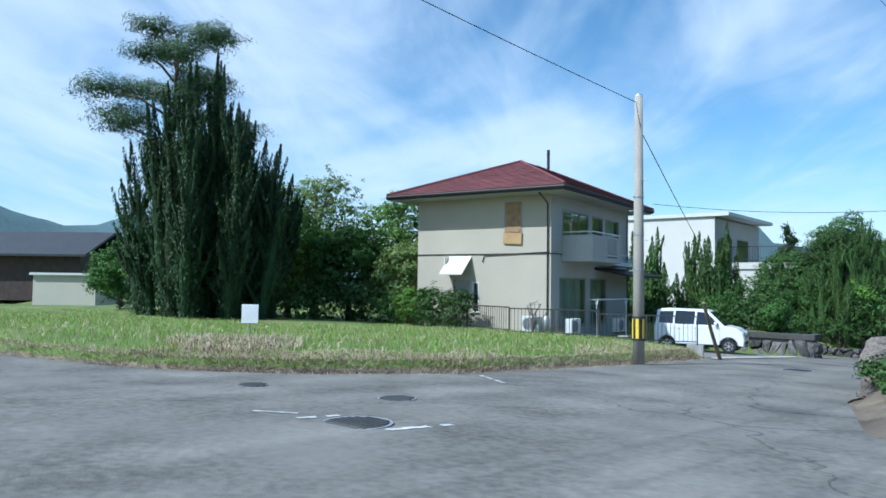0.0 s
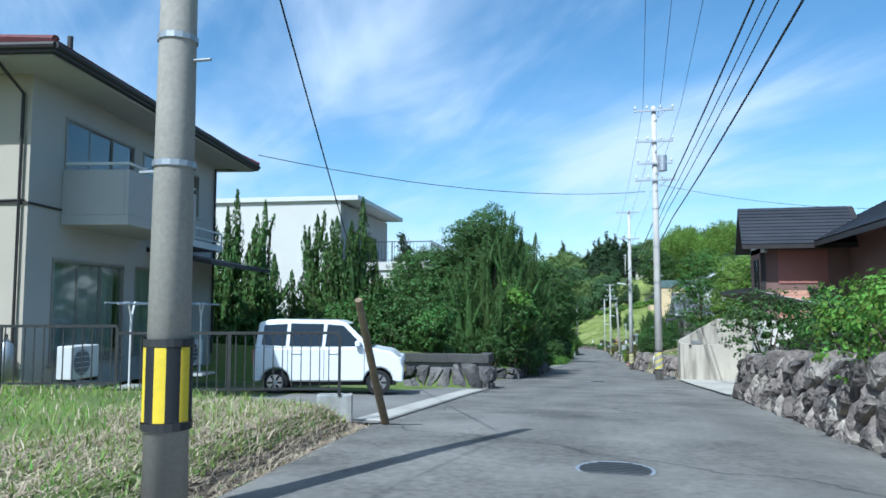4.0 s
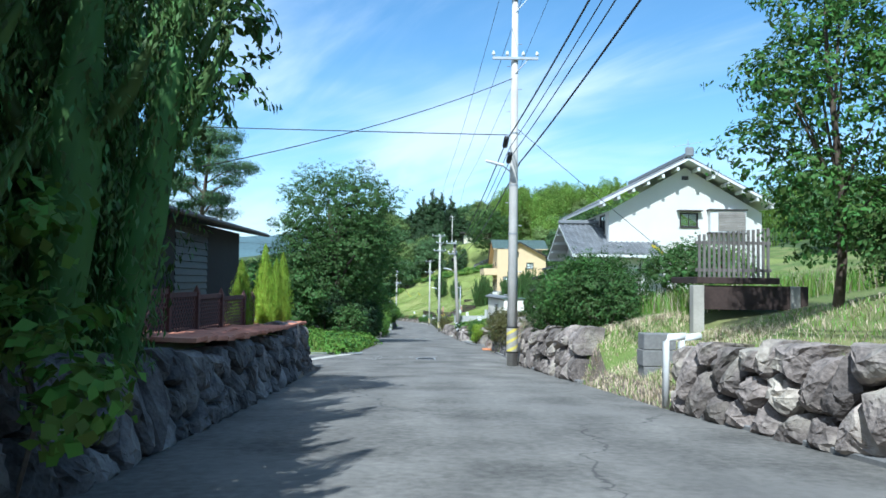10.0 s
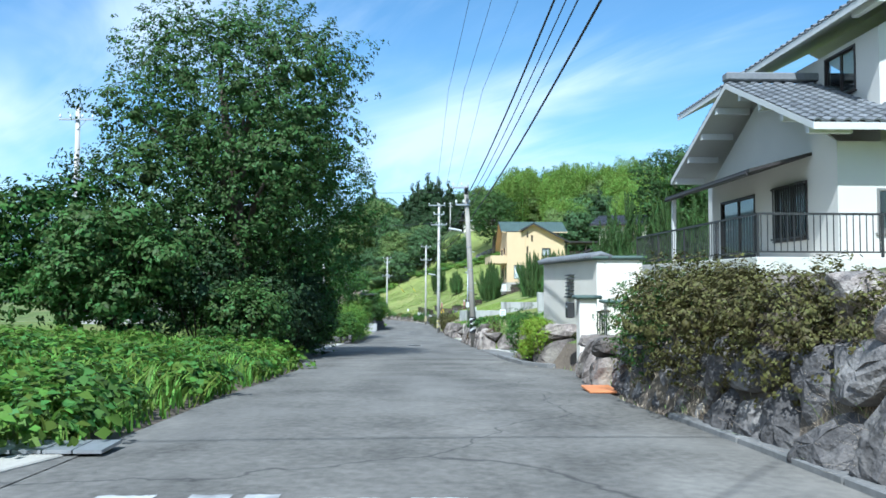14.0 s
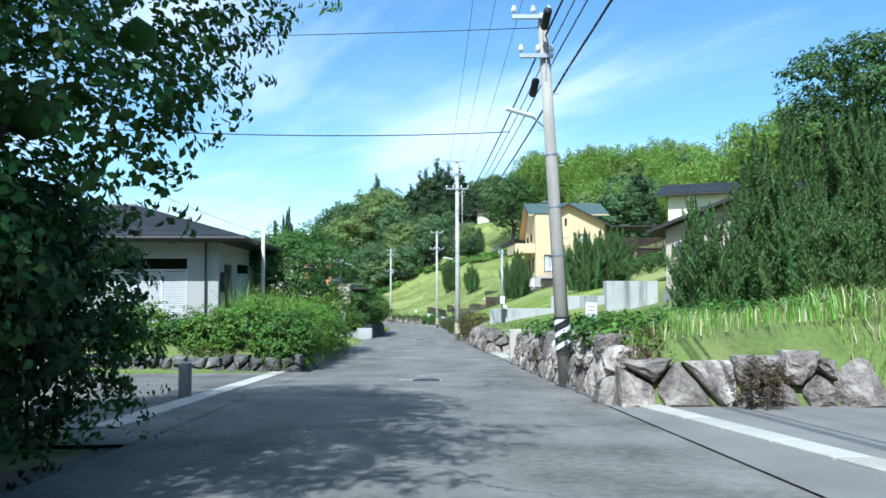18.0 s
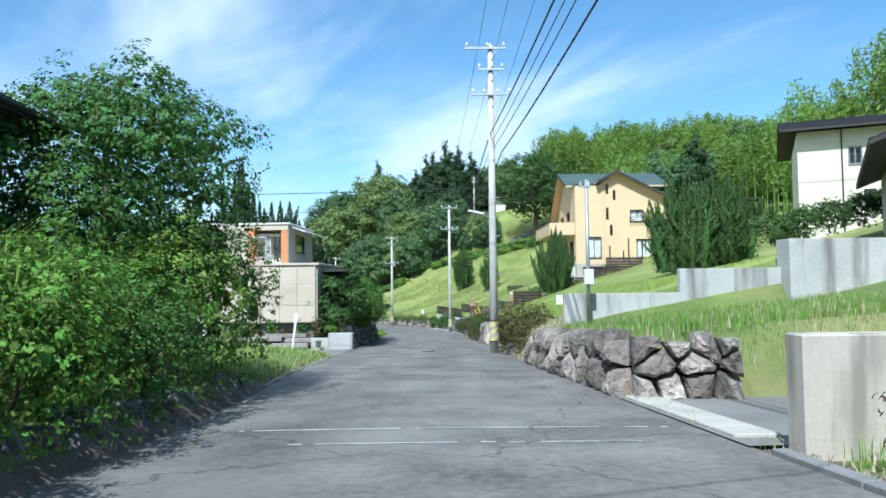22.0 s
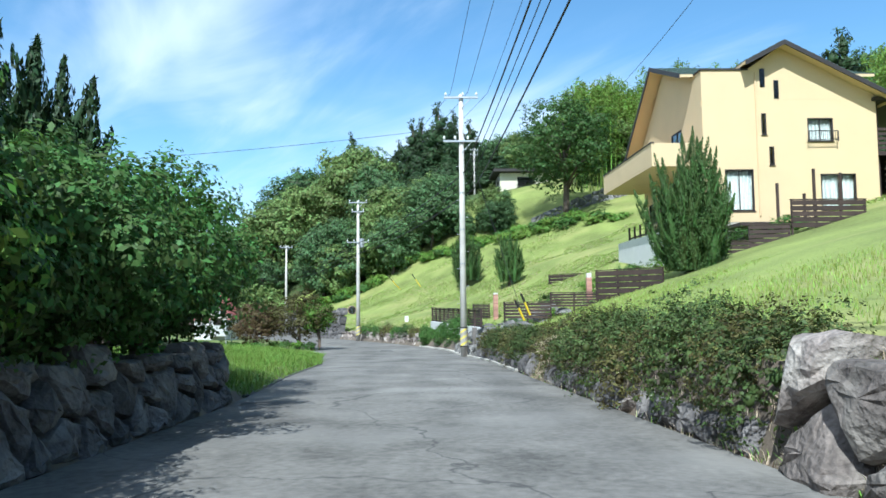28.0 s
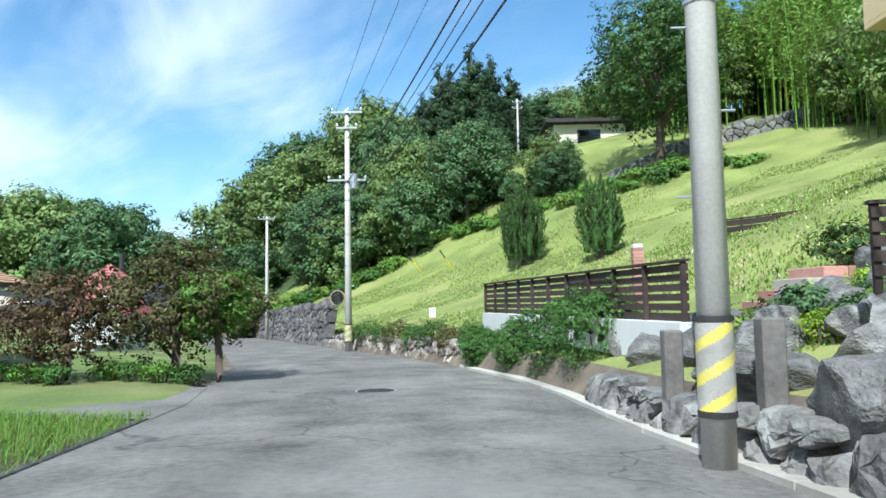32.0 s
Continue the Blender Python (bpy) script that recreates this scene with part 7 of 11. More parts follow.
def cream_house():
    """Tall cream house on the slope: a wing with a gable down the street, and a main roof across it."""
    t = thing("house", (5.4, 180.6, -2.7), 0, "cream two-storey house with a dark gabled roof above terraced gardens", "house")
    W, D, zb = 8.9, 10.0, -0.3
    F0, F1, S0, S1 = (0, 0), (W, 0), (0, D), (0, 0)
    ap, mid, ze = 8.75, 4.0, 5.9
    front = [(1.05, 0.25, 2.5, 2.35), (5.9, 0.25, 7.7, 2.1), (5.35, 3.75, 6.65, 4.95), (3.35, 2.55, 3.6, 3.5), (3.0, 4.1, 3.25, 5.2)]
    wall(t, "wall", F0, F1, zb, ze, front, M["siding_cream"])
    Shape().prism([(0, ze + 0.003), (W, ze + 0.003), (W, ze + 0.35), (mid, ap - 0.15), (2.3, 7.42), (0, 7.42)], 0.0, 0.14).part("gable", M["siding_cream"], t)
    for u, v in ((3.0, 6.55), (3.7, 5.95)):
        box_of(t, "slit_window", u, -0.025, v, u + 0.25, 0.0, v + 0.95, "glass_dark")
    for h in front[:3]:
        window(t, F0, F1, *h, "sash_dark", 2, True)
    for h in front[3:]:
        window(t, F0, F1, *h, "sash_dark", 1)
    railing(t, (5.25, -0.28), (6.75, -0.28), 3.7, 0.55, 0.1)
    wall(t, "wall", (W, 0), (W, D), zb, ze, [], M["siding_cream"])
    wall(t, "wall", (W, D), (0, D), zb, 5.2, [], M["siding_cream"])
    side = [(1.0, 0.5, 2.4, 1.7), (3.2, 0.5, 4.4, 1.9), (7.0, 0.2, 8.8, 2.0), (1.6, 3.3, 3.4, 4.9), (5.4, 4.2, 7.0, 5.1)]
    wall(t, "wall", S0, S1, zb, 5.6, side, M["siding_cream"])
    Shape().add([(0, 0.145, 5.604), (0, D, 5.604), (0, 5.8, 9.0), (0, 1.2, 7.42), (0, 0.145, 7.42), (0.14, 0.145, 5.604), (0.14, D, 5.604), (0.14, 5.8, 9.0), (0.14, 1.2, 7.42), (0.14, 0.145, 7.42)],
                [(0, 1, 2, 3, 4), (9, 8, 7, 6, 5), (0, 4, 9, 5), (4, 3, 8, 9), (3, 2, 7, 8), (2, 1, 6, 7), (1, 0, 5, 6)]).part("side_gable", M["siding_cream"], t)
    for h in side:
        window(t, S0, S1, *h, "sash_dark", 2)
    # balcony band over the street side
    x0, z0, z1 = -2.5, 2.6, 3.8
    Shape().box(x0, 0.4, z0, 0, D + 0.4, z0 + 0.15).part("balcony_floor", M["siding_cream"], t, bevel=0.01)
    Shape().box(x0, 0.4, z0 + 0.15, x0 + 0.1, D + 0.4, z1).part("parapet", M["siding_cream"], t, bevel=0.01)
    Shape().box(x0 + 0.1, 0.4, z0 + 0.15, 0, 0.5, z1).part("parapet", M["siding_cream"], t, bevel=0.01)
    Shape().box(x0 + 0.1, D + 0.3, z0 + 0.15, 0, D + 0.4, z1).part("parapet", M["siding_cream"], t, bevel=0.01)
    box_of(t, "parapet_cap", x0 - 0.04, 0.36, z1, x0 + 0.14, D + 0.44, z1 + 0.05, "trim_dark")
    # wing roof, its gable towards the street's start
    for xa, za in ((2.0, ap - 1.05), (W + 0.75, ap - 2.9)):
        pts = [(xa, -0.75, za), (xa, 5.5, za), (mid, 5.5, ap), (mid, -0.75, ap)]
        slab_roof(t, pts, 0.14, M["siding_cream"], "wing_roof")
        q = [(xa, 5.5, za + 0.01), (xa, -0.75, za + 0.01), (mid, -0.75, ap + 0.01), (mid, 5.5, ap + 0.01)]
        courses(*(q if xa < mid else (q[1], q[0], q[3], q[2])), 0.4, M["roof_green"], t)
    for xa, za in ((2.0, ap - 1.05), (W + 0.75, ap - 2.9)):
        Shape().add([(xa, -0.78, za - 0.24), (xa, -0.78, za), (mid, -0.78, ap), (mid, -0.78, ap - 0.24), (xa, -0.7, za - 0.24), (xa, -0.7, za), (mid, -0.7, ap), (mid, -0.7, ap - 0.24)],
                    [(0, 1, 2, 3), (4, 7, 6, 5), (0, 4, 5, 1), (1, 5, 6, 2), (0, 3, 7, 4)]).part("barge_board", M["trim_dark"], t)
    box_of(t, "parapet_edge", -0.06, -0.06, 7.42, 2.4, 1.3, 7.5, "trim_dark")
    # main roof across the wing
    rz_, ry, xo = 9.4, 5.8, -0.75
    for ya, za in ((0.9, 7.5), (D + 1.6, 5.0)):
        pts = [(xo, ya, za), (W + 0.6, ya, za), (W + 0.6, ry, rz_), (xo, ry, rz_)]
        slab_roof(t, pts, 0.14, M["siding_cream"], "main_roof")
        q = [(xo, ya, za + 0.01), (W + 0.6, ya, za + 0.01), (W + 0.6, ry, rz_ + 0.01), (xo, ry, rz_ + 0.01)]
        courses(*(q if ya < ry else (q[1], q[0], q[3], q[2])), 0.4, M["roof_green"], t)
    for ya, za in ((0.9, 7.5), (D + 1.6, 5.0)):
        Shape().add([(xo - 0.05, ya, za - 0.2), (xo - 0.05, ya, za + 0.06), (xo - 0.05, ry, rz_ + 0.06), (xo - 0.05, ry, rz_ - 0.2), (xo + 0.01, ya, za - 0.2), (xo + 0.01, ya, za + 0.06), (xo + 0.01, ry, rz_ + 0.06), (xo + 0.01, ry, rz_ - 0.2)],
                    [(0, 1, 2, 3), (4, 7, 6, 5), (0, 4, 5, 1), (1, 5, 6, 2), (0, 3, 7, 4), (2, 6, 7, 3)]).part("barge_board", M["trim_dark"], t)
    box_of(t, "plinth", 0.02, 0.02, -2.6, W, D, zb, "concrete_pale")
    Shape().tube([(2.75, -0.05, 7.3), (2.75, -0.05, 0)], 0.04, 6).part("downpipe", M["siding_cream"], t)
    Shape().tube([(-0.05, 4.9, 2.5), (-0.05, 4.9, -0.2)], 0.035, 6).part("downpipe", M["trim_dark"], t)
    for i, x in enumerate((2.9, 4.2, 4.7, 6.0)):
        box_of(t, "post", x, -1.5, -1.2, x + 0.11, -1.39, (1.4, 0.9, 2.1, 1.9)[i], "wood_dark")
    box_of(t, "deck", 0.6, -2.6, -0.75, 6.2, -0.1, -0.6, "wood_dark")
    sl = Shape()
    for i in range(9):
        x, y = -1.0 - 0.03 * i, 1.0 + i * 1.05
        box_of(t, "screen_post", x, y, -2.0, x + 0.1, y + 0.1, 0.35 + 0.25 * (i == 2), "wood_dark")
    box_of(t, "screen_rail", -1.1, 1.0, -0.35, -1.04, 10.0, -0.25, "wood_dark")
    box_of(t, "terrace_wall", -1.6, 0.6, -2.6, 0, D + 0.6, -0.55, "trim_white")
    return t


cream_house()


def pale_house():
    t = thing("house", (12.4, 150.5, -2.2), -24, "pale green-grey two-storey house with a brown low-pitched roof", "house")
    W, D, H = 11, 9, 5.6
    wall(t, "wall", (0, 0), (W, 0), -0.5, H, [(3.2, 1.2, 3.8, 2.2), (2.5, 3.6, 3.2, 4.6), (5.5, 0.4, 8.5, 2.2)], M["siding_pale"])
    window(t, (0, 0), (W, 0), 3.2, 1.2, 3.8, 2.2, "sash_dark", 1)
    window(t, (0, 0), (W, 0), 2.5, 3.6, 3.2, 4.6, "sash", 2)
    window(t, (0, 0), (W, 0), 5.5, 0.4, 8.5, 2.2, "sash_dark", 2)
    wall(t, "wall", (W, 0), (W, D), -0.5, H, [], M["siding_pale"])
    wall(t, "wall", (W, D), (0, D), -0.5, H, [], M["siding_pale"])
    wall(t, "wall", (0, D), (0, 0), -0.5, H, [], M["siding_pale"])
    box_of(t, "string_course", -0.02, -0.02, 2.75, W, 0.0, 2.82, "siding_white")
    o = 0.9
    slab_roof(t, [(-o, -o, H + 0.1), (W + o, -o, H + 0.1), (W + o, D / 2, H + 1.5), (-o, D / 2, H + 1.5)], 0.15, M["trim_dark"])
    slab_roof(t, [(-o, D / 2, H + 1.5), (W + o, D / 2, H + 1.5), (W + o, D + o, H + 0.1), (-o, D + o, H + 0.1)], 0.15, M["trim_dark"])
    courses((-o, -o, H + 0.12), (W + o, -o, H + 0.12), (W + o, D / 2, H + 1.52), (-o, D / 2, H + 1.52), 0.3, M["roof_dark"], t)
    Shape().tube([(2.2, -0.06, H), (2.2, -0.06, -0.3)], 0.04, 6).part("downpipe", M["trim_dark"], t)
    return t


pale_house()


def shutter_house():
    t = thing("house", (6.0, 131.2, -4.0), -28, "beige house with a grey steel shutter over its garden window", "house")
    W, D, H = 9, 10, 3.2
    wall(t, "wall", (0, 0), (W, 0), -0.5, H, [(3.2, 0.5, 4.2, 1.8)], M["stucco_beige"])
    window(t, (0, 0), (W, 0), 3.2, 0.5, 4.2, 1.8)
    wall(t, "wall", (W, 0), (W, D), -0.5, H, [], M["stucco_beige"])
    wall(t, "wall", (W, D), (0, D), -0.5, H, [], M["stucco_beige"])
    wall(t, "wall", (0, D), (0, 0), -0.5, H, [], M["stucco_beige"])
    for i in range(26):
        Shape().box(0.6, -0.04, 0.1 + i * 0.08, 2.6, -0.005, 0.1 + i * 0.08 + 0.07).part("shutter_slat", M["shutter"], t)
    box_of(t, "shutter_box", 0.55, -0.16, 2.2, 2.65, 0.0, 2.45, "shutter", 0.02)
    o = 0.9
    slab_roof(t, [(-o, -o, H - 0.1), (W / 2, -o, H + 1.9), (W / 2, D + o, H + 1.9), (-o, D + o, H - 0.1)], 0.15, M["trim_dark"])
    slab_roof(t, [(W / 2, -o, H + 1.9), (W + o, -o, H - 0.1), (W + o, D + o, H - 0.1), (W / 2, D + o, H + 1.9)], 0.15, M["trim_dark"])
    courses((-o, D + o, H - 0.08), (-o, -o, H - 0.08), (W / 2, -o, H + 1.92), (W / 2, D + o, H + 1.92), 0.25, M["roof_dark"], t)
    Shape().prism([(0, H), (W, H), (W / 2, H + 1.75)], 0, 0.14).part("gable", M["stucco_beige"], t)
    return t


shutter_house()


def hill_hut():
    t = thing("house", (2.4, 251.0, 8.7), 0, "small pale house with a flat dark roof high on the hill", "house")
    wall(t, "wall", (0, 0), (8, 0), -1, 3.2, [(2.6, 0.6, 5.2, 2.6)], M["siding_pale"])
    window(t, (0, 0), (8, 0), 2.6, 0.6, 5.2, 2.6, "sash_dark", 2)
    # Pale hut; grey on this side puts shade into the colour.
    wall(t, "wall", (0, 6), (0, 0), -1, 3.2, [(2, 0.8, 4, 2.4)], M["stucco_grey_and_shaded"])
    window(t, (0, 6), (0, 0), 2, 0.8, 4, 2.4, "sash_dark", 2)
    wall(t, "wall", (8, 0), (8, 6), -1, 3.2, [], M["siding_pale"])
    wall(t, "wall", (8, 6), (0, 6), -1, 3.2, [], M["siding_pale"])
    slab_roof(t, [(-1, -1, 3.7), (9, -1, 3.7), (9, 7, 3.7), (-1, 7, 3.7)], 0.4, M["trim_dark"])
    railing(t, (2.4, -0.5), (5.4, -0.5), 0.6, 0.9, 0.25)
    return t


hill_hut()


def far_houses():
    # tile-roofed house beyond the lane, left of the bend
    t = thing("house", (-29.2, 187.4, -9.3), 12, "brown timber house with orange clay roof tiles", "house")
    wall(t, "wall", (-8, 1.3), (2.6, 1.3), -0.5, 2.6, [(1, 0.3, 4, 2.2), (6, 0.3, 10, 2.2)], M["wood_dark"])
    wall(t, "wall", (2.6, 1.3), (2.6, 10), -0.5, 2.6, [(2, 0.5, 4, 2.0), (5, 0.5, 7, 2.0)], M["wood_dark"])
    wall(t, "wall", (2.6, 10), (-8, 10), -0.5, 2.6, [], M["wood_dark"])
    wall(t, "wall", (-8, 10), (-8, 1.3), -0.5, 2.6, [], M["wood_dark"])
    for x, y in ((5.0, -1.0), (2.0, -1.0), (-1.0, -1.0), (-4.5, -1.0), (5.0, 3.5), (5.0, 7.5)):
        box_of(t, "porch_post", x, y, -0.4, x + 0.13, y + 0.13, 2.36, "wood_dark", 0.006)
    slab_roof(t, [(-9.5, -1.5, 2.5), (5.6, -1.5, 2.5), (2.5, 1.5, 4.0), (-9.5, 1.5, 4.0)], 0.15, M["trim_dark"])
    courses((-9.5, -1.5, 2.53), (5.6, -1.5, 2.53), (2.5, 1.5, 4.03), (-9.5, 1.5, 4.03), 0.3, M["roof_orange"], t, piece=0.3)
    slab_roof(t, [(5.6, -1.5, 2.5), (5.6, 11, 2.5), (2.5, 8, 4.0), (2.5, 1.5, 4.0)], 0.15, M["trim_dark"])
    courses((5.6, -1.5, 2.53), (5.6, 11, 2.53), (2.5, 8, 4.03), (2.5, 1.5, 4.03), 0.3, M["roof_orange"], t, piece=0.3)
    wall(t, "upper_wall", (-7, 1.6), (2.2, 1.6), 3.0, 4.6, [(6.6, 3.5, 8.0, 4.3)], M["stucco_white"])
    window(t, (-7, 1.6), (2.2, 1.6), 6.6, 3.5, 8.0, 4.3, "sash_dark")
    wall(t, "upper_wall", (2.2, 1.6), (2.2, 8), 3.0, 4.5, [(2.2, 3.6, 4.2, 4.4)], M["stucco_white"], top=lambda u: 4.5 + 1.6 * (1 - abs(u - 3.2) / 3.2))
    slab_roof(t, [(-8, 0.7, 4.4), (3.2, 0.7, 4.4), (3.2, 4.8, 6.25), (-8, 4.8, 6.25)], 0.18, M["trim_dark"])
    courses((-8, 0.7, 4.43), (3.2, 0.7, 4.43), (3.2, 4.8, 6.28), (-8, 4.8, 6.28), 0.3, M["roof_orange"], t, piece=0.3)
    slab_roof(t, [(3.2, 8.9, 4.4), (-8, 8.9, 4.4), (-8, 4.8, 6.25), (3.2, 4.8, 6.25)], 0.18, M["trim_dark"])
    sail = thing("shade_sail", (-21.8, 186.9, -9.5), 0, "cream canvas shade sail on thin posts", "shade sail")
    Shape().add([(-1.9, -0.6, 2.6), (1.9, -0.5, 1.78), (1.4, 2.6, 1.95), (-1.4, 2.4, 2.5), (0, 0.8, 1.9)], [(0, 1, 4), (1, 2, 4), (2, 3, 4), (3, 0, 4)]).part("canvas", M["siding_panel"], sail)
    for p in ((1.9, -0.5, 1.85), (1.4, 2.6, 2.0), (-1.9, -0.6, 2.65)):
        Shape().tube([(p[0], p[1], -0.3), p], 0.03, 6).part("post", M["steel"], sail)
    # small faceted house with a pink roof
    t = thing("house", (-25.7, 205.0, -10.0), 20, "small faceted house with a faded pink roof", "house")
    ring = [(1.75 * math.cos(i * math.pi / 3), 1.75 * math.sin(i * math.pi / 3)) for i in range(6)]
    Shape().slab(ring, -0.2, 1.9).part("wall", M["trim_white"], t)
    big = [(x * 1.12, y * 1.12, 1.9) for x, y in ring]
    up = [(x * 0.55, y * 0.55, 3.7) for x, y in ring]
    s = Shape().add(big + up + [(0, 0, 4.4)], [(i, (i + 1) % 6, 6 + (i + 1) % 6, 6 + i) for i in range(6)] + [(6 + i, 6 + (i + 1) % 6, 12) for i in range(6)] + [tuple(range(6))[::-1]])
    s.part("roof", M["roof_pink"], t)
    d = Shape().prism([(-0.6, 0.6), (0.6, 0.6), (0.6, 2.0), (0, 2.9), (-0.6, 2.0)], -1.95, -0.7)
    d.part("dormer", M["trim_white"], t)
    box_of(t, "dormer_window", -0.3, -1.99, 1.5, 0.3, -1.95, 2.0, "sash_dark")
    Shape().tube([(0.5, 0.3, 3.0), (0.5, 0.3, 4.9)], 0.12, 8).part("chimney", M["dark_metal"], t)
    # long dark roof behind it
    t = thing("barn", (-48, 232, -11), 8, "long low building with a dark metal roof", "barn")
    Shape().prism([(-14, 0), (14, 0), (14, 3.6), (-14, 3.6)], 0, 9).part("wall", M["wood_dark"], t)
    slab_roof(t, [(-15, -1, 3.5), (15, -1, 3.5), (15, 5, 5.4), (-15, 5, 5.4)], 0.15, M["roof_dark"])
    slab_roof(t, [(-15, 5, 5.4), (15, 5, 5.4), (15, 10, 3.5), (-15, 10, 3.5)], 0.15, M["roof_dark"])
    # far left at the junction: dark-roofed house and a white shed
    t = thing("house", (-72, 25, -0.5), 40, "dark weatherboarded house far beyond the plot", "house")
    Shape().box(-5, -4, 0, 5, 4, 4.2).part("wall", M["wood_dark"], t)
    slab_roof(t, [(-6, -5, 4.0), (6, -5, 4.0), (6, 0, 6.2), (-6, 0, 6.2)], 0.2, M["roof_dark"])
    slab_roof(t, [(-6, 0, 6.2), (6, 0, 6.2), (6, 5, 4.0), (-6, 5, 4.0)], 0.2, M["roof_dark"])
    Shape().prism([(-4.9, 4.2), (4.9, 4.2), (4.9, 4.3), (-4.9, 4.3)], -0.1, 0.1).part("beam", M["wood_dark"], t)
    t = thing("shed", (-50, 19.0, -0.3), 42, "low white garden shed", "shed")
    Shape().box(-2, -1.5, 0, 2, 1.5, 1.9).part("wall", M["siding_white"], t)
    Shape().box(-2.15, -1.7, 1.9, 2.15, 1.7, 2.05).part("roof", M["trim_white"], t)


far_houses()

# ---- stone walls ----
def rocks(seed, n=7, flat=0.55):
    """A few rough boulders to share among the walls."""
    out = []
    r = np.random.default_rng(seed)
    v0, f0 = ICO3
    for i in range(n):
        v = v0.copy()
        for _ in range(13):
            d = r.normal(size=3)
            d /= np.linalg.norm(d)
            cut = r.uniform(0.42, 0.8)
            over = np.maximum(0, v @ d - cut)
            v -= over[:, None] * d * 0.96
        for q in range(len(v)):
            p = Vector(v[q].tolist())
            v[q] *= 1 + 0.1 * noise.noise(p * 2.2 + Vector((i * 7, 0, 0))) + 0.07 * noise.noise(p * 5.5 + Vector((0, i * 5, 0)))
        v /= np.abs(v).max(axis=0)
        out.append(v)
    return out


ICO3 = ico(3)
ROCKS = rocks(3, 9)
ROCK_MESH = {}


def rock_mesh(i, mat):
    if (i, mat) not in ROCK_MESH:
        ROCK_MESH[i, mat] = mesh_of("stone", ROCKS[i].tolist(), ICO3[1], M[mat])
    return ROCK_MESH[i, mat]


def cells(length, height, size, r):
    """Splits a wall's face into many-sided stones: a ring of (u, v) corners and the heart of each."""
    rows = max(1, round(height / (size * 0.66)))
    n = max(1, round(length / size))
    seeds = []
    for k in range(rows):
        for i in range(n):
            if r.random() < 0.14 and rows > 1:
                continue
            seeds.append(((i + 0.5 + 0.5 * (k % 2) + r.uniform(-0.36, 0.36)) * length / n, (k + 0.5 + r.uniform(-0.34, 0.34)) * height / rows))
    for a in seeds:
        top = height * r.uniform(0.88, 1.12)
        ring = [(max(0, a[0] - 1.1 * size), 0.0), (min(length, a[0] + 1.1 * size), 0.0), (min(length, a[0] + 1.1 * size), top), (max(0, a[0] - 1.1 * size), top)]
        for b in seeds:
            if b is a or abs(b[0] - a[0]) > 2.4 * size:
                continue
            nx, ny = b[0] - a[0], b[1] - a[1]
            c = nx * (a[0] + b[0]) / 2 + ny * (a[1] + b[1]) / 2
            out = []
            for p, q in zip(ring, ring[1:] + ring[:1]):
                dp, dq = nx * p[0] + ny * p[1] - c, nx * q[0] + ny * q[1] - c
                if dp <= 0:
                    out.append(p)
                if dp * dq < 0:
                    t = dp / (dp - dq)
                    out.append((p[0] + t * (q[0] - p[0]), p[1] + t * (q[1] - p[1])))
            ring = out
            if len(ring) < 3:
                break
        if len(ring) >= 3:
            yield ring


def stone(ring, place, r, mat, parent, org, jut=0.12, joint=0.022):
    """One rough stone of a wall: a bulging, chipped face with a deep body behind it."""
    k = len(ring)
    cu, cv = sum(p[0] for p in ring) / k, sum(p[1] for p in ring) / k
    rim = []
    for i in range(k):
        p, q = ring[i], ring[(i + 1) % k]
        if math.hypot(p[0] - q[0], p[1] - q[1]) > 0.03:
            rim.append((p, 0.93))
        if math.hypot(p[0] - q[0], p[1] - q[1]) > 0.14:
            rim.append((((p[0] * 2 + q[0]) / 3, (p[1] * 2 + q[1]) / 3), r.uniform(0.95, 1.02)))
            rim.append((((p[0] + q[0] * 2) / 3, (p[1] + q[1] * 2) / 3), r.uniform(0.95, 1.02)))
    k = len(rim)
    if k < 3:
        return
    tu, tv, out = r.uniform(-0.22, 0.22), r.uniform(-0.3, 0.12), r.uniform(-0.02, 0.05)
    v = []
    for scale, depth, wob in ((0.85, -0.42, 0.0), (1.0, -0.07, 0.012), (0.92, 0.3 * jut, 0.018), (0.7, jut * 0.75, 0.03), (0.38, jut * 0.95, 0.03)):
        for (pu, pv), s in rim:
            du, dv = pu - cu, pv - cv
            ln = max(0.05, math.hypot(du, dv))
            f = s * scale * max(0.3, 1 - joint / ln)
            u, w = cu + du * f + r.uniform(-wob, wob), cv + dv * f + r.uniform(-wob, wob)
            d = depth if depth < 0 and scale < 1 else depth + out + (tu * du + tv * dv) * f + r.uniform(-wob, wob) * 0.8
            v.append(Vector(place(u, w, d)) - org)
    v.append(Vector(place(cu, cv, jut + out + r.uniform(-0.02, 0.03))) - org)
    f = []
    for j in range(4):
        for i in range(k):
            q = (i + 1) % k
            f.append((j * k + i, j * k + q, (j + 1) * k + q, (j + 1) * k + i))
    f += [(4 * k + i, 4 * k + (i + 1) % k, 5 * k) for i in range(k)]
    Shape().add(v, f).part("stone", M[mat], parent)


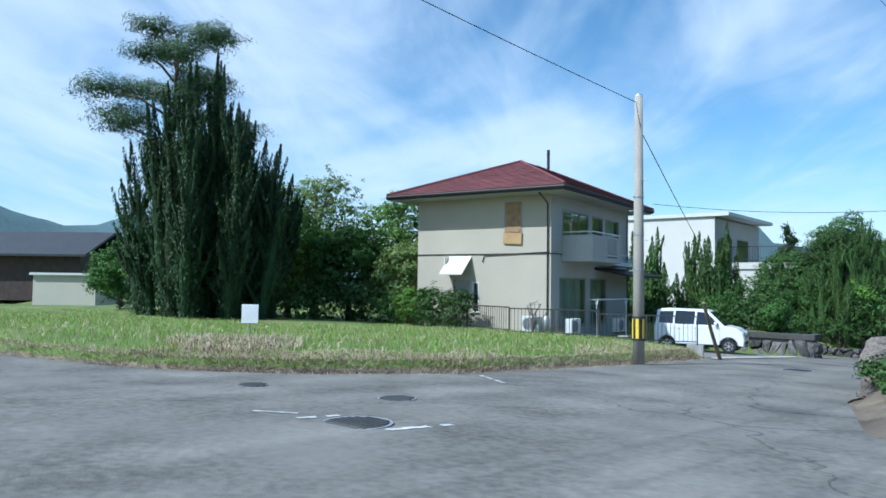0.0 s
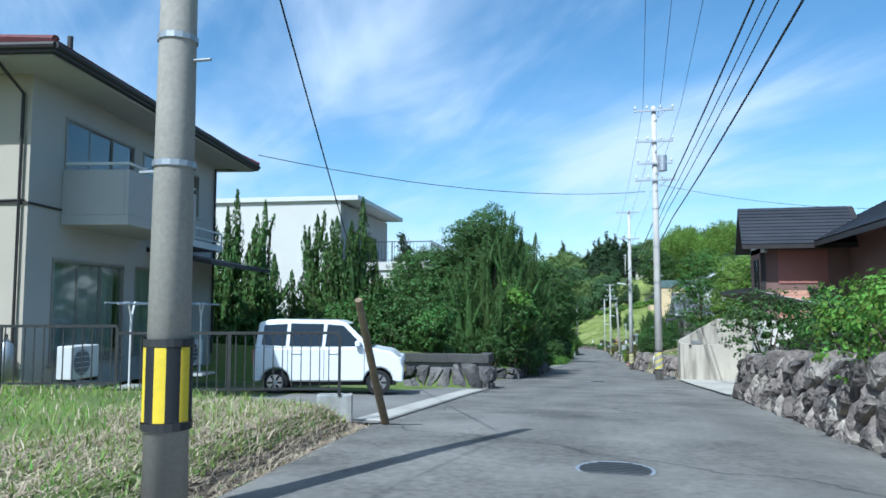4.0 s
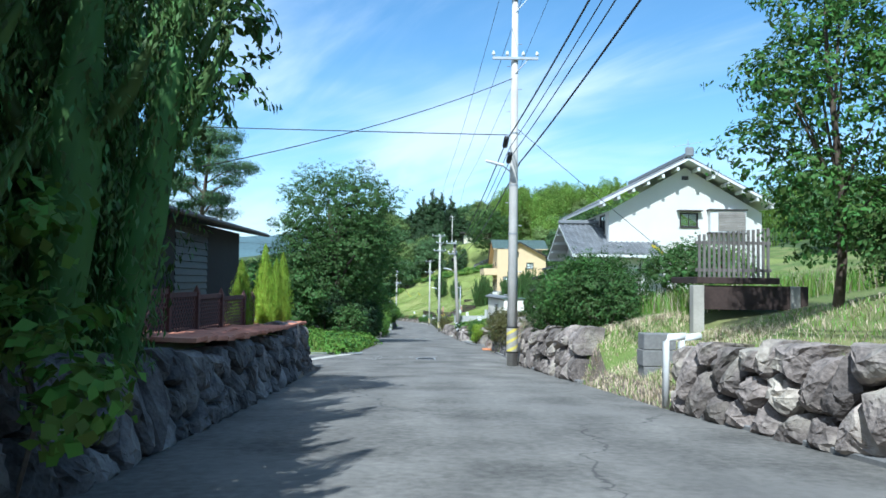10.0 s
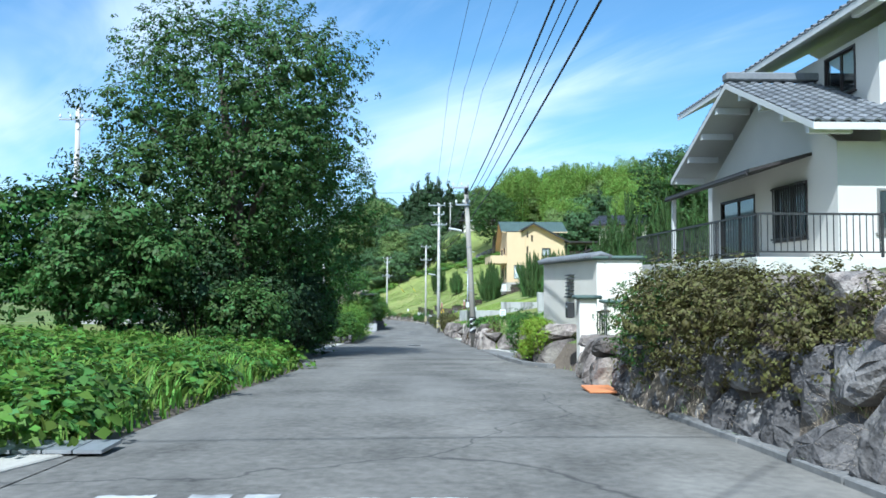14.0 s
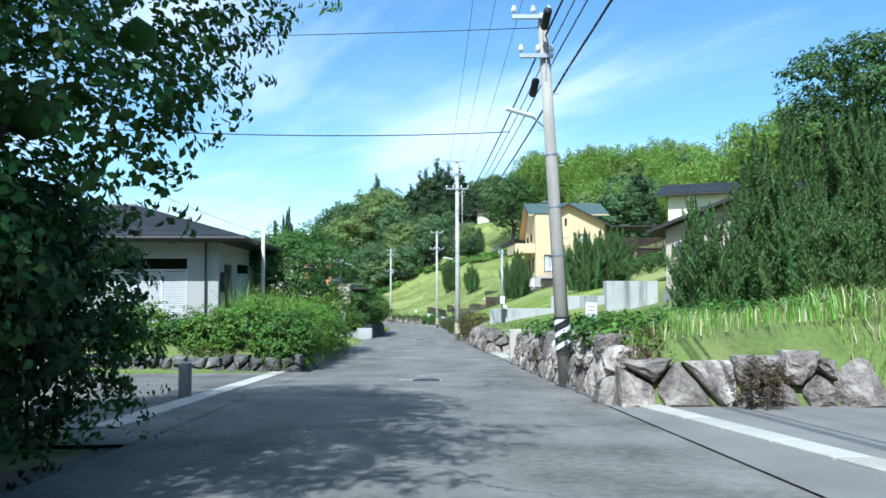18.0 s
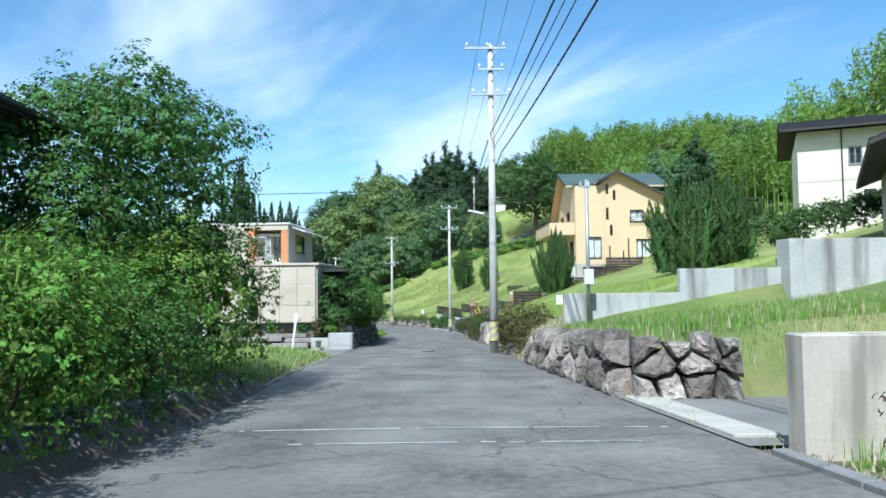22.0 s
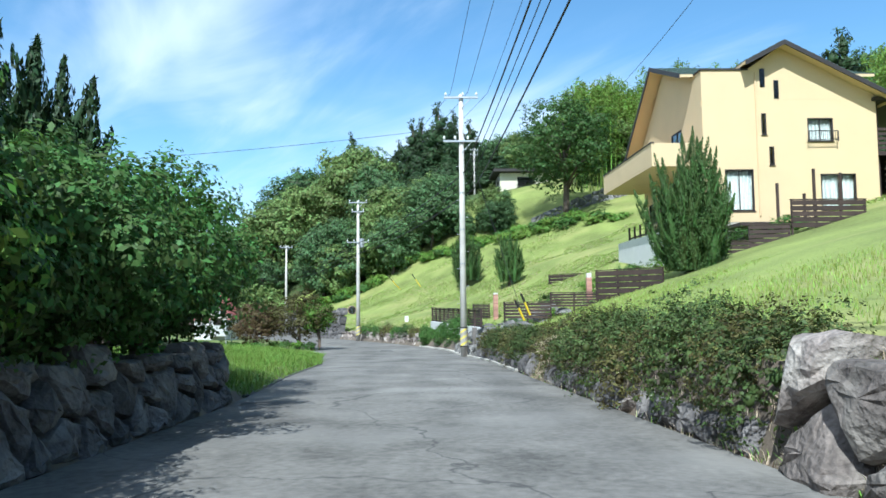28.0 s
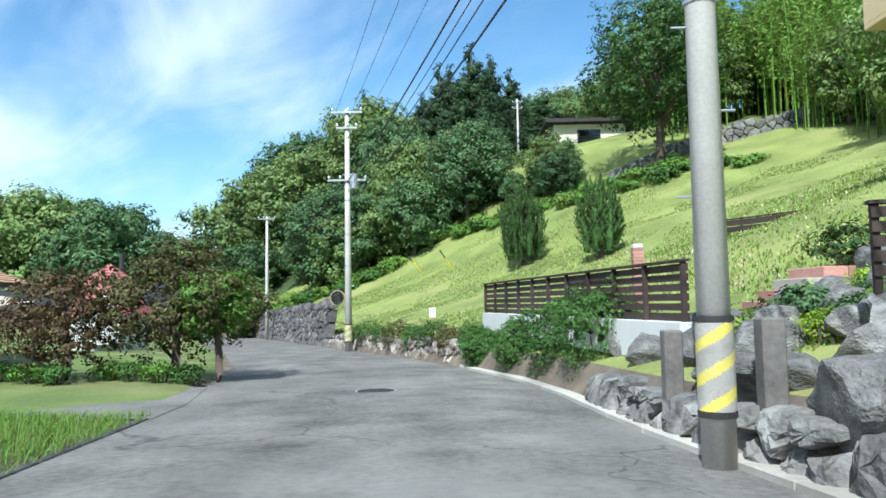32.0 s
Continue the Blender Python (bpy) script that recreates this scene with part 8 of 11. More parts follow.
def stone_wall(name, line, y0, y1, height, seed, label, mat="stone", size=0.62, side=1, jut=0.12, base=None):
    """Rough field stones fitted together against a bank. side: +1 stands on the street's right, -1 on its left."""
    r = random.Random(seed)
    t = thing(name, (line((y0 + y1) / 2), (y0 + y1) / 2, road_z((y0 + y1) / 2)), 0, label, "stone wall", "", "structure")
    place = lambda u, v, d: (line(y0 + u) + side * (0.06 + 0.16 * v - d), y0 + u, road_z(y0 + u) - 0.06 + v)
    for ring in cells(y1 - y0, height + 0.06, size, r):
        stone(ring, place, r, mat, t, Vector(t.location), jut)
    return t


def boulder(x, y, z, sx, sy, sz, seed, mat="stone", label="large rough grey boulder", rz=0.0):
    r = random.Random(seed)
    o = new("boulder", rock_mesh(r.randrange(len(ROCKS)), mat))
    o.matrix_world = pose(x, y, z + sz * 0.75, r.uniform(-12, 12), r.uniform(-12, 12), rz + r.uniform(0, 360)) @ Matrix.Diagonal((sx, sy, sz, 1))
    return tagged(o, label, "rock")


stone_wall("stone_wall", edge_r, 13.2, 31.4, 1.05, 1, "rough grey stone wall under garden shrubs", "stone_light", size=0.54)
stone_wall("stone_wall", edge_r, 50.4, 57.6, 1.05, 2, "rough grey stone wall under a grassy bank", "stone_light", size=0.56, jut=0.17)
stone_wall("stone_wall", edge_r, 63.2, 71.0, 1.2, 3, "rough stone wall with shrubs above", "stone_light", size=0.55, jut=0.18)
stone_wall("stone_wall", lambda y: edge_r(y) + 0.12, 71.6, 74.3, 0.8, 27, "large pale stones half hidden by straw", "stone_light", size=0.9, jut=0.2)
# Next two walls: dark stone colour paints the shade under the azaleas.
stone_wall("stone_wall", lambda y: edge_r(y) + 0.1, 74.3, 77.4, 0.95, 4, "rough stones half buried in a dry grassy bank", "stone_dark_and_shaded", size=0.62)
stone_wall("stone_wall", lambda y: edge_r(y) + 0.2, 77.4, 81.2, 0.85, 24, "hollow stone wall under an overhanging shrub, shade in its colour", "stone_dark_and_shaded", 0.5)
stone_wall("stone_wall", edge_r, 81.2, 84.9, 0.95, 5, "wall of large grey boulders beside a gate", "stone_light", size=0.85, jut=0.2)
stone_wall("stone_wall", lambda y: edge_r(y) + 0.28, 86.9, 90.3, 1.15, 6, "wall of tall grey upright boulders under a garden wall", "stone_light", size=0.95, jut=0.2)
stone_wall("stone_wall", edge_r, 101.2, 113.6, 1.05, 7, "rough pale stone wall under tall grass", size=0.62)
stone_wall("stone_wall", edge_r, 122.0, 131.0, 1.05, 8, "rough grey stone wall under a grass plot", "stone_light", size=0.7, jut=0.17)
stone_wall("stone_wall", edge_r, 136.0, 137.6, 0.45, 9, "low stone wall half hidden by shrubs", size=0.43)
stone_wall("stone_wall", edge_r, 147.0, 150.9, 1.1, 19, "single course of large pale boulders below a lawn", size=1.08)
stone_wall("stone_wall", lambda y: edge_r(y) + 0.1, 163.0, 174.6, 0.5, 10, "dark rough stones under clipped shrubs", "stone_dark_and_shaded", size=0.6, jut=0.16)
stone_wall("stone_wall", lambda y: edge_r(y) + 0.12, 151.4, 161.6, 0.34, 28, "low dark stones under clipped azaleas", "stone_dark_and_shaded", 0.5)
stone_wall("stone_wall", lambda y: edge_r(y) + 0.1, 174.6, 181.6, 0.5, 17, "low grey stones below a rock garden", "stone_grey", 0.5)
stone_wall("stone_wall", lambda y: edge_r(y) + 0.25, 193, 212, 0.75, 11, "low stone wall at the foot of a lawn", size=0.43)
def shed_line(y):
    """The foot of the wall before the black shed, which draws back from the road towards the lane."""
    return edge_l(y) - 0.022 * max(0.0, y - 58)


for y0_, y1_, h_, seed_ in ((50.0, 58.0, 0.9, 12), (58.0, 63.0, 1.04, 62), (63.0, 67.75, 1.2, 63)):
    stone_wall("stone_wall", shed_line, y0_, y1_, h_, seed_, "low dark stone wall in front of a black shed", "stone_dark_and_shaded", 0.55, -1)
stone_wall("stone_wall", lambda y: edge_l(y) - 0.2, 42.6, 50.0, 0.5, 13, "low stones at the foot of a tall hedge", "stone_dark_and_shaded", 0.5, -1)
# Tree shade on this wall is painted with the dark stone colour.
stone_wall("stone_wall", lambda y: edge_l(y) - 0.1, 144.5, 157.4, 1.0, 14, "dark shaded stone wall under trees", "stone_dark_and_shaded", 0.6, -1)
stone_wall("stone_wall", lambda y: edge_l(y) - 0.35, 110.6, 123.5, 0.4, 15, "low stones at the foot of an overgrown hedge", "stone_dark_and_shaded", 0.5, -1)
stone_wall("stone_wall", edge_r, 212, 240, 2.6, 16, "tall black stone retaining wall at the bend", "stone_dark_and_shaded", 0.6)


def corner_wall():
    """Stone wall with a concrete cap at the side street's corner."""
    t = thing("stone_wall", (-9.15, 32.6, -1.55), 0, "grey stone garden wall with a concrete cap at a corner", "stone wall", "", "structure")
    r = random.Random(5)
    Shape().box(-5.0, 0.12, -0.2, -0.12, 0.9, 0.75).part("core", M["concrete_dark"], t)
    # Stones and cap coloured dark to hold the shade at this corner.
    for ring in cells(5.1, 0.8, 0.5, r):
        stone(ring, lambda u, v, d: (-9.15 - 5.05 + u, 32.6 - d, -1.65 + v), r, "stone_dark_and_shaded", t, Vector(t.location), 0.1)
    for ring in cells(0.9, 0.8, 0.45, r):
        stone(ring, lambda u, v, d: (-9.15 + d, 32.6 + u, -1.65 + v), r, "stone_dark_and_shaded", t, Vector(t.location), 0.1)
    Shape().box(-5.0, 0.0, 0.75, 0.02, 0.3, 1.0).part("cap", M["kerb_dark"], t, bevel=0.015)
    Shape().box(-0.28, 0.3, 0.75, 0.02, 0.9, 1.0).part("cap", M["kerb_dark"], t, bevel=0.015)
    return t


corner_wall()


def concrete_terrace():
    """Stepped pale concrete retaining walls across the empty plot."""
    t = thing("retaining_wall", (-4.05, 132.0, -6.4), 0, "stained grey concrete retaining wall stepping up a plot", "retaining wall", "", "structure")
    Shape().box(0, 0, -0.5, 3.55, 0.25, 1.07).part("low_wall", M["concrete"], t, bevel=0.012)
    Shape().box(3.55, 0, -0.5, 6.9, 0.25, 1.8).part("middle_wall", M["concrete"], t, bevel=0.012)
    Shape().box(6.9, -0.6, -0.5, 9.6, -0.35, 2.65).part("high_wall", M["concrete"], t, bevel=0.012)
    Shape().slab([(9.5, -1.85), (17.0, -5.85), (17.1, -5.6), (9.6, -1.6)], -0.5, 2.2).part("front_wall", M["concrete_dark"], t, bevel=0.012)
    Shape().box(6.65, -0.6, -0.5, 6.9, 0.25, 2.65).part("end_wall", M["concrete"], t, bevel=0.012)
    return t


concrete_terrace()
gw = thing("gate_wall", (-4.55, 116.3, -6.7), 0, "short thick concrete wall at a drive's mouth", "wall", "", "structure")
Shape().box(0, 0, -0.2, 2.6, 0.35, 1.15).part("wall", M["concrete_drip"], gw, bevel=0.015)

def cross_wall(x0, y0, x1, y1, height, size, seed, label, mat="stone", base=None):
    """A stone wall that runs from one point to another, its face on the right-hand side of the way."""
    r = random.Random(seed)
    d = Vector((x1 - x0, y1 - y0))
    L = d.length
    d.normalize()
    t = thing("stone_wall", (x0, y0, road_z(y0)), 0, label, "stone wall", "", "structure")
    for ring in cells(L, height, size, r):
        stone(ring, lambda u, v, k: (x0 + d.x * u + d.y * (k - 0.14 * v), y0 + d.y * u - d.x * (k - 0.14 * v), (road_z(y0) if base is None else base) - 0.06 + v), r, mat, t, Vector(t.location), 0.12)


cross_wall(-4.55, 100.55, -1.2, 100.5, 0.85, 0.62, 50, "pale rough stone wall along a drive")
boulder(-0.9, 101.0, road_z(100.5) - 0.35, 0.8, 0.55, 0.65, 71, "stone", "broad flat-faced reddish boulder beside a drive")
boulder(-0.5, 101.2, road_z(100.5) - 0.4, 0.6, 0.5, 0.5, 72, "stone", "weathered boulder under tall grass")
for i, (x, y, rx, h) in enumerate(((-2.55, 100.2, 0.5, 0.75), (-4.0, 101.0, 0.45, 1.3), (-4.55, 108.5, 0.3, 0.7))):
    bush("dry_shrub", (x, y, road_z(y)), rx, 0.45, h, 970 + i, 1500, 0.06, 0.02, "leaf_red", "withered brown shrub against a stone wall")
cross_wall(-4.75, 121.4, -3.0, 121.35, 1.1, 0.5, 51, "rough grey stone wall returning along a drive")
cross_wall(-10.35, 67.7, -14.0, 68.3, 1.15, 0.5, 57, "dark stone wall turning into a lane", "stone_dark_and_shaded")
cross_wall(-16.0, 41.95, -9.6, 41.95, 0.55, 0.42, 54, "low dark stones under an overgrown hedge", "stone_dark_and_shaded")
cross_wall(0.35, 42.8, 3.3, 39.4, 1.95, 0.8, 52, "rough grey stone bank beside a carport", "stone_light")
cross_wall(-4.25, 90.3, -3.2, 90.35, 0.95, 0.5, 53, "end of a boulder wall at a drive")
# ---- trees and shrubs, near ones first ----
juniper("juniper", (-25.6, 14.6, -0.2), spike_heap(1, 34, 2.7, 2.6, 11.8, 0.52, 0.0, 2.0, 15, lambda x, y: float(np.interp(x * 0.737 + y * 0.676, (-3.3, -2, -0.4, 0.6, 1.6, 3.3), (0.62, 0.78, 1.02, 0.8, 0.8, 0.6)))), 460, 0.2, 0.07, "leaf_dark", "tall dark many-pointed juniper on a grass plot")
pine("pine_tree", (-27.6, 13.9, -0.3), 11.9, 3, "old pine with flat pads behind a juniper", 0.2, 17, 2.9)
for i, (x, y, h, r) in enumerate(((-30, 23, 7.5, 3.0), (-26.5, 25.5, 6.6, 2.7), (-23.6, 27, 6.8, 2.6), (-33, 21, 6.0, 2.6), (-37, 19, 3.8, 2.2), (-41, 18, 3.6, 2.2), (-21.5, 24.5, 5.0, 1.7), (-28.6, 20.4, 5.0, 2.4), (-25.4, 21.4, 4.6, 2.2), (-22.8, 22.6, 3.6, 1.6), (-24.2, 29.5, 7.6, 2.6))):
    broadleaf("tree", (x, y, land(x, y)), h, r, 20 + i, 7600, 0.17, 0.1, ("leaf_wood", "leaf_light", "leaf_green")[i % 3], "leafy green broadleaf tree at the back of a plot", 0.08, 15)
for i, (x, y, rx) in enumerate(((-30.5, 19.6, 1.5), (-28.0, 18.9, 1.4), (-25.6, 19.6, 1.3), (-23.6, 20.6, 1.2), (-22.0, 21.4, 1.1), (-33.5, 18.4, 1.5))):
    bush("garden_shrub", (x, y, land(x, y) - 0.1), rx, 1.2, 1.5 + 0.3 * (i % 2), 980 + i, 2600, 0.14, 0.075, ("leaf_green", "leaf_mid")[i % 2], "dense green shrub at the foot of trees")
for i, (x, y) in enumerate(((-20.8, 20.8), (-19.6, 20.7), (-18.5, 20.9))):
    bush("garden_shrub", (x, y, land(x, y)), 0.85, 0.7, 1.55, 40 + i, 2200, 0.11, 0.06, ("leaf_light", "leaf_mid", "leaf_mid")[i], "rounded green shrub beside the house wall")
q = random.Random(8)
for i in range(6):
    x, y = -19.8 + i * 1.1, 36.0 + q.uniform(-0.8, 1.5)
    juniper("juniper", (x, y, land(x, y)), spike_heap(60 + i, 6, 0.7, 0.7, q.uniform(5.8, 7.2), 0.5, 0.1, 0.35), 300, 0.24, 0.09, "leaf_juniper", "slender pointed juniper in a row", group="junipers in a row")
for i, (x, y, rx, h) in enumerate(((-12.1, 36.7, 1.0, 3.9), (-13.4, 36.2, 1.2, 3.4), (-11.2, 35.3, 0.6, 1.6), (-13.6, 34.0, 1.4, 2.2), (-12.2, 33.8, 1.1, 2.0), (-11.0, 33.4, 0.7, 1.3), (-15.5, 34.4, 1.4, 2.4), (-17.5, 34.6, 1.3, 2.2))):
    bush("garden_shrub", (x, y, land(x, y)), rx, 1.0, h, 70 + i, 2400, 0.13, 0.07, ("leaf_mid", "leaf_green")[i % 2], "dense green garden shrub above a stone wall")
# tall hedge of junipers hung with creepers
for i, (x, y, h, n) in enumerate(((-11.3, 44.8, 6.0, 24), (-11.0, 48.0, 7.6, 26), (-11.2, 52.4, 6.6, 24), (-14.2, 45.4, 4.6, 18), (-14.6, 50, 5.4, 18))):
    juniper("juniper", (x, y, land(x, y) - 0.2), spike_heap(80 + i, n, 1.75, 2.3, h * 1.06, 0.55, 0.0, 0.7, 8), 900, 0.13, 0.045, "leaf_juniper", "tall overgrown dark juniper leaning over the street", group="overgrown juniper hedge")
for i, (x, y, z) in enumerate(((-13.4, 42.5, 0), (-10.6, 42.3, 0), (-9.9, 43.0, 0.6), (-9.6, 44.4, 0.5), (-9.5, 46.2, 0.5), (-12.6, 42.6, 0.6), (-11.2, 42.5, 0.7), (-9.6, 48.5, 0.4))):
    bush("hedge_shrub", (x, y, land(x, y)), 0.75, 0.8, 1.3 + 0.3 * (i % 2), 90 + i, 1500, 0.09, 0.05, "leaf_mid", "low shrub at the foot of the tall hedge")
q = random.Random(21)
for i in range(16):
    x, y, z = q.choice((-13.6, -12.4, -11.2, -9.9)), q.uniform(42.6, 44.0), q.uniform(0.4, 3.2)
    if i > 9:
        x, y, z = q.uniform(-9.8, -9.4), q.uniform(44, 54), q.uniform(0.8, 4.5)
    t = thing("creeper", (x, y, land(x, y)), 0, "bright green creeper climbing over a dark juniper", "creeper", "creepers on the hedge")
    bl = [(q.uniform(-0.5, 0.5), q.uniform(-0.5, 0.5), z + q.uniform(-1.1, 0.6), 0.34, 0.34, 0.4) for _ in range(5)]
    Shape().tube([(0, 0, -0.1), (0.1, 0.1, z * 0.5), (0, 0, z)], 0.02, 5).part("stem", M["bark"], t)
    foliage("leaves", t, bl, 900, 0.11, 0.08, M[("leaf_green", "leaf_light", "leaf_mid")[i % 3]], core=0.25)
for x, y, h, r_, seed in ((-11.9, 46.2, 7.3, 1.9, 102), (-12.2, 49.6, 8.6, 2.3, 103), (-14.6, 46.6, 5.6, 2.0, 104)):
    broadleaf("tree", (x, y, land(x, y) - 0.2), h, r_, seed, 15000, 0.13, 0.08, ("leaf_mid", "leaf_green", "leaf_mid")[seed % 3], "leafy tree grown through an overgrown juniper hedge", 0.12, 26, group="overgrown hedge trees", core=0.3)
broadleaf("tree", (-11.4, 57.0, land(-11.4, 57)), 7.0, 2.4, 101, 5000, 0.2, 0.12, "leaf_mid", "dark leafy tree behind a stone wall", 0.3, 16)
for i, (x, y, h) in enumerate(((-11.05, 67.15, 2.1), (-11.0, 66.05, 1.85), (-10.85, 64.06, 2.05), (-11.1, 65.2, 1.5), (-11.1, 62.9, 1.6))):
    juniper("cypress", (x, y, land(x, y)), [(0, 0, 0.0, h, 0.28, 0, 0), (0.06, 0.05, 0, h * 0.8, 0.22, 0.03, 0.03), (-0.06, -0.03, 0, h * 0.75, 0.22, -0.03, 0)], 7000, 0.06, 0.02, "leaf_yellow", "small golden-green columnar cypress", group="golden cypresses", stem=0.5)
pine("pine_tree", (-20.1, 85.8, land(-20.1, 85.8)), 11.0, 9, "tall red pine with an umbrella crown on a leaning trunk", 1.5, 15, 2.9)
cedar("cedar", (-29, 93, land(-29, 93)), 14.0, 2.8, 5, label="tall dark conifer behind a black shed")
# big tree and thicket beyond the grass plot
broadleaf("tree", (-12.3, 92.0, land(-12.3, 92)), 10.6, 4.5, 110, 62000, 0.14, 0.085, "leaf_mid", "large spreading leafy tree over the street", 0.04, 34, lean=(-1.6, 0), squash=0.95, core=0.4)
broadleaf("tree", (-12.3, 95.5, land(-12.3, 95.5)), 9.0, 3.6, 111, 36000, 0.125, 0.075, "leaf_green", "large leafy tree hung with creepers", 0.03, 26, core=0.4)
for i, (x, y, h, r) in enumerate(((-16.5, 89, 4.4, 2.2), (-19.5, 88.5, 4.8, 2.4), (-22.8, 88, 4.2, 2.4), (-26, 88, 4.6, 2.6), (-29.5, 88, 4.4, 2.6), (-14.6, 87.6, 3.6, 1.8), (-33, 88, 4.6, 2.6), (-24, 93, 6, 2.8))):
    broadleaf("tree", (x, y, land(x, y)), h, r, 120 + i, 6500, 0.17, 0.1, ("leaf_green", "leaf_mid")[i % 2], "dense leafy thicket at the edge of a grass plot", 0.02, 14, group="thicket")
for i, (x, y, rx, h) in enumerate(((-11.6, 88.6, 1.3, 1.9), (-11.5, 90.6, 1.5, 2.4), (-11.6, 92.8, 1.5, 2.6), (-11.6, 95.0, 1.4, 2.4), (-13.2, 97.0, 1.6, 2.6), (-13.0, 89.2, 1.7, 3.0), (-15.2, 97.2, 1.7, 2.6), (-17.4, 97.0, 1.8, 3.0), (-14.6, 94.6, 2.0, 3.4))):
    bush("thicket_shrub", (x, y, land(x, y) - 0.1), rx, rx, h, 900 + i, 3200, 0.14, 0.08, ("leaf_mid", "leaf_dark")[i % 2], "dark shrub in the shade of a large tree", group="thicket")
for i, (x, y, h) in enumerate(((-11.2, 92.4, 2.6), (-11.0, 94.0, 2.9), (-11.1, 95.6, 2.8), (-11.4, 97.0, 2.4))):
    bush("thicket_shrub", (x, y, land(x, y) - 0.2), 1.15, 1.1, h, 915 + i, 7000, 0.1, 0.06, ("leaf_dark", "leaf_mid")[i % 2], "dark shrub in the shade of a large tree", group="thicket")
# overgrown hedge before the bungalow
cross_wall(-20.5, 109.95, -11.0, 109.95, 0.5, 0.42, 55, "low dark stones at the foot of a hedge along a lane", "stone_dark_and_shaded")
for i in range(10):
    x = -11.7 - i * 1.0
    bush("hedge_shrub", (x, 110.75 + 0.3 * (i % 2), road_z(110.7) + 0.1), 1.05, 0.95, 1.5 + 0.2 * ((i * 2) % 3), 930 + i, 4800, 0.09, 0.055, ("leaf_green", "leaf_light", "leaf_light")[i % 3], "overgrown leafy hedge shrub along the lane", group="overgrown hedge")
for i in range(11):
    y = 110.9 + i * 1.25
    x = edge_l(y) - 0.85 - 0.2 * (i % 2)
    bush("hedge_shrub", (x, y, road_z(y)), 1.25, 1.1, 0.1 + 1.45 + 0.4 * ((i * 7) % 3) / 2 + (0.06 * i if i < 7 else 0.32 * (i - 5)), 140 + i, 5200, 0.08, 0.045, ("leaf_light", "leaf_green", "leaf_light", "leaf_bamboo", "leaf_light")[i % 5], "overgrown leafy hedge shrub along the street", group="overgrown hedge")
broadleaf("tree", (-13.5, 122.2, land(-13.5, 122.2)), 5.0, 2.9, 160, 24000, 0.115, 0.065, "leaf_green", "rounded leafy tree at the end of a hedge", 0.05, 18)
for i, (x, y, h, r) in enumerate(((-12.8, 145.3, 3.5, 1.7), (-12.7, 148.0, 3.1, 1.6), (-12.8, 150.2, 2.6, 1.6))):
    broadleaf("small_tree", (x, y, land(x, y)), h, r, 170 + i, 8000, 0.11, 0.065, ("leaf_mid", "leaf_light", "leaf_mid")[i], "small leafy garden tree beside a drive", 0.1, 12)
for i, (x, y, h, r) in enumerate(((-13.0, 150.0, 2.4, 1.7), (-12.9, 152.0, 2.7, 1.8), (-13.0, 154.2, 2.8, 1.9), (-13.3, 156.6, 2.7, 1.8), (-14.8, 152.6, 3.4, 2.0), (-15.0, 156, 3.4, 2.0), (-13.7, 158.3, 3.9, 2.3))):
    broadleaf("tree", (x, y, land(x, y)), h, r, 180 + i, 9500, 0.12, 0.07, ("leaf_light", "leaf_mid", "leaf_green", "leaf_mid")[i % 4], "leafy tree overhanging a dark stone wall", 0.08, 17)
for i, (x, y, h) in enumerate(((-21.1, 158, 11.1), (-22.5, 160, 8.4), (-19.3, 158.5, 9.2), (-18.0, 158, 8.6), (-24, 157, 7.8), (-16.6, 159, 7.2))):
    juniper("juniper", (x, y, land(x, y)), spike_heap(190 + i, 16, 1.5, 1.4, h, 0.65, 0.1, 0.7), 300, 0.28, 0.1, "leaf_dark", "dark pointed conifer behind a white house")
# maple and low planting at the bend
broadleaf("maple", (-16.2, 188.4, land(-16.2, 188.4)), 3.3, 2.3, 200, 5200, 0.13, 0.08, "leaf_brown", "small spreading maple with yellowing top leaves", 0.15, 14)
broadleaf("maple", (-18.5, 187.6, land(-18.5, 187.6)), 2.6, 1.8, 201, 4600, 0.12, 0.075, "leaf_red", "bronze-leaved maple beside the lane", 0.08, 13)
broadleaf("small_tree", (-14.9, 187.7, land(-14.9, 187.7)), 2.7, 1.2, 202, 2400, 0.13, 0.08, "leaf_light", "small yellow-green tree at the bend", 0.35, 9)
for i in range(9):
    x, y = -15.2 - i * 0.75, 186.6 + 0.35 * ((i * 5) % 4)
    bush("low_plant", (x, y, land(x, y)), 0.45, 0.4, 0.4, 210 + i, 420, 0.1, 0.05, ("leaf_green", "leaf_light")[i % 2], "low garden plant at the lane's edge", group="low plants at the bend", blobs=5)

# right-hand side
for i, (x, y, rx, h, m) in enumerate(((-2.3, 14.5, 1.0, 1.3, "leaf_mid"), (-2.4, 17.0, 1.1, 1.2, "leaf_green"), (-2.2, 19.6, 1.1, 1.3, "leaf_mid"), (-2.2, 22.2, 1.2, 1.3, "leaf_light"),
                                      (-2.1, 24.6, 1.2, 1.2, "leaf_green"), (-1.7, 27.0, 1.1, 1.0, "leaf_mid"), (-2.3, 30.4, 1.15, 1.6, "leaf_mid"), (-0.2, 21, 1.3, 1.5, "leaf_green"), (-0.4, 25.5, 1.3, 1.4, "leaf_light"))):
    bush("garden_shrub", (x, y, land(x, y) - 0.1), rx, 1.1, h, 230 + i, 2600, 0.09, 0.05, m, "leafy garden shrub on top of a stone wall")
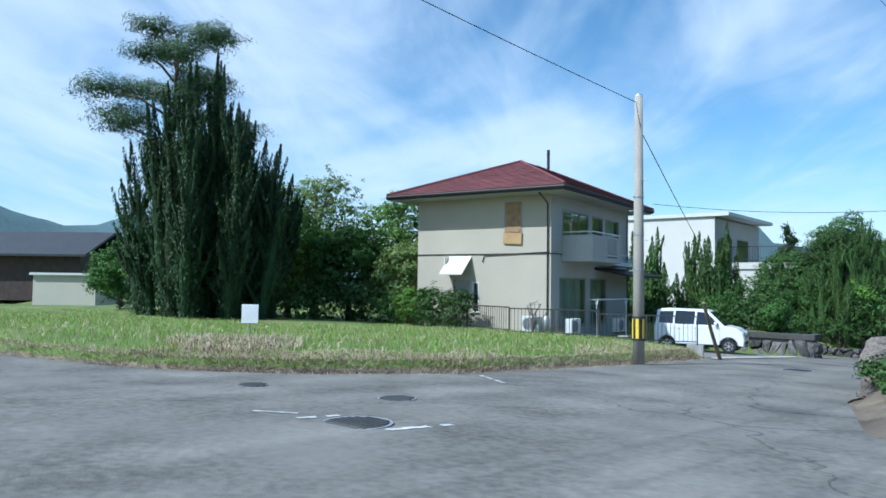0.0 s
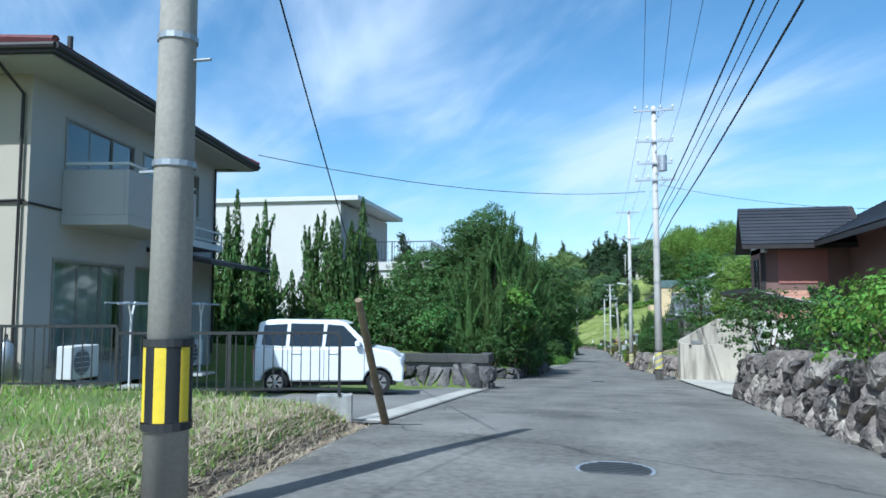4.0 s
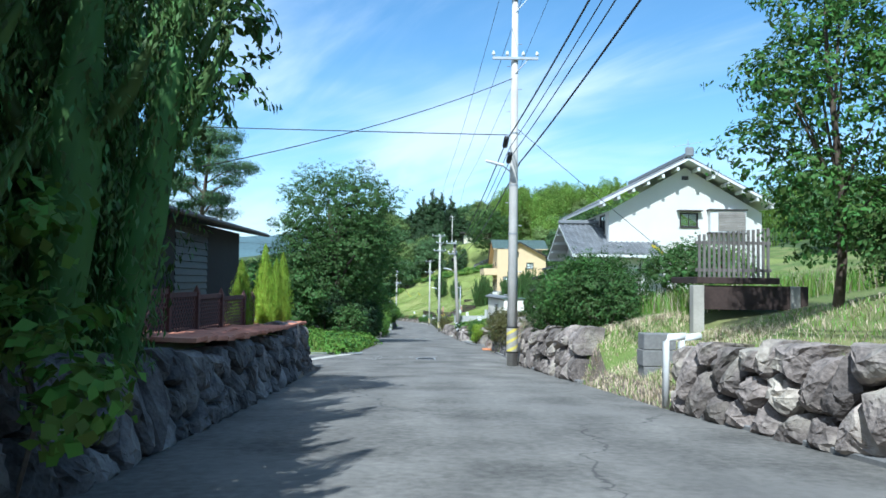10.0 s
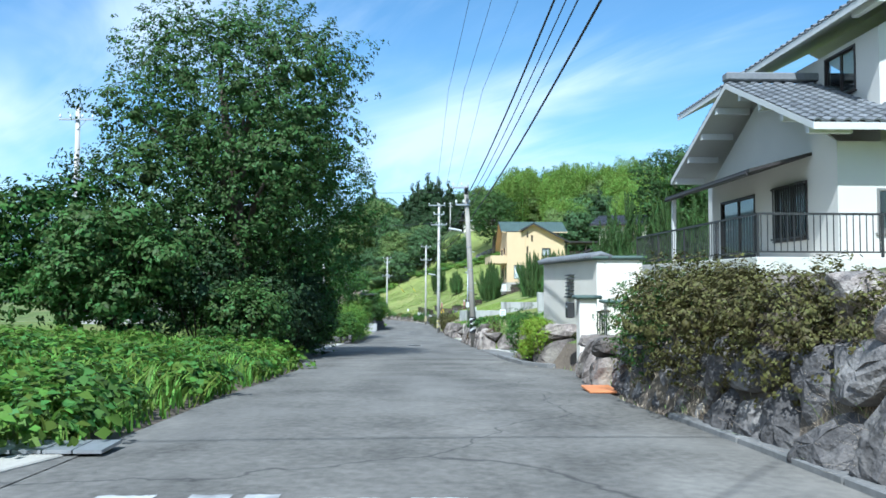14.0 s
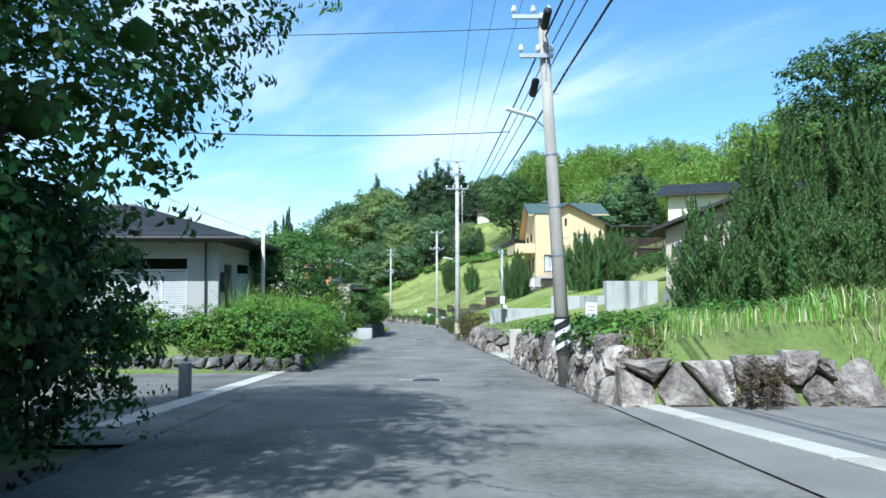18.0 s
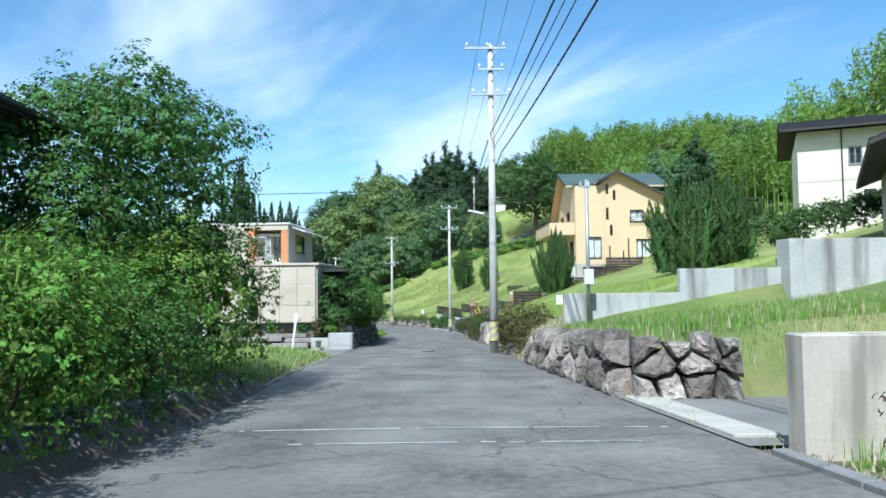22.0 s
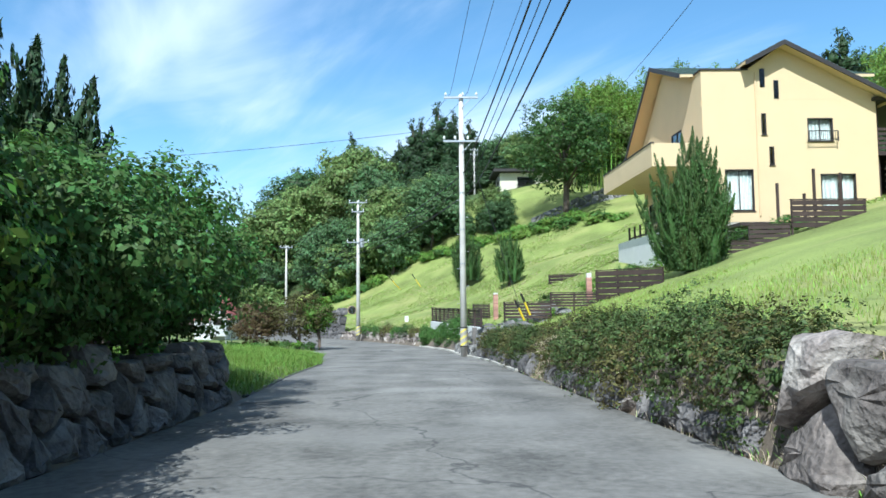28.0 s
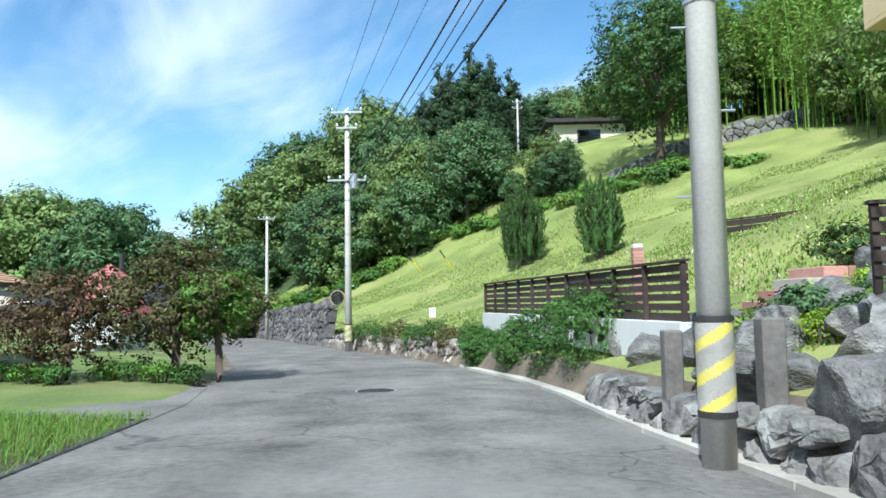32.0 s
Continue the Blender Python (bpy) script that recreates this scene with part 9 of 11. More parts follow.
for i, (x, y, rx) in enumerate(((-2.2, 12.2, 0.4), (-2.6, 12.9, 0.45))):
    bush("low_plant", (x, y, land(x, y) - 0.05), rx, 0.4, 0.42, 990 + i, 900, 0.08, 0.04, "leaf_mid", "low dark plant at a road corner", group="low plants at the corner", blobs=6)
broadleaf("tree", (-0.6, 58.0, land(-0.6, 58)), 6.3, 1.7, 240, 7000, 0.13, 0.065, "leaf_green", "light airy young tree above a grassy bank", 0.02, 26, core=0, girth=0.4)
broadleaf("tree", (1.7, 57.0, land(1.7, 57)), 5.2, 2.2, 241, 30000, 0.1, 0.055, "leaf_bamboo", "yellow-green spreading tree above a bank", 0.0, 28, core=0.3, girth=0.6)
broadleaf("tree", (3.9, 56.2, land(3.9, 56.2)), 5.0, 2.4, 242, 18000, 0.12, 0.07, "leaf_light", "leafy tree beside a garden fence", 0.05, 20)
for i, (x, y, rx, h) in enumerate(((0.2, 57.0, 1.0, 1.3), (1.4, 56.0, 1.1, 1.2), (2.8, 55.2, 1.1, 1.3), (4.4, 54.6, 1.2, 1.5))):
    bush("garden_shrub", (x, y, land(x, y) - 0.1), rx, 0.9, h, 247 + 90 * i, 5200, 0.1, 0.055, ("leaf_mid", "leaf_dark")[i % 2], "dark shrub under trees on a bank", blobs=12)
for i, (x, y, rx, h, m) in enumerate(((-2.5, 65.5, 1.05, 1.5, "leaf_mid"), (-2.5, 66.9, 1.4, 1.9, "leaf_green"), (-2.6, 68.7, 1.3, 1.8, "leaf_mid"), (-2.7, 70.6, 1.2, 1.6, "leaf_mid"), (-1.9, 67.8, 1.2, 1.9, "leaf_mid"), (-2.6, 72.0, 1.0, 1.2, "leaf_mid"), (0.6, 68.6, 1.3, 1.9, "leaf_mid"), (1.6, 69.6, 1.2, 1.8, "leaf_green"), (2.6, 70.2, 1.1, 1.7, "leaf_light"))):
    bush("garden_shrub", (x, y, land(x, y) - 0.3), rx, 1.3, h + 0.2, 250 + i, 15000, 0.075, 0.042, m, "dense shrub hanging over a stone wall", blobs=18)
for i, (x, y, rx, h, m) in enumerate(((-4.1, 87.7, 0.5, 0.6, "leaf_yellow"), (-4.0, 88.7, 0.55, 0.6, "leaf_yellow"), (-4.1, 91.0, 0.85, 1.35, "leaf_green"), (-4.2, 88.4, 0.4, 0.5, "leaf_yellow"))):
    bush("garden_shrub", (x, y, road_z(y) + (0.4, 0.4, 0.12)[i] if i < 3 else land(x, y)), rx * (0.8 if i == 2 else 1), 0.6, h * (1.3 if i < 2 else 1), 270 + i, 5200 + 4000 * (i == 2), 0.045, 0.026, m, "yellow-green clipped shrub among boulders")
for i, (d, y, rx, h, m) in enumerate(((0.85, 77.4, 1.0, 1.1, "leaf_brown"), (0.9, 78.5, 1.05, 1.25, "leaf_brown"), (1.0, 79.6, 1.0, 1.15, "leaf_mid"), (1.3, 80.5, 0.8, 0.9, "leaf_mid"), (1.0, 76.3, 0.95, 1.0, "leaf_brown"), (1.2, 75.4, 0.85, 0.85, "leaf_brown"), (1.7, 78.4, 1.0, 1.1, "leaf_brown"), (1.4, 77.4, 0.8, 0.7, "leaf_brown"))):
    bush("azalea", (edge_r(y) + d - 0.3, y, road_z(y) + 0.4), rx, 1.0, h + 0.2, 280 + i, 12000, 0.055, 0.03, m, "sprawling dark azalea overhanging a stone wall", blobs=16)
for i, (x, y, sx, sz) in enumerate(((-3.3, 75.6, 0.4, 0.32), (-3.45, 74.6, 0.3, 0.25), (-3.2, 76.6, 0.5, 0.4))):
    boulder(x, y, land(x, y) - 0.25, sx, sx * 0.9, sz, 60 + i, "stone", "brown boulder in a dry grassy bank")
juniper("cypress", (0.5, 91.0, land(0.5, 91)), spike_heap(280, 7, 0.6, 0.6, 2.3, 0.4, 0.1, 0.2), 300, 0.16, 0.07, "leaf_juniper", "small dark cypress behind a garden wall")
for i, (x, y, h, n) in enumerate(((3.6, 116.4, 6.6, 18), (6.2, 117.4, 8.2, 22), (9.4, 117.0, 8.6, 20), (12.5, 117, 8.0, 18), (5.4, 113.6, 4.2, 12))):
    juniper("juniper", (x, y, land(x, y)), spike_heap(290 + i, n, 1.5, 1.4, h, 0.5, 0.02, 1.5, 11), 620, 0.17, 0.06, "leaf_juniper", "big dark juniper above a grass plot", group="big junipers")
broadleaf("tree", (10.5, 119.5, land(10.5, 119.5)), 11.0, 3.6, 300, 6500, 0.25, 0.14, "leaf_mid", "tall leafy tree behind junipers", 0.3, 18)
for i, (x, y, h, n) in enumerate(((4.4, 146.4, 5.4, 16), (6.6, 146.8, 5.2, 16), (5.6, 148.2, 4.6, 12))):
    juniper("juniper", (x, y, land(x, y)), spike_heap(310 + i, n, 1.2, 1.2, h, 0.5, 0.02, 1.0, 8), 560, 0.17, 0.06, "leaf_juniper", "bushy green juniper beside a lawn")
for i in range(6):
    x = 6.8 + i * 1.3
    bush("hedge_shrub", (x, 141.6, land(x, 141.6) + 0.6), 0.95, 0.8, 1.35, 320 + i, 4200, 0.1, 0.055, "leaf_mid", "clipped green hedge behind a concrete wall", group="clipped hedge")
juniper("juniper", (2.3, 174.0, land(2.3, 174)), spike_heap(330, 24, 1.05, 0.8, 5.9, 0.42, 0.0, 1.5, 9), 900, 0.14, 0.05, "leaf_juniper", "spreading many-pointed juniper on a lawn")
for i in range(5):
    y, d, s = ((136.1, 0.5, 1.28), (134.6, 0.75, 0.95), (137.2, 0.75, 0.9), (139.5, 0.4, 0.95), (141.0, 0.5, 0.95))[i]
    x = edge_r(y) + d
    bush("azalea", (x, y, road_z(y) + 0.1), 0.95 * s, 0.9 * s, 1.35 * s, 340 + i, 4600 * s * s, 0.075, 0.04, "leaf_brown", "clipped dark azalea shrub hanging over the road's edge", group="azaleas along the street")
for i in range(24):
    y = 151.6 + i * 0.95
    if 175.0 < y or 161.6 < y < 164.6:
        continue
    x = edge_r(y) + 0.6 + 0.28 * (i % 2)
    up_ = y > 164
    bush("azalea", (x + 0.05, y, road_z(y) - (0.0 if up_ else 0.1)), 1.0, 0.85, 1.2 if up_ else 1.35 + 0.35 * ((i * 5) % 4) / 3, 370 + i, 8500, 0.055, 0.03, ("leaf_azalea_dark", "leaf_brown", "leaf_azalea_dark")[i % 3], "clipped azalea shrub along the street", group="azaleas along the street", blobs=15)
for i, (x, y, r_, h) in enumerate(((-6.5, 183.7, 1.0, 1.6), (-6.95, 185.8, 0.9, 1.4), (-7.55, 188.4, 0.8, 1.2), (-8.4, 191.3, 0.7, 1.05))):
    bush("azalea", (x, y, land(x, y) - 0.45), r_, r_, h, 430 + i, 16000, 0.06, 0.032, "leaf_green", "large round clipped bush beside the kerb", group="azaleas along the street", blobs=16)
for i in range(6, 14):
    y = 181.2 + i * 1.9
    x = edge_r(y) + 0.6
    bush("azalea", (x, y, land(x, y) - 0.35), 0.78 - 0.12 * (i % 2), 0.75, 1.1 - 0.2 * (i % 2), 400 + i, 4200, 0.055, 0.032, ("leaf_green", "leaf_brown", "leaf_mid")[i % 3], "clipped round azalea beside the kerb", group="azaleas along the street")

# prototypes of the woodland, then copies over the hill
ba = bamboo("bamboo", (40, 236, land(40, 236)), 11, 2.6, 1, label="light green bamboo on the hillside", group="bamboo grove")
wood = [broadleaf("tree", (-70, 262, land(-70, 262)), 10, 4.4, 500 + i, 5200, 0.42, 0.26, m, "leafy woodland tree on the hill", 0.05, 16, group="hill woodland", split=False) for i, m in enumerate(("leaf_wood_cool", "leaf_wood_dark", "leaf_wood"))]
ce = cedar("cedar", (-6.3, 263.9, land(-6.3, 263.9)), 25.7 - land(-6.3, 263.9), 4.6, 1, label="tall dark cedar on the hilltop", group="cedars")
for x, y, top in ((-10.5, 262, 22.5), (-3.9, 266, 25.0), (-9.0, 267, 24.0), (-0.7, 271, 24.6), (-13, 266, 20.0), (-22.3, 278.7, 24.3), (24, 200, 14.0), (3, 262, 18.0)):
    z = land(x, y)
    copy_thing(ce, pose(x, y, z, 0, 0, x * 37) @ Matrix.Diagonal((0.8, 0.8, (top - z) / (25.7 - land(-6.3, 263.9)), 1)))
r = random.Random(77)
for k in range(250):
    u = r.random()
    if k < 95:
        x, y = r.uniform(-34, 20), r.uniform(240, 300)
        if x < edge_l(y) + 4 and x > edge_l(y) - 10 and y < 250:
            continue
        if -3 < x < 14 and y < 262:
            continue
    elif k < 150:
        x, y = r.uniform(-130, -34), r.uniform(236, 290)
        if x > edge_l(y) - 6:
            continue
    elif k < 205:
        x, y = r.uniform(20, 75), r.uniform(60, 260)
        if x < 24 + (8 if y > 130 else 0) and y > 100:
            continue
    else:
        x, y = r.uniform(14, 60), r.uniform(196, 262)
    z = land(x, y)
    s = r.uniform(0.6, 1.15)
    if -15 < x < 2:
        s *= 0.62
    copy_thing(r.choice(wood), pose(x, y, z - 0.4, 0, 0, r.uniform(0, 360)) @ Matrix.Diagonal((s, s, s * r.uniform(0.85, 1.2), 1)))
for k in range(34):
    x, y = r.uniform(20, 55), r.uniform(150, 236)
    z = land(x, y)
    s = r.uniform(0.75, 1.1)
    copy_thing(ba, pose(x, y, z - 0.3, 0, 0, r.uniform(0, 360)) @ Matrix.Diagonal((s, s, s, 1)))
for k in range(66):
    x, y, s = (r.uniform(-78, -28), r.uniform(238, 264), r.uniform(1.05, 1.45)) if k < 30 else (r.uniform(-37, -18), r.uniform(258, 276), r.uniform(1.3, 1.6)) if k < 46 else (r.uniform(-24, -6), r.uniform(236, 248), r.uniform(0.7, 1.0))
    if edge_l(y) - 7 < x < edge_r(y) + 4:
        continue
    copy_thing(r.choice(wood), pose(x, y, land(x, y) - 0.4, 0, 0, r.uniform(0, 360)) @ Matrix.Diagonal((s, s, s, 1)))
for k in range(16):
    x, y, s = -92 + 3.4 * k, 244 + 7 * ((k * 5) % 4), 1.15 + 0.08 * ((k * 3) % 5)
    copy_thing(wood[k % 3], pose(x, y, land(x, y) - 0.4, 0, 0, 47 * k) @ Matrix.Diagonal((s, s, s, 1)))
for k in range(30):
    x, y = r.uniform(13, 46), r.uniform(234, 262)
    s = r.uniform(0.9, 1.3)
    copy_thing(ba, pose(x, y, land(x, y) - 0.3, 0, 0, r.uniform(0, 360)) @ Matrix.Diagonal((s, s, s, 1)))
broadleaf("oak", (7.8, 229.0, land(7.8, 229)), 14.6, 6.2, 600, 12000, 0.36, 0.22, "leaf_mid", "great dark spreading oak on the hillside", 0.2, 26)
for i, (x, y, h, r_) in enumerate(((-4.4, 220.6, 6.2, 2.2), (-1.1, 210.2, 5.0, 1.35))):
    juniper("juniper", (x, y, land(x, y)), spike_heap(610 + i, 14, r_ * 0.6, r_ * 0.6, h, 0.42, 0.16, 0.8, 10), 420, 0.2, 0.07, "leaf_juniper", "young dark conifer on the lawn slope")

# bright scrub along the wood's edge above the lawn
q = random.Random(91)
WOOD_X, WOOD_Y = (-26, -18, -13.4, -8.9, -3.4, 1, 4.8, 8.6, 12), (240, 237.3, 239.4, 236.5, 234, 231, 229, 226, 222.6)
for i in range(44):
    x = -25 + 37 * i / 43 + q.uniform(-0.6, 0.6)
    y = float(np.interp(x, WOOD_X, WOOD_Y)) + q.uniform(-1.2, 2.0)
    bush("scrub", (x, y, land(x, y) - 0.3), 1.5, 1.3, q.uniform(0.7, 1.5), 950 + i, 800, 0.26, 0.17, ("leaf_light", "leaf_bamboo", "leaf_green", "leaf_light")[i % 4], "bright green creeping scrub at a wood's edge", group="scrub at the wood's edge", blobs=6)
for i in range(22):
    x = q.uniform(-16, 2)
    y = float(np.interp(x, WOOD_X, WOOD_Y)) + q.uniform(2.5, 8)
    if x > -3 and y > 238:
        continue
    s = q.uniform(0.3, 0.6)
    copy_thing(q.choice(wood), pose(x, y, land(x, y) - 0.3, 0, 0, q.uniform(0, 360)) @ Matrix.Diagonal((s, s, s, 1)))

# mountains beyond the valley
def mountains():
    verts, faces = [], []
    n = 160
    for i in range(n):
        a = radians(20 + 165 * i / (n - 1))
        x, y = 1500 * math.cos(a), 1500 * math.sin(a)
        h = 120 + 95 * noise.fractal(Vector((i * 0.055, 3.3, 0)), 0.9, 2.1, 5) + 25 * math.sin(i * 0.09)
        h *= 0.55 if 60 < i < 86 else 0.72 if i < 118 and i > 85 else 1.0
        verts += [(x * 0.8, y * 0.8, -40), (x * 0.9, y * 0.9, h * 0.55), (x, y, h)]
    for i in range(n - 1):
        for j in (0, 1):
            faces.append((i * 3 + j, i * 3 + 3 + j, i * 3 + 4 + j, i * 3 + 1 + j))
    tagged(new("backdrop", mesh_of("backdrop", verts, faces, M["mountain"], True)), "wooded mountains beyond the valley, blue distance haze in their colour", "mountain", "", "structure")


# Blue haze of distance is mixed into the woods' base colour.
M["mountain"] = surf("mountain_woods_hazed", (0.075, 0.12, 0.13), 1.0, 0.25, 0.01, 0.12, 0.0)
mountains()

# ---- grass ----
def ground_cover(box, inside, n, count, mats, label, seed):
    """Low broad-leaved weeds in overlapping mounds."""
    q = random.Random(seed)
    for k, m in enumerate(mats):
        bl = []
        while len(bl) < n:
            x, y = q.uniform(box[0], box[2]), q.uniform(box[1], box[3])
            if inside(x, y):
                bl.append((x, y, land(x, y) + 0.05, q.uniform(0.4, 0.8), q.uniform(0.4, 0.8), q.uniform(0.16, 0.34)))
        c, n_, _ = clumps(bl, count, 0.3, 0.4, 0.8, 0, 0.1)
        tagged(new("weeds", leaf_mesh("weeds", c, n_, 0.13, 0.1, M[m])), label, "weeds", "", "stuff")


ground_cover((-18, 75.9, -9.9, 87.5), lambda x, y: x < edge_l(y) - 0.35, 60, 15000, ("leaf_light", "leaf_green"), "broad-leaved green weeds on a roadside plot", 5)
ground_cover((-4.2, 102, 1.5, 113), lambda x, y: x > edge_r(y) + 0.6, 30, 7000, ("leaf_light", "leaf_green"), "broad-leaved green weeds above a stone wall", 6)
grass("tall_grass", lambda x, y: x < edge_l(y) - 0.5, (-13.6, 111, -11.4, 118), 70, 0.9, [M["leaf_bamboo"]], "tufts of tall grass growing through a hedge", width=0.008, lift=0.9, lean=1.1)
grass("grass", lambda x, y: x < edge_l(y) - 0.25 and y < 21.9, (-36, 3.6, -8.7, 22), 190, 0.13, [M["leaf_bamboo"], M["blade_lawn"], M["blade"], M["straw"]], "long unmown green grass on an empty plot", (0.26, 0.42, 0.14, 0.18), 0.006, lean=1.8)
grass("dry_grass", lambda x, y: edge_l(y) - 1.5 - 1.4 * noise.noise(Vector((x * 0.5, y * 0.5, 0))) < x < edge_l(y) - 0.02 and y < 22.2, (-26, 3.6, -8.5, 22.3), 1500, 0.06, [M["straw"], M["blade"]], "dry cut straw along the plot's edge", (0.95, 0.05), 0.006, lean=5.0)
grass("grass", lambda x, y: x < edge_l(y) - 0.1, (-22, 75.9, -9.6, 88), 150, 0.3, [M["blade"], M["leaf_light"]], "lush green weeds on a roadside plot", (0.45, 0.55), width=0.018, lean=1.5)
grass("grass", lambda x, y: x < edge_l(y) - 0.15, (-22, 125, -11.4, 136.6), 420, 0.17, [M["blade"], M["leaf_bamboo"], M["straw"]], "rough unmown grass on a roadside plot", (0.5, 0.32, 0.18), 0.006, lean=1.6)
grass("grass", lambda x, y: x < edge_l(y) - 0.02, (-19, 158.4, -11.7, 181), 430, 0.19, [M["blade"], M["leaf_bamboo"]], "tall soft grass on a roadside plot", (0.5, 0.5), width=0.005, lean=1.9)
grass("grass", lambda x, y: edge_r(y) + 0.45 < x, (-3.2, 46.8, 4, 61), 260, 0.11, [M["blade"], M["straw"]], "mixed green and dry grass on a bank", (0.5, 0.5), 0.005, lean=1.6)
grass("grass", lambda x, y: edge_r(y) + 0.5 < x, (-4.4, 101.2, 3.5, 117), 170, 0.3, [M["blade"], M["straw"]], "tall weeds above a stone wall", (0.85, 0.15), 0.006, lean=0.7)
grass("grass", lambda x, y: edge_r(y) + 0.5 < x, (-4.8, 121.8, 3.5, 131.8), 220, 0.2, [M["blade"], M["straw"]], "grass plot above a stone wall", (0.82, 0.18), 0.006)
grass("grass", lambda x, y: edge_r(y) + 1.6 < x < edge_r(y) + 9, (-4.8, 133, 4, 178), 110, 0.1, [M["blade_lawn"]], "mown yellow-green lawn on a slope", width=0.01)
grass("grass", lambda x, y: edge_r(y) + 1.2 < x < edge_r(y) + 32 and noise.noise(Vector((x * 0.35, y * 0.35, 7))) > -0.25, (-26, 178, 20, 234), 80, 0.1, [M["blade_lawn"], M["leaf_bamboo"], M["straw"]], "rough tufts of grass over a sunny hillside lawn", (0.7, 0.16, 0.14), width=0.022, lean=1.2)
grass("dry_grass", lambda x, y: edge_r(y) + 0.05 < x < edge_r(y) + 1.0, (-6.5, 161.8, -4, 164.6), 1500, 0.12, [M["straw"], M["blade"]], "heap of dry cut grass below the lawn", (0.8, 0.2), 0.005, lean=1.8)
grass("dry_grass", lambda x, y: edge_r(y) + 0.02 < x < edge_r(y) + 0.5, (-5, 46, -2.3, 92), 170, 0.09, [M["straw"], M["blade"]], "dry grass at the foot of a stone wall", (0.7, 0.3), 0.007, lean=1.3)
grass("dry_grass", lambda x, y: edge_r(y) + 0.02 < x < edge_r(y) + 0.5, (-6.5, 101, -4, 164), 190, 0.12, [M["straw"], M["blade"]], "dry grass at the foot of a stone wall", (0.6, 0.4), 0.005, lean=1.6)
grass("dry_grass", lambda x, y: edge_r(y) + 0.12 < x < edge_r(y) + 2.6 and noise.noise(Vector((x * 1.3, y * 1.1, 4))) > -0.05, (-4.2, 71.0, -1.0, 78.2), 1500, 0.13, [M["straw"], M["blade"]], "tangled dry straw covering a bank", (0.88, 0.12), 0.0035, lean=4.0)
grass("tall_grass", lambda x, y: y > 100.5 + 0.3 * noise.noise(Vector((x, y, 3.0))), (-0.9, 100.3, 7.5, 104.5), 190, 0.5, [M["blade"], M["straw"]], "tall weeds and dry grass sloping to a drive", (0.75, 0.25), 0.008, lean=1.3)
grass("dry_grass", lambda x, y: edge_r(y) + 0.1 < x < edge_r(y) + 1.6, (-5.4, 131.8, -2.6, 136.0), 700, 0.14, [M["straw"], M["blade"]], "tangled dry straw below a lawn", (0.75, 0.25), 0.005, lean=2.6)
grass("dry_grass", lambda x, y: edge_l(y) - 0.5 < x < edge_l(y) + 0.06, (-12.6, 124.8, -10.8, 136.8), 330, 0.1, [M["straw"], M["blade"]], "dry straw at the road's edge", (0.6, 0.4), 0.006, lean=1.9)
grass("dry_grass", lambda x, y: edge_r(y) + 0.08 < x < edge_r(y) + 1.5, (-3.1, 46.6, -1.2, 50.6), 1300, 0.15, [M["straw"], M["blade"]], "heap of dry cut straw at the end of a stone wall", (0.9, 0.1), 0.004, lean=2.6)
grass("tall_grass", lambda x, y: x > -1.2, (-1.2, 63.2, 5.5, 70.8), 130, 0.55, [M["blade"], M["leaf_bamboo"], M["straw"]], "tall wild grass on a bank below a house", (0.5, 0.3, 0.2), 0.008, lean=0.9)
grass("dry_grass", lambda x, y: edge_r(y) + 0.04 < x < edge_r(y) + 0.9, (-6.0, 136.5, -4.0, 151.5), 480, 0.13, [M["straw"], M["blade"]], "dry straw on a bank below a lawn", (0.7, 0.3), 0.005, lean=2.4)

# ---- vehicles, fences and small things ----
M["car_white"] = surf("car_paint", (0.78, 0.79, 0.8), 0.22, 0.02, 2.0, 20.0, 0.0, spec=0.6)
M["rubber"] = surf("tyre_rubber", (0.018, 0.018, 0.018), 0.85, 0.2, 3.0, 40.0, 0.1)
M["car_glass"] = surf("dark_car_glass", (0.012, 0.016, 0.018), 0.05, 0.1, 2.0, 10.0, 0.0, spec=0.8)
M["chrome"] = surf("chrome", (0.6, 0.6, 0.62), 0.15, 0.05, 2.0, 10.0, 0.0, metal=1.0)
M["lamp_clear"] = surf("headlight_lens", (0.45, 0.47, 0.5), 0.08, 0.2, 6.0, 20.0, 0.0, spec=0.8)
M["wood_old"] = surf("old_grey_timber", (0.15, 0.135, 0.12), 0.9, 0.35, 2.0, 18.0, 0.5)
M["wood_tan"] = surf("tan_timber", (0.2, 0.15, 0.09), 0.85, 0.35, 3.0, 20.0, 0.3)
M["rust"] = surf("rusty_steel", (0.1, 0.06, 0.045), 0.85, 0.4, 4.0, 30.0, 0.3)
M["terracotta"] = surf("terracotta_slab", (0.55, 0.22, 0.135), 0.85, 0.25, 1.5, 20.0, 0.25, dirt=((0.55, 0.36, 0.25), 0.6), per_object=0.2)
M["wood_red"] = surf("red_brown_wood", (0.1, 0.045, 0.04), 0.75, 0.3, 2.0, 14.0, 0.3, per_object=0.15)
M["brick_pink"] = surf("pink_brick", (0.42, 0.22, 0.17), 0.85, 0.2, 2.0, 20.0, 0.3, per_object=0.25)
M["tarp_blue"] = surf("blue_tarpaulin", (0.08, 0.32, 0.62), 0.5, 0.15, 2.0, 12.0, 0.2)
M["log_end"] = surf("cut_log_end", (0.32, 0.25, 0.18), 0.9, 0.35, 4.0, 30.0, 0.2, per_object=0.3)
M["blue_panel"] = surf("blue_plastic", (0.05, 0.16, 0.34), 0.5, 0.1, 2.0, 12.0, 0.05)
M["gravel_pale"] = surf("pale_plaster_grit", (0.5, 0.48, 0.44), 0.9, 0.2, 2.0, 30.0, 0.2)


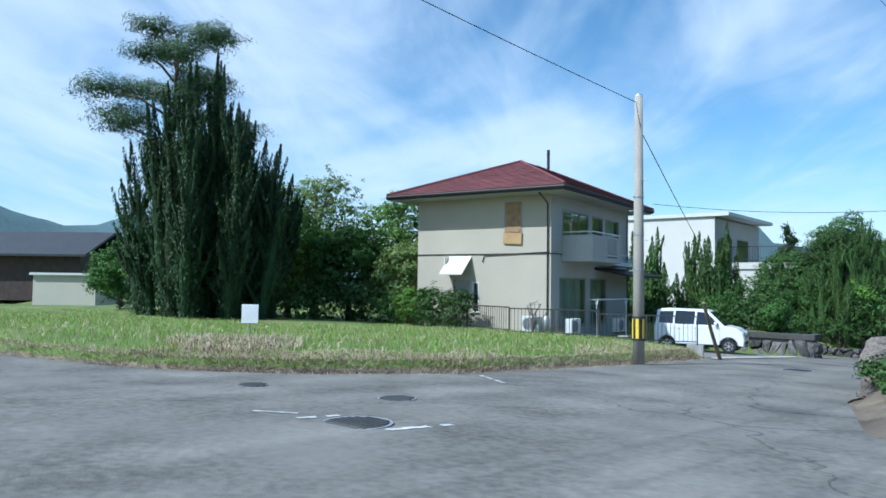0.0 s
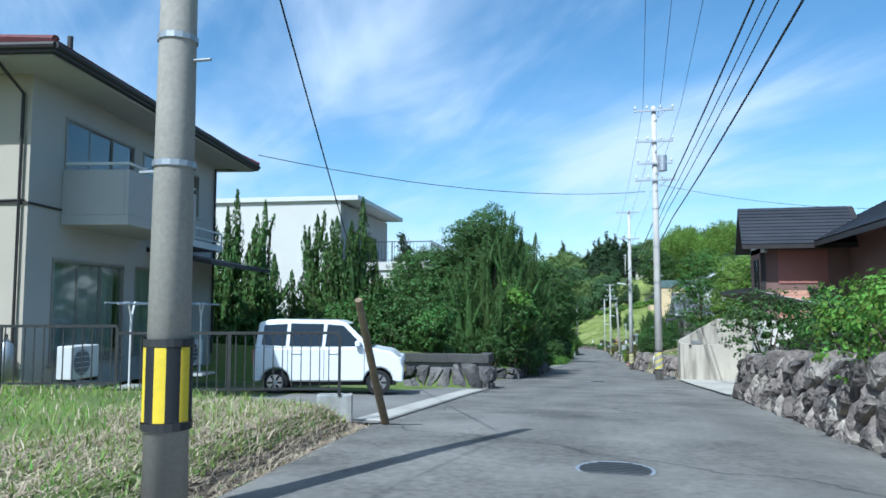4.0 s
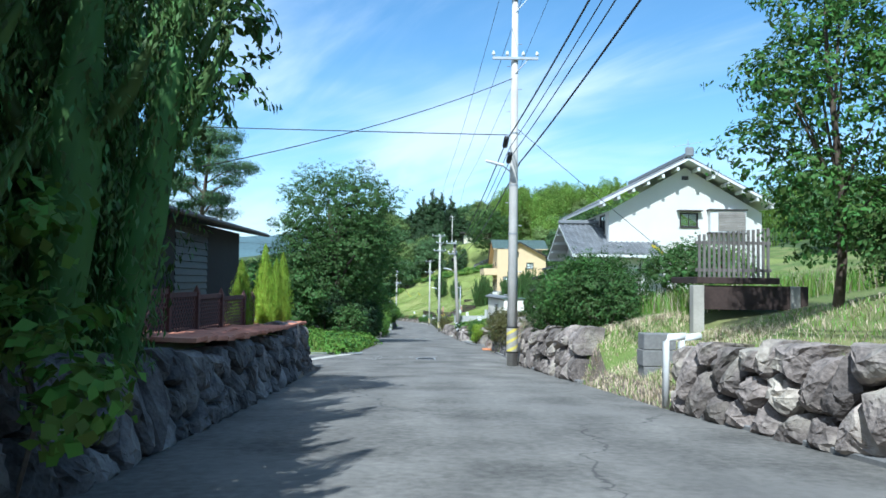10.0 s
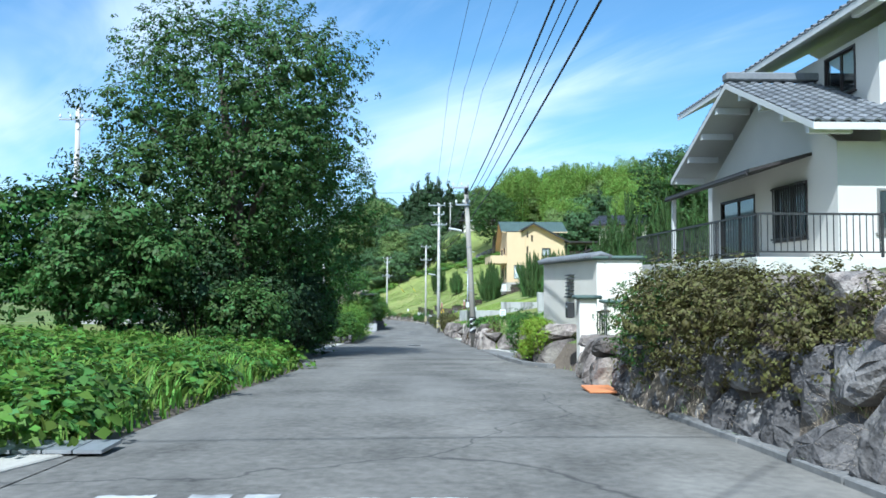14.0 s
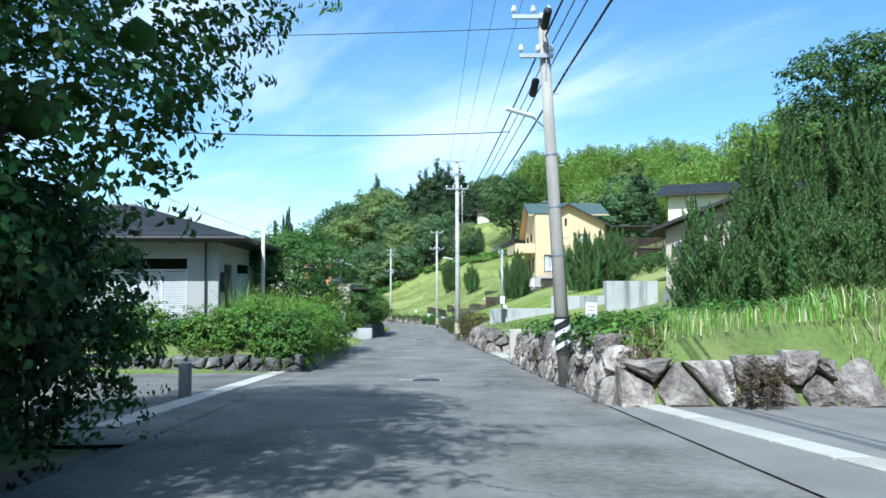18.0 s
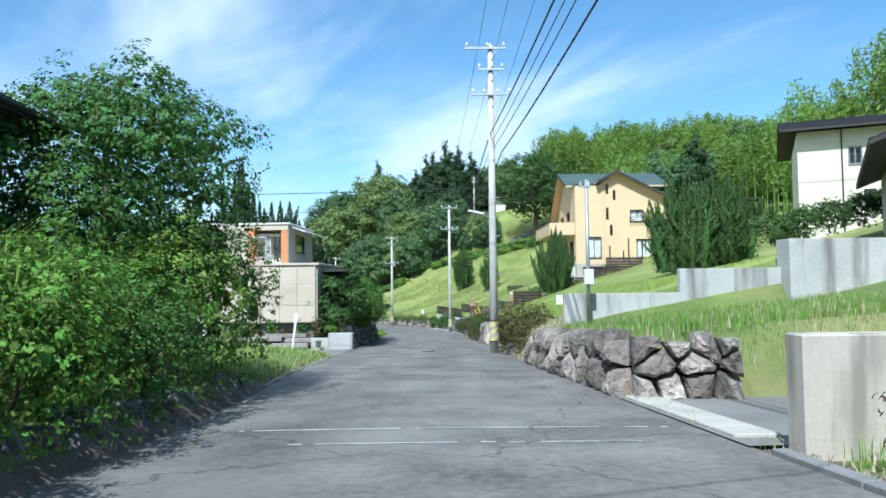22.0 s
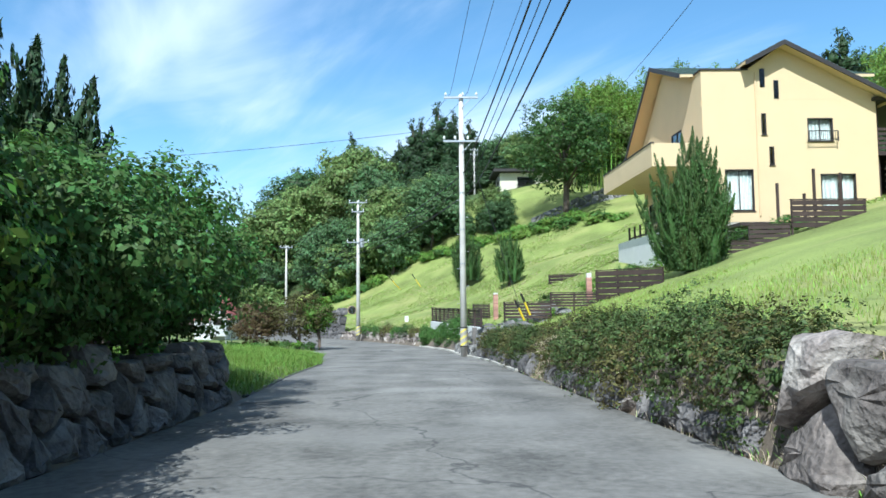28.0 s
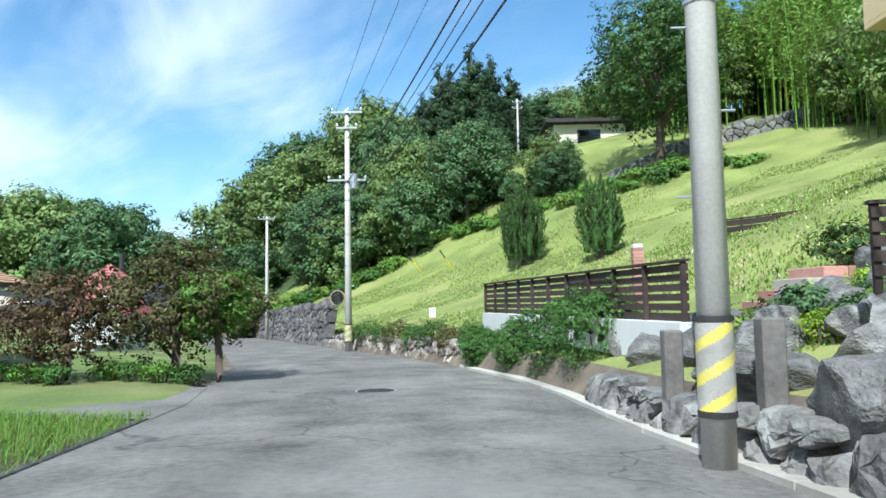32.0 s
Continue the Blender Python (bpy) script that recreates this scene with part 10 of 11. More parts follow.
def ring_of(n, r, cx=0.0, cz=0.0):
    return [(cx + r * math.cos(2 * math.pi * i / n), cz + r * math.sin(2 * math.pi * i / n)) for i in range(n)]


def kei_car(x, y, z, rz):
    """Small boxy white car, its nose along +x."""
    t = thing("car", (x, y, z), rz, "small boxy white car parked beside the house", "car")
    L, hw = 3.4, 0.735
    body = [(0.02, 0.3), (0.02, 0.95), (0.06, 1.03), (2.6, 1.05), (3.12, 0.95), (3.3, 0.8), (3.38, 0.55), (3.36, 0.26)]
    for cx in (2.82, 0.52):
        body += [(cx + 0.33 * math.cos(a), 0.27 + 0.33 * math.sin(a)) for a in [radians(4 + 172 * i / 9) for i in range(10)]]
    Shape().prism([(a, b) for a, b in body], -hw, hw).part("body", M["car_white"], t, bevel=0.035, smooth=False)
    cab = [(0.05, 1.02), (2.68, 1.02), (2.1, 1.58), (1.9, 1.645), (0.35, 1.665), (0.12, 1.6)]
    s = Shape()
    k = len(cab)
    inset = lambda zz: 0.715 - 0.13 * (zz - 1.02) / 0.63
    s.add([(a, -inset(b), b) for a, b in cab] + [(a, inset(b), b) for a, b in cab], [(i, (i + 1) % k, k + (i + 1) % k, k + i) for i in range(k)] + [tuple(range(k))[::-1], tuple(range(k, 2 * k))])
    s.part("cabin", M["car_white"], t, bevel=0.03)
    Shape().box(0.3, -0.6, 0.2, 3.2, 0.6, 0.4).part("underbody", M["rubber"], t)
    for side in (-1, 1):
        for pts in (((1.62, 1.07), (2.48, 1.07), (2.02, 1.53), (1.66, 1.56)), ((0.82, 1.07), (1.55, 1.07), (1.58, 1.57), (0.84, 1.58)), ((0.2, 1.1), (0.74, 1.08), (0.76, 1.57), (0.24, 1.54))):
            q = [(a, side * (inset(b) + 0.006), b) for a, b in pts]
            q2 = [(a, side * (inset(b) - 0.02), b) for a, b in pts]
            Shape().add(q + q2, [(0, 1, 2, 3), (7, 6, 5, 4), (0, 4, 5, 1), (1, 5, 6, 2), (2, 6, 7, 3), (3, 7, 4, 0)]).part("side_window", M["car_glass"], t)
        for a in (0.79, 1.6, 2.5):
            Shape().box(a - 0.005, side * (hw + 0.002) - 0.004, 0.34, a + 0.005, side * (hw + 0.002) + 0.004, 1.02).part("door_seam", M["rubber"], t)
        for a in (0.9, 1.72):
            Shape().box(a, side * hw - 0.02, 0.9, a + 0.18, side * hw + 0.03, 0.935).part("door_handle", M["car_white"], t, bevel=0.008)
        Shape().box(2.3, side * 0.78 - 0.09, 1.06, 2.42, side * 0.78 + 0.09, 1.2).part("mirror", M["car_white"], t, bevel=0.025)
        Shape().box(3.12, side * 0.58 - 0.14, 0.66, 3.36, side * 0.58 + 0.14, 0.84).part("headlight", M["lamp_clear"], t, bevel=0.03)
        Shape().box(-0.005, side * 0.62 - 0.09, 0.7, 0.06, side * 0.62 + 0.09, 1.0).part("tail_light", M["roof_pink"], t, bevel=0.015)
        for cx in (0.52, 2.82):
            w = new("wheel")
            w.parent = t
            w.matrix_basis = pose(cx, side * 0.65, 0.27)
            Shape().tube([(0, -0.08, 0), (0, -0.075, 0), (0, 0.075, 0), (0, 0.08, 0)], [0.24, 0.272, 0.272, 0.24], 28).part("tyre", M["rubber"], w, smooth=False)
            Shape().tube([(0, side * 0.07, 0), (0, side * 0.086, 0)], [0.19, 0.18], 24).part("rim", M["chrome"], w)
            Shape().tube([(0, side * 0.084, 0), (0, side * 0.094, 0)], [0.05, 0.045], 12).part("hub", M["steel"], w)
            for i in range(6):
                a = i * math.pi / 3
                Shape().turned(pose(0, 0, 0, 0, math.degrees(a), 0), 0.06, side * 0.083, -0.022, 0.17, side * 0.09, 0.022).part("spoke_gap", M["rubber"], w)
    Shape().add([(2.66, -0.63, 1.06), (2.66, 0.63, 1.06), (2.1, 0.55, 1.56), (2.1, -0.55, 1.56), (2.62, -0.63, 1.03), (2.62, 0.63, 1.03), (2.06, 0.55, 1.53), (2.06, -0.55, 1.53)],
                [(0, 1, 2, 3), (7, 6, 5, 4), (0, 4, 5, 1), (1, 5, 6, 2), (2, 6, 7, 3), (3, 7, 4, 0)]).part("windscreen", M["car_glass"], t, m=pose(0.012, 0, 0.008))
    Shape().box(0.05, -0.55, 1.1, 0.1, 0.55, 1.52).part("rear_window", M["car_glass"], t)
    Shape().box(3.3, -0.4, 0.6, 3.385, 0.4, 0.7).part("grille", M["chrome"], t, bevel=0.01)
    Shape().box(3.3, -0.5, 0.33, 3.39, 0.5, 0.45).part("air_intake", M["rubber"], t, bevel=0.01)
    Shape().box(3.375, -0.16, 0.46, 3.395, 0.16, 0.6).part("number_plate", M["yellow"], t)
    return t


kei_car(-13.78, 28.0, land(-12, 28) + 0.0, 13.9)

# steel fence of the beige house, on its low kerb
f = thing("fence", (0, 0, 0), 0, "low dark steel bar fence round a house plot", "fence")
for p0, p1, zz in (((-18.0, 20.96), (-15.5, 20.3), -0.32), ((-15.5, 20.3), (-12.5, 21.2), -0.36), ((-12.5, 21.2), (-9.56, 22.1), -0.46)):
    railing(f, p0, p1, zz, 0.9, 0.13, "dark_metal", 1.5)
f = thing("low_wall", (-9.75, 22.15, -0.95), 17, "short grey concrete block at a fence's end", "wall", "", "structure")
Shape().box(-0.15, -0.1, -0.1, 0.35, 0.1, 0.5).part("block", M["concrete"], f, bevel=0.012)
tagged(Shape().tube([(-8.94, 22.5, -1.1), (-8.93, 21.8, -0.2), (-8.9, 21.0, 0.88)], [0.06, 0.055, 0.05], 10).part("leaning_post", M["wood_tan"]), "brown wooden post leaning over the kerb", "post")


def ac_unit(x, y, z, rz):
    t = thing("air_conditioner", (x, y, z), rz, "white outdoor air-conditioning unit on rubber feet", "air conditioner", "outdoor units")
    Shape().box(-0.38, -0.14, 0.06, 0.38, 0.14, 0.62).part("case", M["trim_white"], t, bevel=0.015)
    Shape().tube([(-0.1, -0.14, 0.34), (-0.1, -0.155, 0.34)], [0.22, 0.21], 24).part("fan_grille", M["shutter"], t)
    for i in range(5):
        Shape().box(-0.3, -0.162, 0.16 + i * 0.09, 0.1, -0.156, 0.17 + i * 0.09).part("grille_bar", M["trim_white"], t)
    for a in (-0.3, 0.3):
        Shape().box(a - 0.04, -0.15, 0, a + 0.04, 0.15, 0.06).part("foot", M["rubber"], t)


ac_unit(-15.75, 22.0, -0.42, 9.4)
ac_unit(-14.75, 23.2, -0.5, 95)
ac_unit(-14.75, 26.6, -0.55, 95)
g = thing("gas_bottle", (-15.2, 22.1, -0.45), 0, "grey upright gas bottle beside the house wall", "gas bottle")
Shape().tube([(0, 0, 0.02), (0, 0, 0.55), (0, 0, 0.64), (0, 0, 0.72)], [0.14, 0.14, 0.1, 0.04], 16).part("bottle", M["steel"], g, smooth=True)
Shape().tube([(0, 0, 0.72), (0, 0, 0.8)], 0.03, 8).part("valve", M["chrome"], g)
g = thing("dead_plant", (-15.5, 21.7, -0.42), 0, "bare twisted dead shrub behind the fence", "shrub")
q = random.Random(4)
for i in range(7):
    a = i * 0.9
    Shape().tube([(0, 0, 0.0), (0.12 * math.cos(a), 0.1 * math.sin(a), 0.5), (q.uniform(-0.3, 0.3), q.uniform(-0.2, 0.2), q.uniform(0.8, 1.15)), (q.uniform(-0.35, 0.35), 0, q.uniform(1.0, 1.25))], [0.035, 0.03, 0.022, 0.01], 6).part("branch", M["wood_grey"], g)
g = thing("laundry_frame", (-13.9, 23.6, -0.62), 95, "white steel pipe laundry-drying frame", "laundry frame")
for a in (-0.2, 2.4):
    Shape().tube([(a - 0.45, -0.1, 1.45), (a - 0.1, 0, 1.48), (a, 0, 1.2), (a, 0, 0.0)], 0.02, 8).part("post", M["trim_white"], g)
    Shape().tube([(a, 0, 1.2), (a + 0.1, 0, 1.48), (a + 0.45, 0.1, 1.45)], 0.02, 8).part("arm", M["trim_white"], g)
    Shape().box(a - 0.3, -0.2, 0, a + 0.3, 0.2, 0.05).part("foot", M["concrete"], g)
for zz, yy in ((1.45, -0.12), (1.47, 0.12)):
    Shape().tube([(-0.8, yy, zz), (3.0, yy, zz)], 0.016, 8).part("pole", M["steel"], g)


def sign(x, y, z, w, h, top, rz, label, rows=3, round_=0.05):
    """A white board on a thin stake, its lines of writing as plain bars."""
    t = thing("sign", (x, y, z), rz, label, "sign")
    Shape().tube([(0, 0.015, -0.3), (0, 0.015, top - 0.02)], 0.016, 8).part("stake", M["wood_grey"], t)
    Shape().box(-w / 2, -0.012, top - h, w / 2, 0.0, top).part("board", M["white"], t, bevel=0.004)
    for i in range(rows):
        Shape().box(-w * 0.36, -0.0145, top - h * (0.26 + 0.22 * i) - 0.012, w * (0.36 - 0.1 * (i % 2)), -0.012, top - h * (0.26 + 0.22 * i) + 0.012).part("writing_bar", M["shutter"], t)
    return t


sign(-12.3, 7.9, land(-12.3, 7.9), 0.32, 0.36, 0.72, 45, "blank white notice board on a stake in dry grass", 0)
sign(-2.47, 112.0, land(-2.47, 112), 0.35, 0.5, 0.75, 0, "small white notice board among weeds")
sign(-1.76, 147.0, land(-1.76, 147), 0.32, 0.46, 0.6, 0, "small white notice board on a lawn")
sign(-14.3, 130.3, land(-14.3, 130.3), 0.38, 0.5, 0.85, 0, "pale notice board on a stake in rough grass", 3)
sign(-10.2, 204.6, land(-10.2, 204.6), 0.3, 0.45, 0.6, 0, "small white marker board on a lawn", 2)
g = thing("stake", (-13.25, 136.5, land(-13.25, 136.5)), 0, "white painted stake with a board at the kerb", "stake")
Shape().turned(pose(0, 0, 0, 0, 7, 0), -0.035, -0.02, -0.2, 0.035, 0.02, 1.35).part("stake", M["white"], g)
Shape().turned(pose(0, 0, 0, 0, 7, 0), -0.07, -0.03, 1.0, 0.07, -0.02, 1.3).part("board", M["white"], g)

# black shed, lattice fence and terracotta slabs behind the left stone wall
t = thing("shed", (-13.0, 58.6, -2.4), 0, "black-sheeted shed with a low dark roof", "shed")
wall(t, "wall", (-5.0, 0), (0, 0), -0.3, 2.5, [], M["wood_black"])
wall(t, "wall", (0, 0), (0, 11.3), -0.3, 2.5, [(5.5, 0.6, 8.0, 2.35)], M["wood_black"])
wall(t, "wall", (0, 11.3), (-5.0, 11.3), -0.3, 2.5, [], M["wood_black"])
wall(t, "wall", (-5.0, 11.3), (-5.0, 0), -0.3, 2.5, [], M["wood_black"])
for i in range(10):
    Shape().turned(pose(0.01, 5.5, 0.62 + i * 0.175, 0, -14, 0), 0, 0, 0, 0.02, 2.5, 0.17).part("louvre_board", M["dark_metal"], t)
slab_roof(t, [(0.75, -0.6, 2.55), (0.75, 11.9, 2.55), (-5.6, 11.9, 3.7), (-5.6, -0.6, 3.7)], 0.12, M["wood_black"])
Shape().tube([(0.78, -0.6, 2.48), (0.78, 11.9, 2.48)], 0.05, 8).part("gutter", M["trim_dark"], t)
t = thing("lattice_fence", (-11.0, 53.0, -2.55), 0, "dark red-brown lattice fence with pointed posts", "fence")
ys = (0.0, 1.7, 3.4, 5.1, 6.5, 8.0, 9.7, 10.5)
for i, a in enumerate(ys):
    zb = 0.22 - 0.04 * a
    p = Shape().box(-0.05, a - 0.05, zb, 0.05, a + 0.05, zb + 1.0).part("post", M["wood_red"], t, bevel=0.006)
    Shape().add([(-0.06, a - 0.06, zb + 1.0), (0.06, a - 0.06, zb + 1.0), (0.06, a + 0.06, zb + 1.0), (-0.06, a + 0.06, zb + 1.0), (0, a, zb + 1.16)], [(0, 1, 4), (1, 2, 4), (2, 3, 4), (3, 0, 4), (3, 2, 1, 0)]).part("finial", M["wood_red"], p)
    if i == len(ys) - 1:
        break
    b = ys[i + 1]
    Shape().box(-0.025, a + 0.05, zb + 0.9, 0.025, b - 0.05, zb + 0.98).part("top_rail", M["wood_red"], t)
    Shape().box(-0.025, a + 0.05, zb + 0.12, 0.025, b - 0.05, zb + 0.18).part("bottom_rail", M["wood_red"], t)
    n = max(2, int((b - a) / 0.13))
    s = Shape()
    for d in (1, -1):
        for j in range(-6, n):
            y0_, y1_ = a + 0.06 + j * 0.13, a + 0.06 + j * 0.13 + 0.72
            z0_, z1_ = zb + 0.18, zb + 0.9
            lo, hi = max(y0_, a + 0.06), min(y1_, b - 0.06)
            if hi <= lo:
                continue
            za, zc = z0_ + (lo - y0_), z0_ + (hi - y0_)
            if d < 0:
                za, zc = z1_ - (lo - y0_), z1_ - (hi - y0_)
            x_ = 0.004 * d
            s.add([(x_ - 0.004, lo, za - 0.02), (x_ - 0.004, hi, zc - 0.02), (x_ - 0.004, hi, zc + 0.02), (x_ - 0.004, lo, za + 0.02), (x_ + 0.004, lo, za - 0.02), (x_ + 0.004, hi, zc - 0.02), (x_ + 0.004, hi, zc + 0.02), (x_ + 0.004, lo, za + 0.02)],
                  [(0, 1, 2, 3), (7, 6, 5, 4), (0, 4, 5, 1), (1, 5, 6, 2), (2, 6, 7, 3), (3, 7, 4, 0)])
    o = s.part("lattice", M["wood_red"], t)
    o["kind"] = "stuff"
t = thing("paving", (-10.3, 56.0, -2.95), 0, "sun-bleached terracotta slabs on top of a stone wall", "paving", "", "structure")
q = random.Random(12)
for i in range(23):
    for j in range(3):
        y = 55.4 + i * 0.52
        x = shed_line(y) - 0.38 - j * 0.56
        z = road_z(y) + 0.98 + 0.032 * max(0.0, y - 58)
        Shape().box(-0.26, -0.24, 0.0, 0.26, 0.24, 0.06).part("slab", M["terracotta"], t, bevel=0.008, m=pose(x + 10.3, y - 56.0, z + 2.95, q.uniform(-4, 4), q.uniform(-5, 5), q.uniform(-5, 5)))

# block pier, drain pipes, steps and picket fence by the dry bank
t = thing("pier", (-2.68, 60.4, -3.45), 0, "dark weathered concrete block pier beside a dry grass bank", "pier", "", "structure")
for i in range(4):
    Shape().box(-0.3 + 0.02 * (i % 2), -0.2, i * 0.305, 0.3 + 0.02 * (i % 2), 0.2, i * 0.305 + 0.295).part("block", M["concrete_dark"], t, bevel=0.01)
for dx in (0.0, 0.24):
    g = thing("drainpipe", (-3.3 + dx, 57.9, -3.25), 0, "white plastic drainpipe against a stone wall", "drainpipe", "white drainpipes")
    Shape().tube([(0, 0, 0), (0, 0, 1.05), (0.05, 0.0, 1.12), (0.3, 0, 1.14)], 0.055, 12).part("pipe", M["trim_white"], g, smooth=True)
t = thing("steps", (-2.4, 58.9, -3.3), 0, "worn concrete block steps up a bank", "steps", "", "structure")
for i in range(7):
    Shape().box(i * 0.36, 0.0, i * 0.17 - 0.1, i * 0.36 + 0.6, 1.0, i * 0.2 + 0.2).part("step", M["concrete"], t, bevel=0.012)
t = thing("picket_fence", (-1.1, 62.5, -1.15), 0, "dark brown slatted screen on a timber deck above a bank", "fence")
for i in range(15):
    Shape().box(i * 0.108, -0.015, 0, i * 0.108 + 0.055, 0.015, 0.92 + 0.012 * i).part("picket", M["wood_old"], t)
for zz in (0.12, 0.72):
    Shape().box(-0.05, 0.015, zz, 1.62, 0.045, zz + 0.07).part("rail", M["wood_old"], t)
Shape().box(-0.06, -0.1, -0.14, 1.75, 1.6, 0.0).part("deck", M["wood_dark"], t, bevel=0.01)
Shape().box(-0.02, -0.04, -0.7, 2.4, 0.08, -0.18).part("fascia", M["wood_dark"], t)
Shape().box(-0.14, -0.1, -1.5, 0.1, 0.14, -0.18).part("pier", M["concrete_pale"], t, bevel=0.01)
Shape().box(2.0, -0.1, -1.5, 2.2, 0.14, -0.18).part("pier", M["concrete_pale"], t, bevel=0.01)
t = thing("garden_gate", (1.9, 71.4, -1.6), 0, "red-brown corrugated sheet gate beside a house", "gate")
for i in range(9):
    Shape().box(i * 0.15, 0, 0, i * 0.15 + 0.13, 0.03, 1.2).part("board", M["siding_red"], t)
for zz in (0.3, 0.95):
    Shape().box(0, 0.03, zz, 1.35, 0.07, zz + 0.08).part("rail", M["wood_red"], t)
g = thing("warning_board", (-4.3, 80.9, road_z(80.9)), 0, "orange board lying at a gate's foot", "board")
Shape().box(-0.15, -0.3, 0.02, 0.3, 0.35, 0.06).part("board", M["orange"], g, bevel=0.01)
g = thing("letterbox", (-3.75, 85.55, -3.6), 0, "small dark letterbox on a gate pier", "letterbox")
Shape().box(-0.1, -0.12, 0, 0.06, 0.12, 0.34).part("box", M["dark_metal"], g, bevel=0.015)
Shape().box(-0.115, -0.1, 0.22, -0.1, 0.1, 0.27).part("flap", M["steel"], g)
# grating across the lane mouth
t = thing("drain_grating", (-12.6, 75.9, road_z(75.9) + 0.04), 0, "perforated steel drain grating beside a lane", "grating", "", "structure")
for i in range(12):
    Shape().box(i * 0.25 - 0.0, -0.2, 0, i * 0.25 + 0.235, 0.2, 0.03).part("grate", M["steel"], t)
# small pillars and stones at the shaded lane
g = thing("stone_post", (-11.7, 102.5, land(-11.7, 102.5)), 0, "short weathered concrete post beside a lane, shade in its colour", "post")
# Darker concrete paints the tree shade the post stands in.
Shape().box(-0.09, -0.09, -0.1, 0.09, 0.09, 0.62).part("post", M["concrete_dark"], g, bevel=0.012)
g = thing("stone_pillar", (-16.6, 110.4, -5.75), 0, "rough stone gate pillar beside a hedge", "pillar")
Shape().box(-0.2, -0.17, -0.6, 0.2, 0.17, 1.0).part("pillar", M["stone_grey"], g, bevel=0.03)
Shape().box(-0.34, -0.28, 1.0, 0.34, 0.28, 1.16).part("cap", M["stone_grey"], g, bevel=0.04)
# thin street lamp with a meter box
t = thing("service_pole", (-3.4, 131.5, -6.2), 0, "thin grey steel service pole with a meter box", "pole")
Shape().tube([(0, 0, -0.2), (0, 0, 4.3)], [0.06, 0.05], 12).part("pole", M["steel"], t, smooth=True)
Shape().box(-0.14, -0.16, 1.15, 0.14, -0.05, 1.6).part("meter_box", M["trim_white"], t, bevel=0.01)
Shape().box(-0.22, -0.06, 4.05, 0.12, -0.02, 4.12).part("arm", M["steel"], t)
for dx in (-0.18, 0.06):
    Shape().tube([(dx, -0.04, 4.12), (dx, -0.04, 4.24)], [0.03, 0.02], 8).part("insulator", M["porcelain"], t)

# planter of timber sleepers before the white house
t = thing("planter", (-11.85, 143.2, -7.85), 0, "low planter edged with timber sleepers and concrete", "planter")
for i, (x0, x1, z0, z1, dy) in enumerate(((-5.8, -3.3, 0.35, 0.55, 0.3), (-5.8, -2.0, 0.1, 0.3, -0.35), (-4.6, -2.2, 0.5, 0.68, 0.5), (-3.1, -1.9, 0.32, 0.5, 0.0), (-5.2, -2.4, -0.05, 0.1, -0.7))):
    Shape().box(x0, dy, z0, x1, dy + 0.22, z1).part("sleeper", M["wood_grey"], t, bevel=0.012)
Shape().box(-1.1, -0.1, -0.1, 0.0, 0.35, 0.72).part("block", M["concrete"], t, bevel=0.015)
Shape().box(-1.9, 0.0, -0.1, -1.1, 0.3, 0.5).part("block", M["concrete_pale"], t, bevel=0.015)
Shape().box(-5.8, 0.5, -0.1, -0.2, 1.4, 0.4).part("soil", M["earth"], t)
g = thing("bucket", (-13.35, 142.8, -7.75), 0, "small green plastic bucket on the drive", "bucket")
Shape().tube([(0, 0, 0), (0, 0, 0.26), (0, 0, 0.3)], [0.1, 0.13, 0.14], 16).part("pail", M["roof_green"], g)
Shape().tube([(-0.13, 0, 0.28), (0, 0, 0.42), (0.13, 0, 0.28)], 0.006, 6).part("handle", M["steel"], g)
q = random.Random(33)
for i in range(7):
    x = -17.2 + i * 0.72
    bush("garden_plant", (x, 144.0 + q.uniform(-0.2, 0.3), -7.5), 0.35, 0.3, q.uniform(0.5, 1.15), 720 + i, 420, 0.1, 0.05, ("leaf_green", "leaf_brown", "leaf_light", "leaf_red")[i % 4], "straggling garden plant before a white wall", group="plants in the planter", blobs=5)

# dark slatted fences stepping up the lawn
def slat_fence(p0, p1, bottom, top, label, foot=0.0, boards=6):
    """Horizontal boards on posts; bottom and top are heights at p0."""
    a, b = Vector(p0), Vector(p1)
    L = (b - a).length
    t = thing("fence", (a.x, a.y, bottom), math.degrees(math.atan2(b.y - a.y, b.x - a.x)), label, "fence", "slatted fences on the lawn")
    h = top - bottom
    n = max(1, round(L / 1.2))
    for i in range(n + 1):
        Shape().box(L * i / n - 0.035, -0.035, -0.3, L * i / n + 0.035, 0.035, h - 0.03).part("post", M["wood_dark"], t)
    for i in range(boards):
        z = foot + (h - foot - 0.04) * i / boards
        Shape().box(-0.04, -0.062, z + 0.015, L + 0.04, -0.036, z + (h - foot - 0.04) / boards - 0.022).part("board", M["wood_dark"], t)
    Shape().box(-0.06, -0.08, h - 0.035, L + 0.06, 0.06, h).part("cap", M["wood_dark"], t)
    if foot:
        Shape().box(-0.05, -0.1, -0.4, L + 0.05, 0.1, foot).part("footing", M["trim_white"], t, bevel=0.01)
    return t


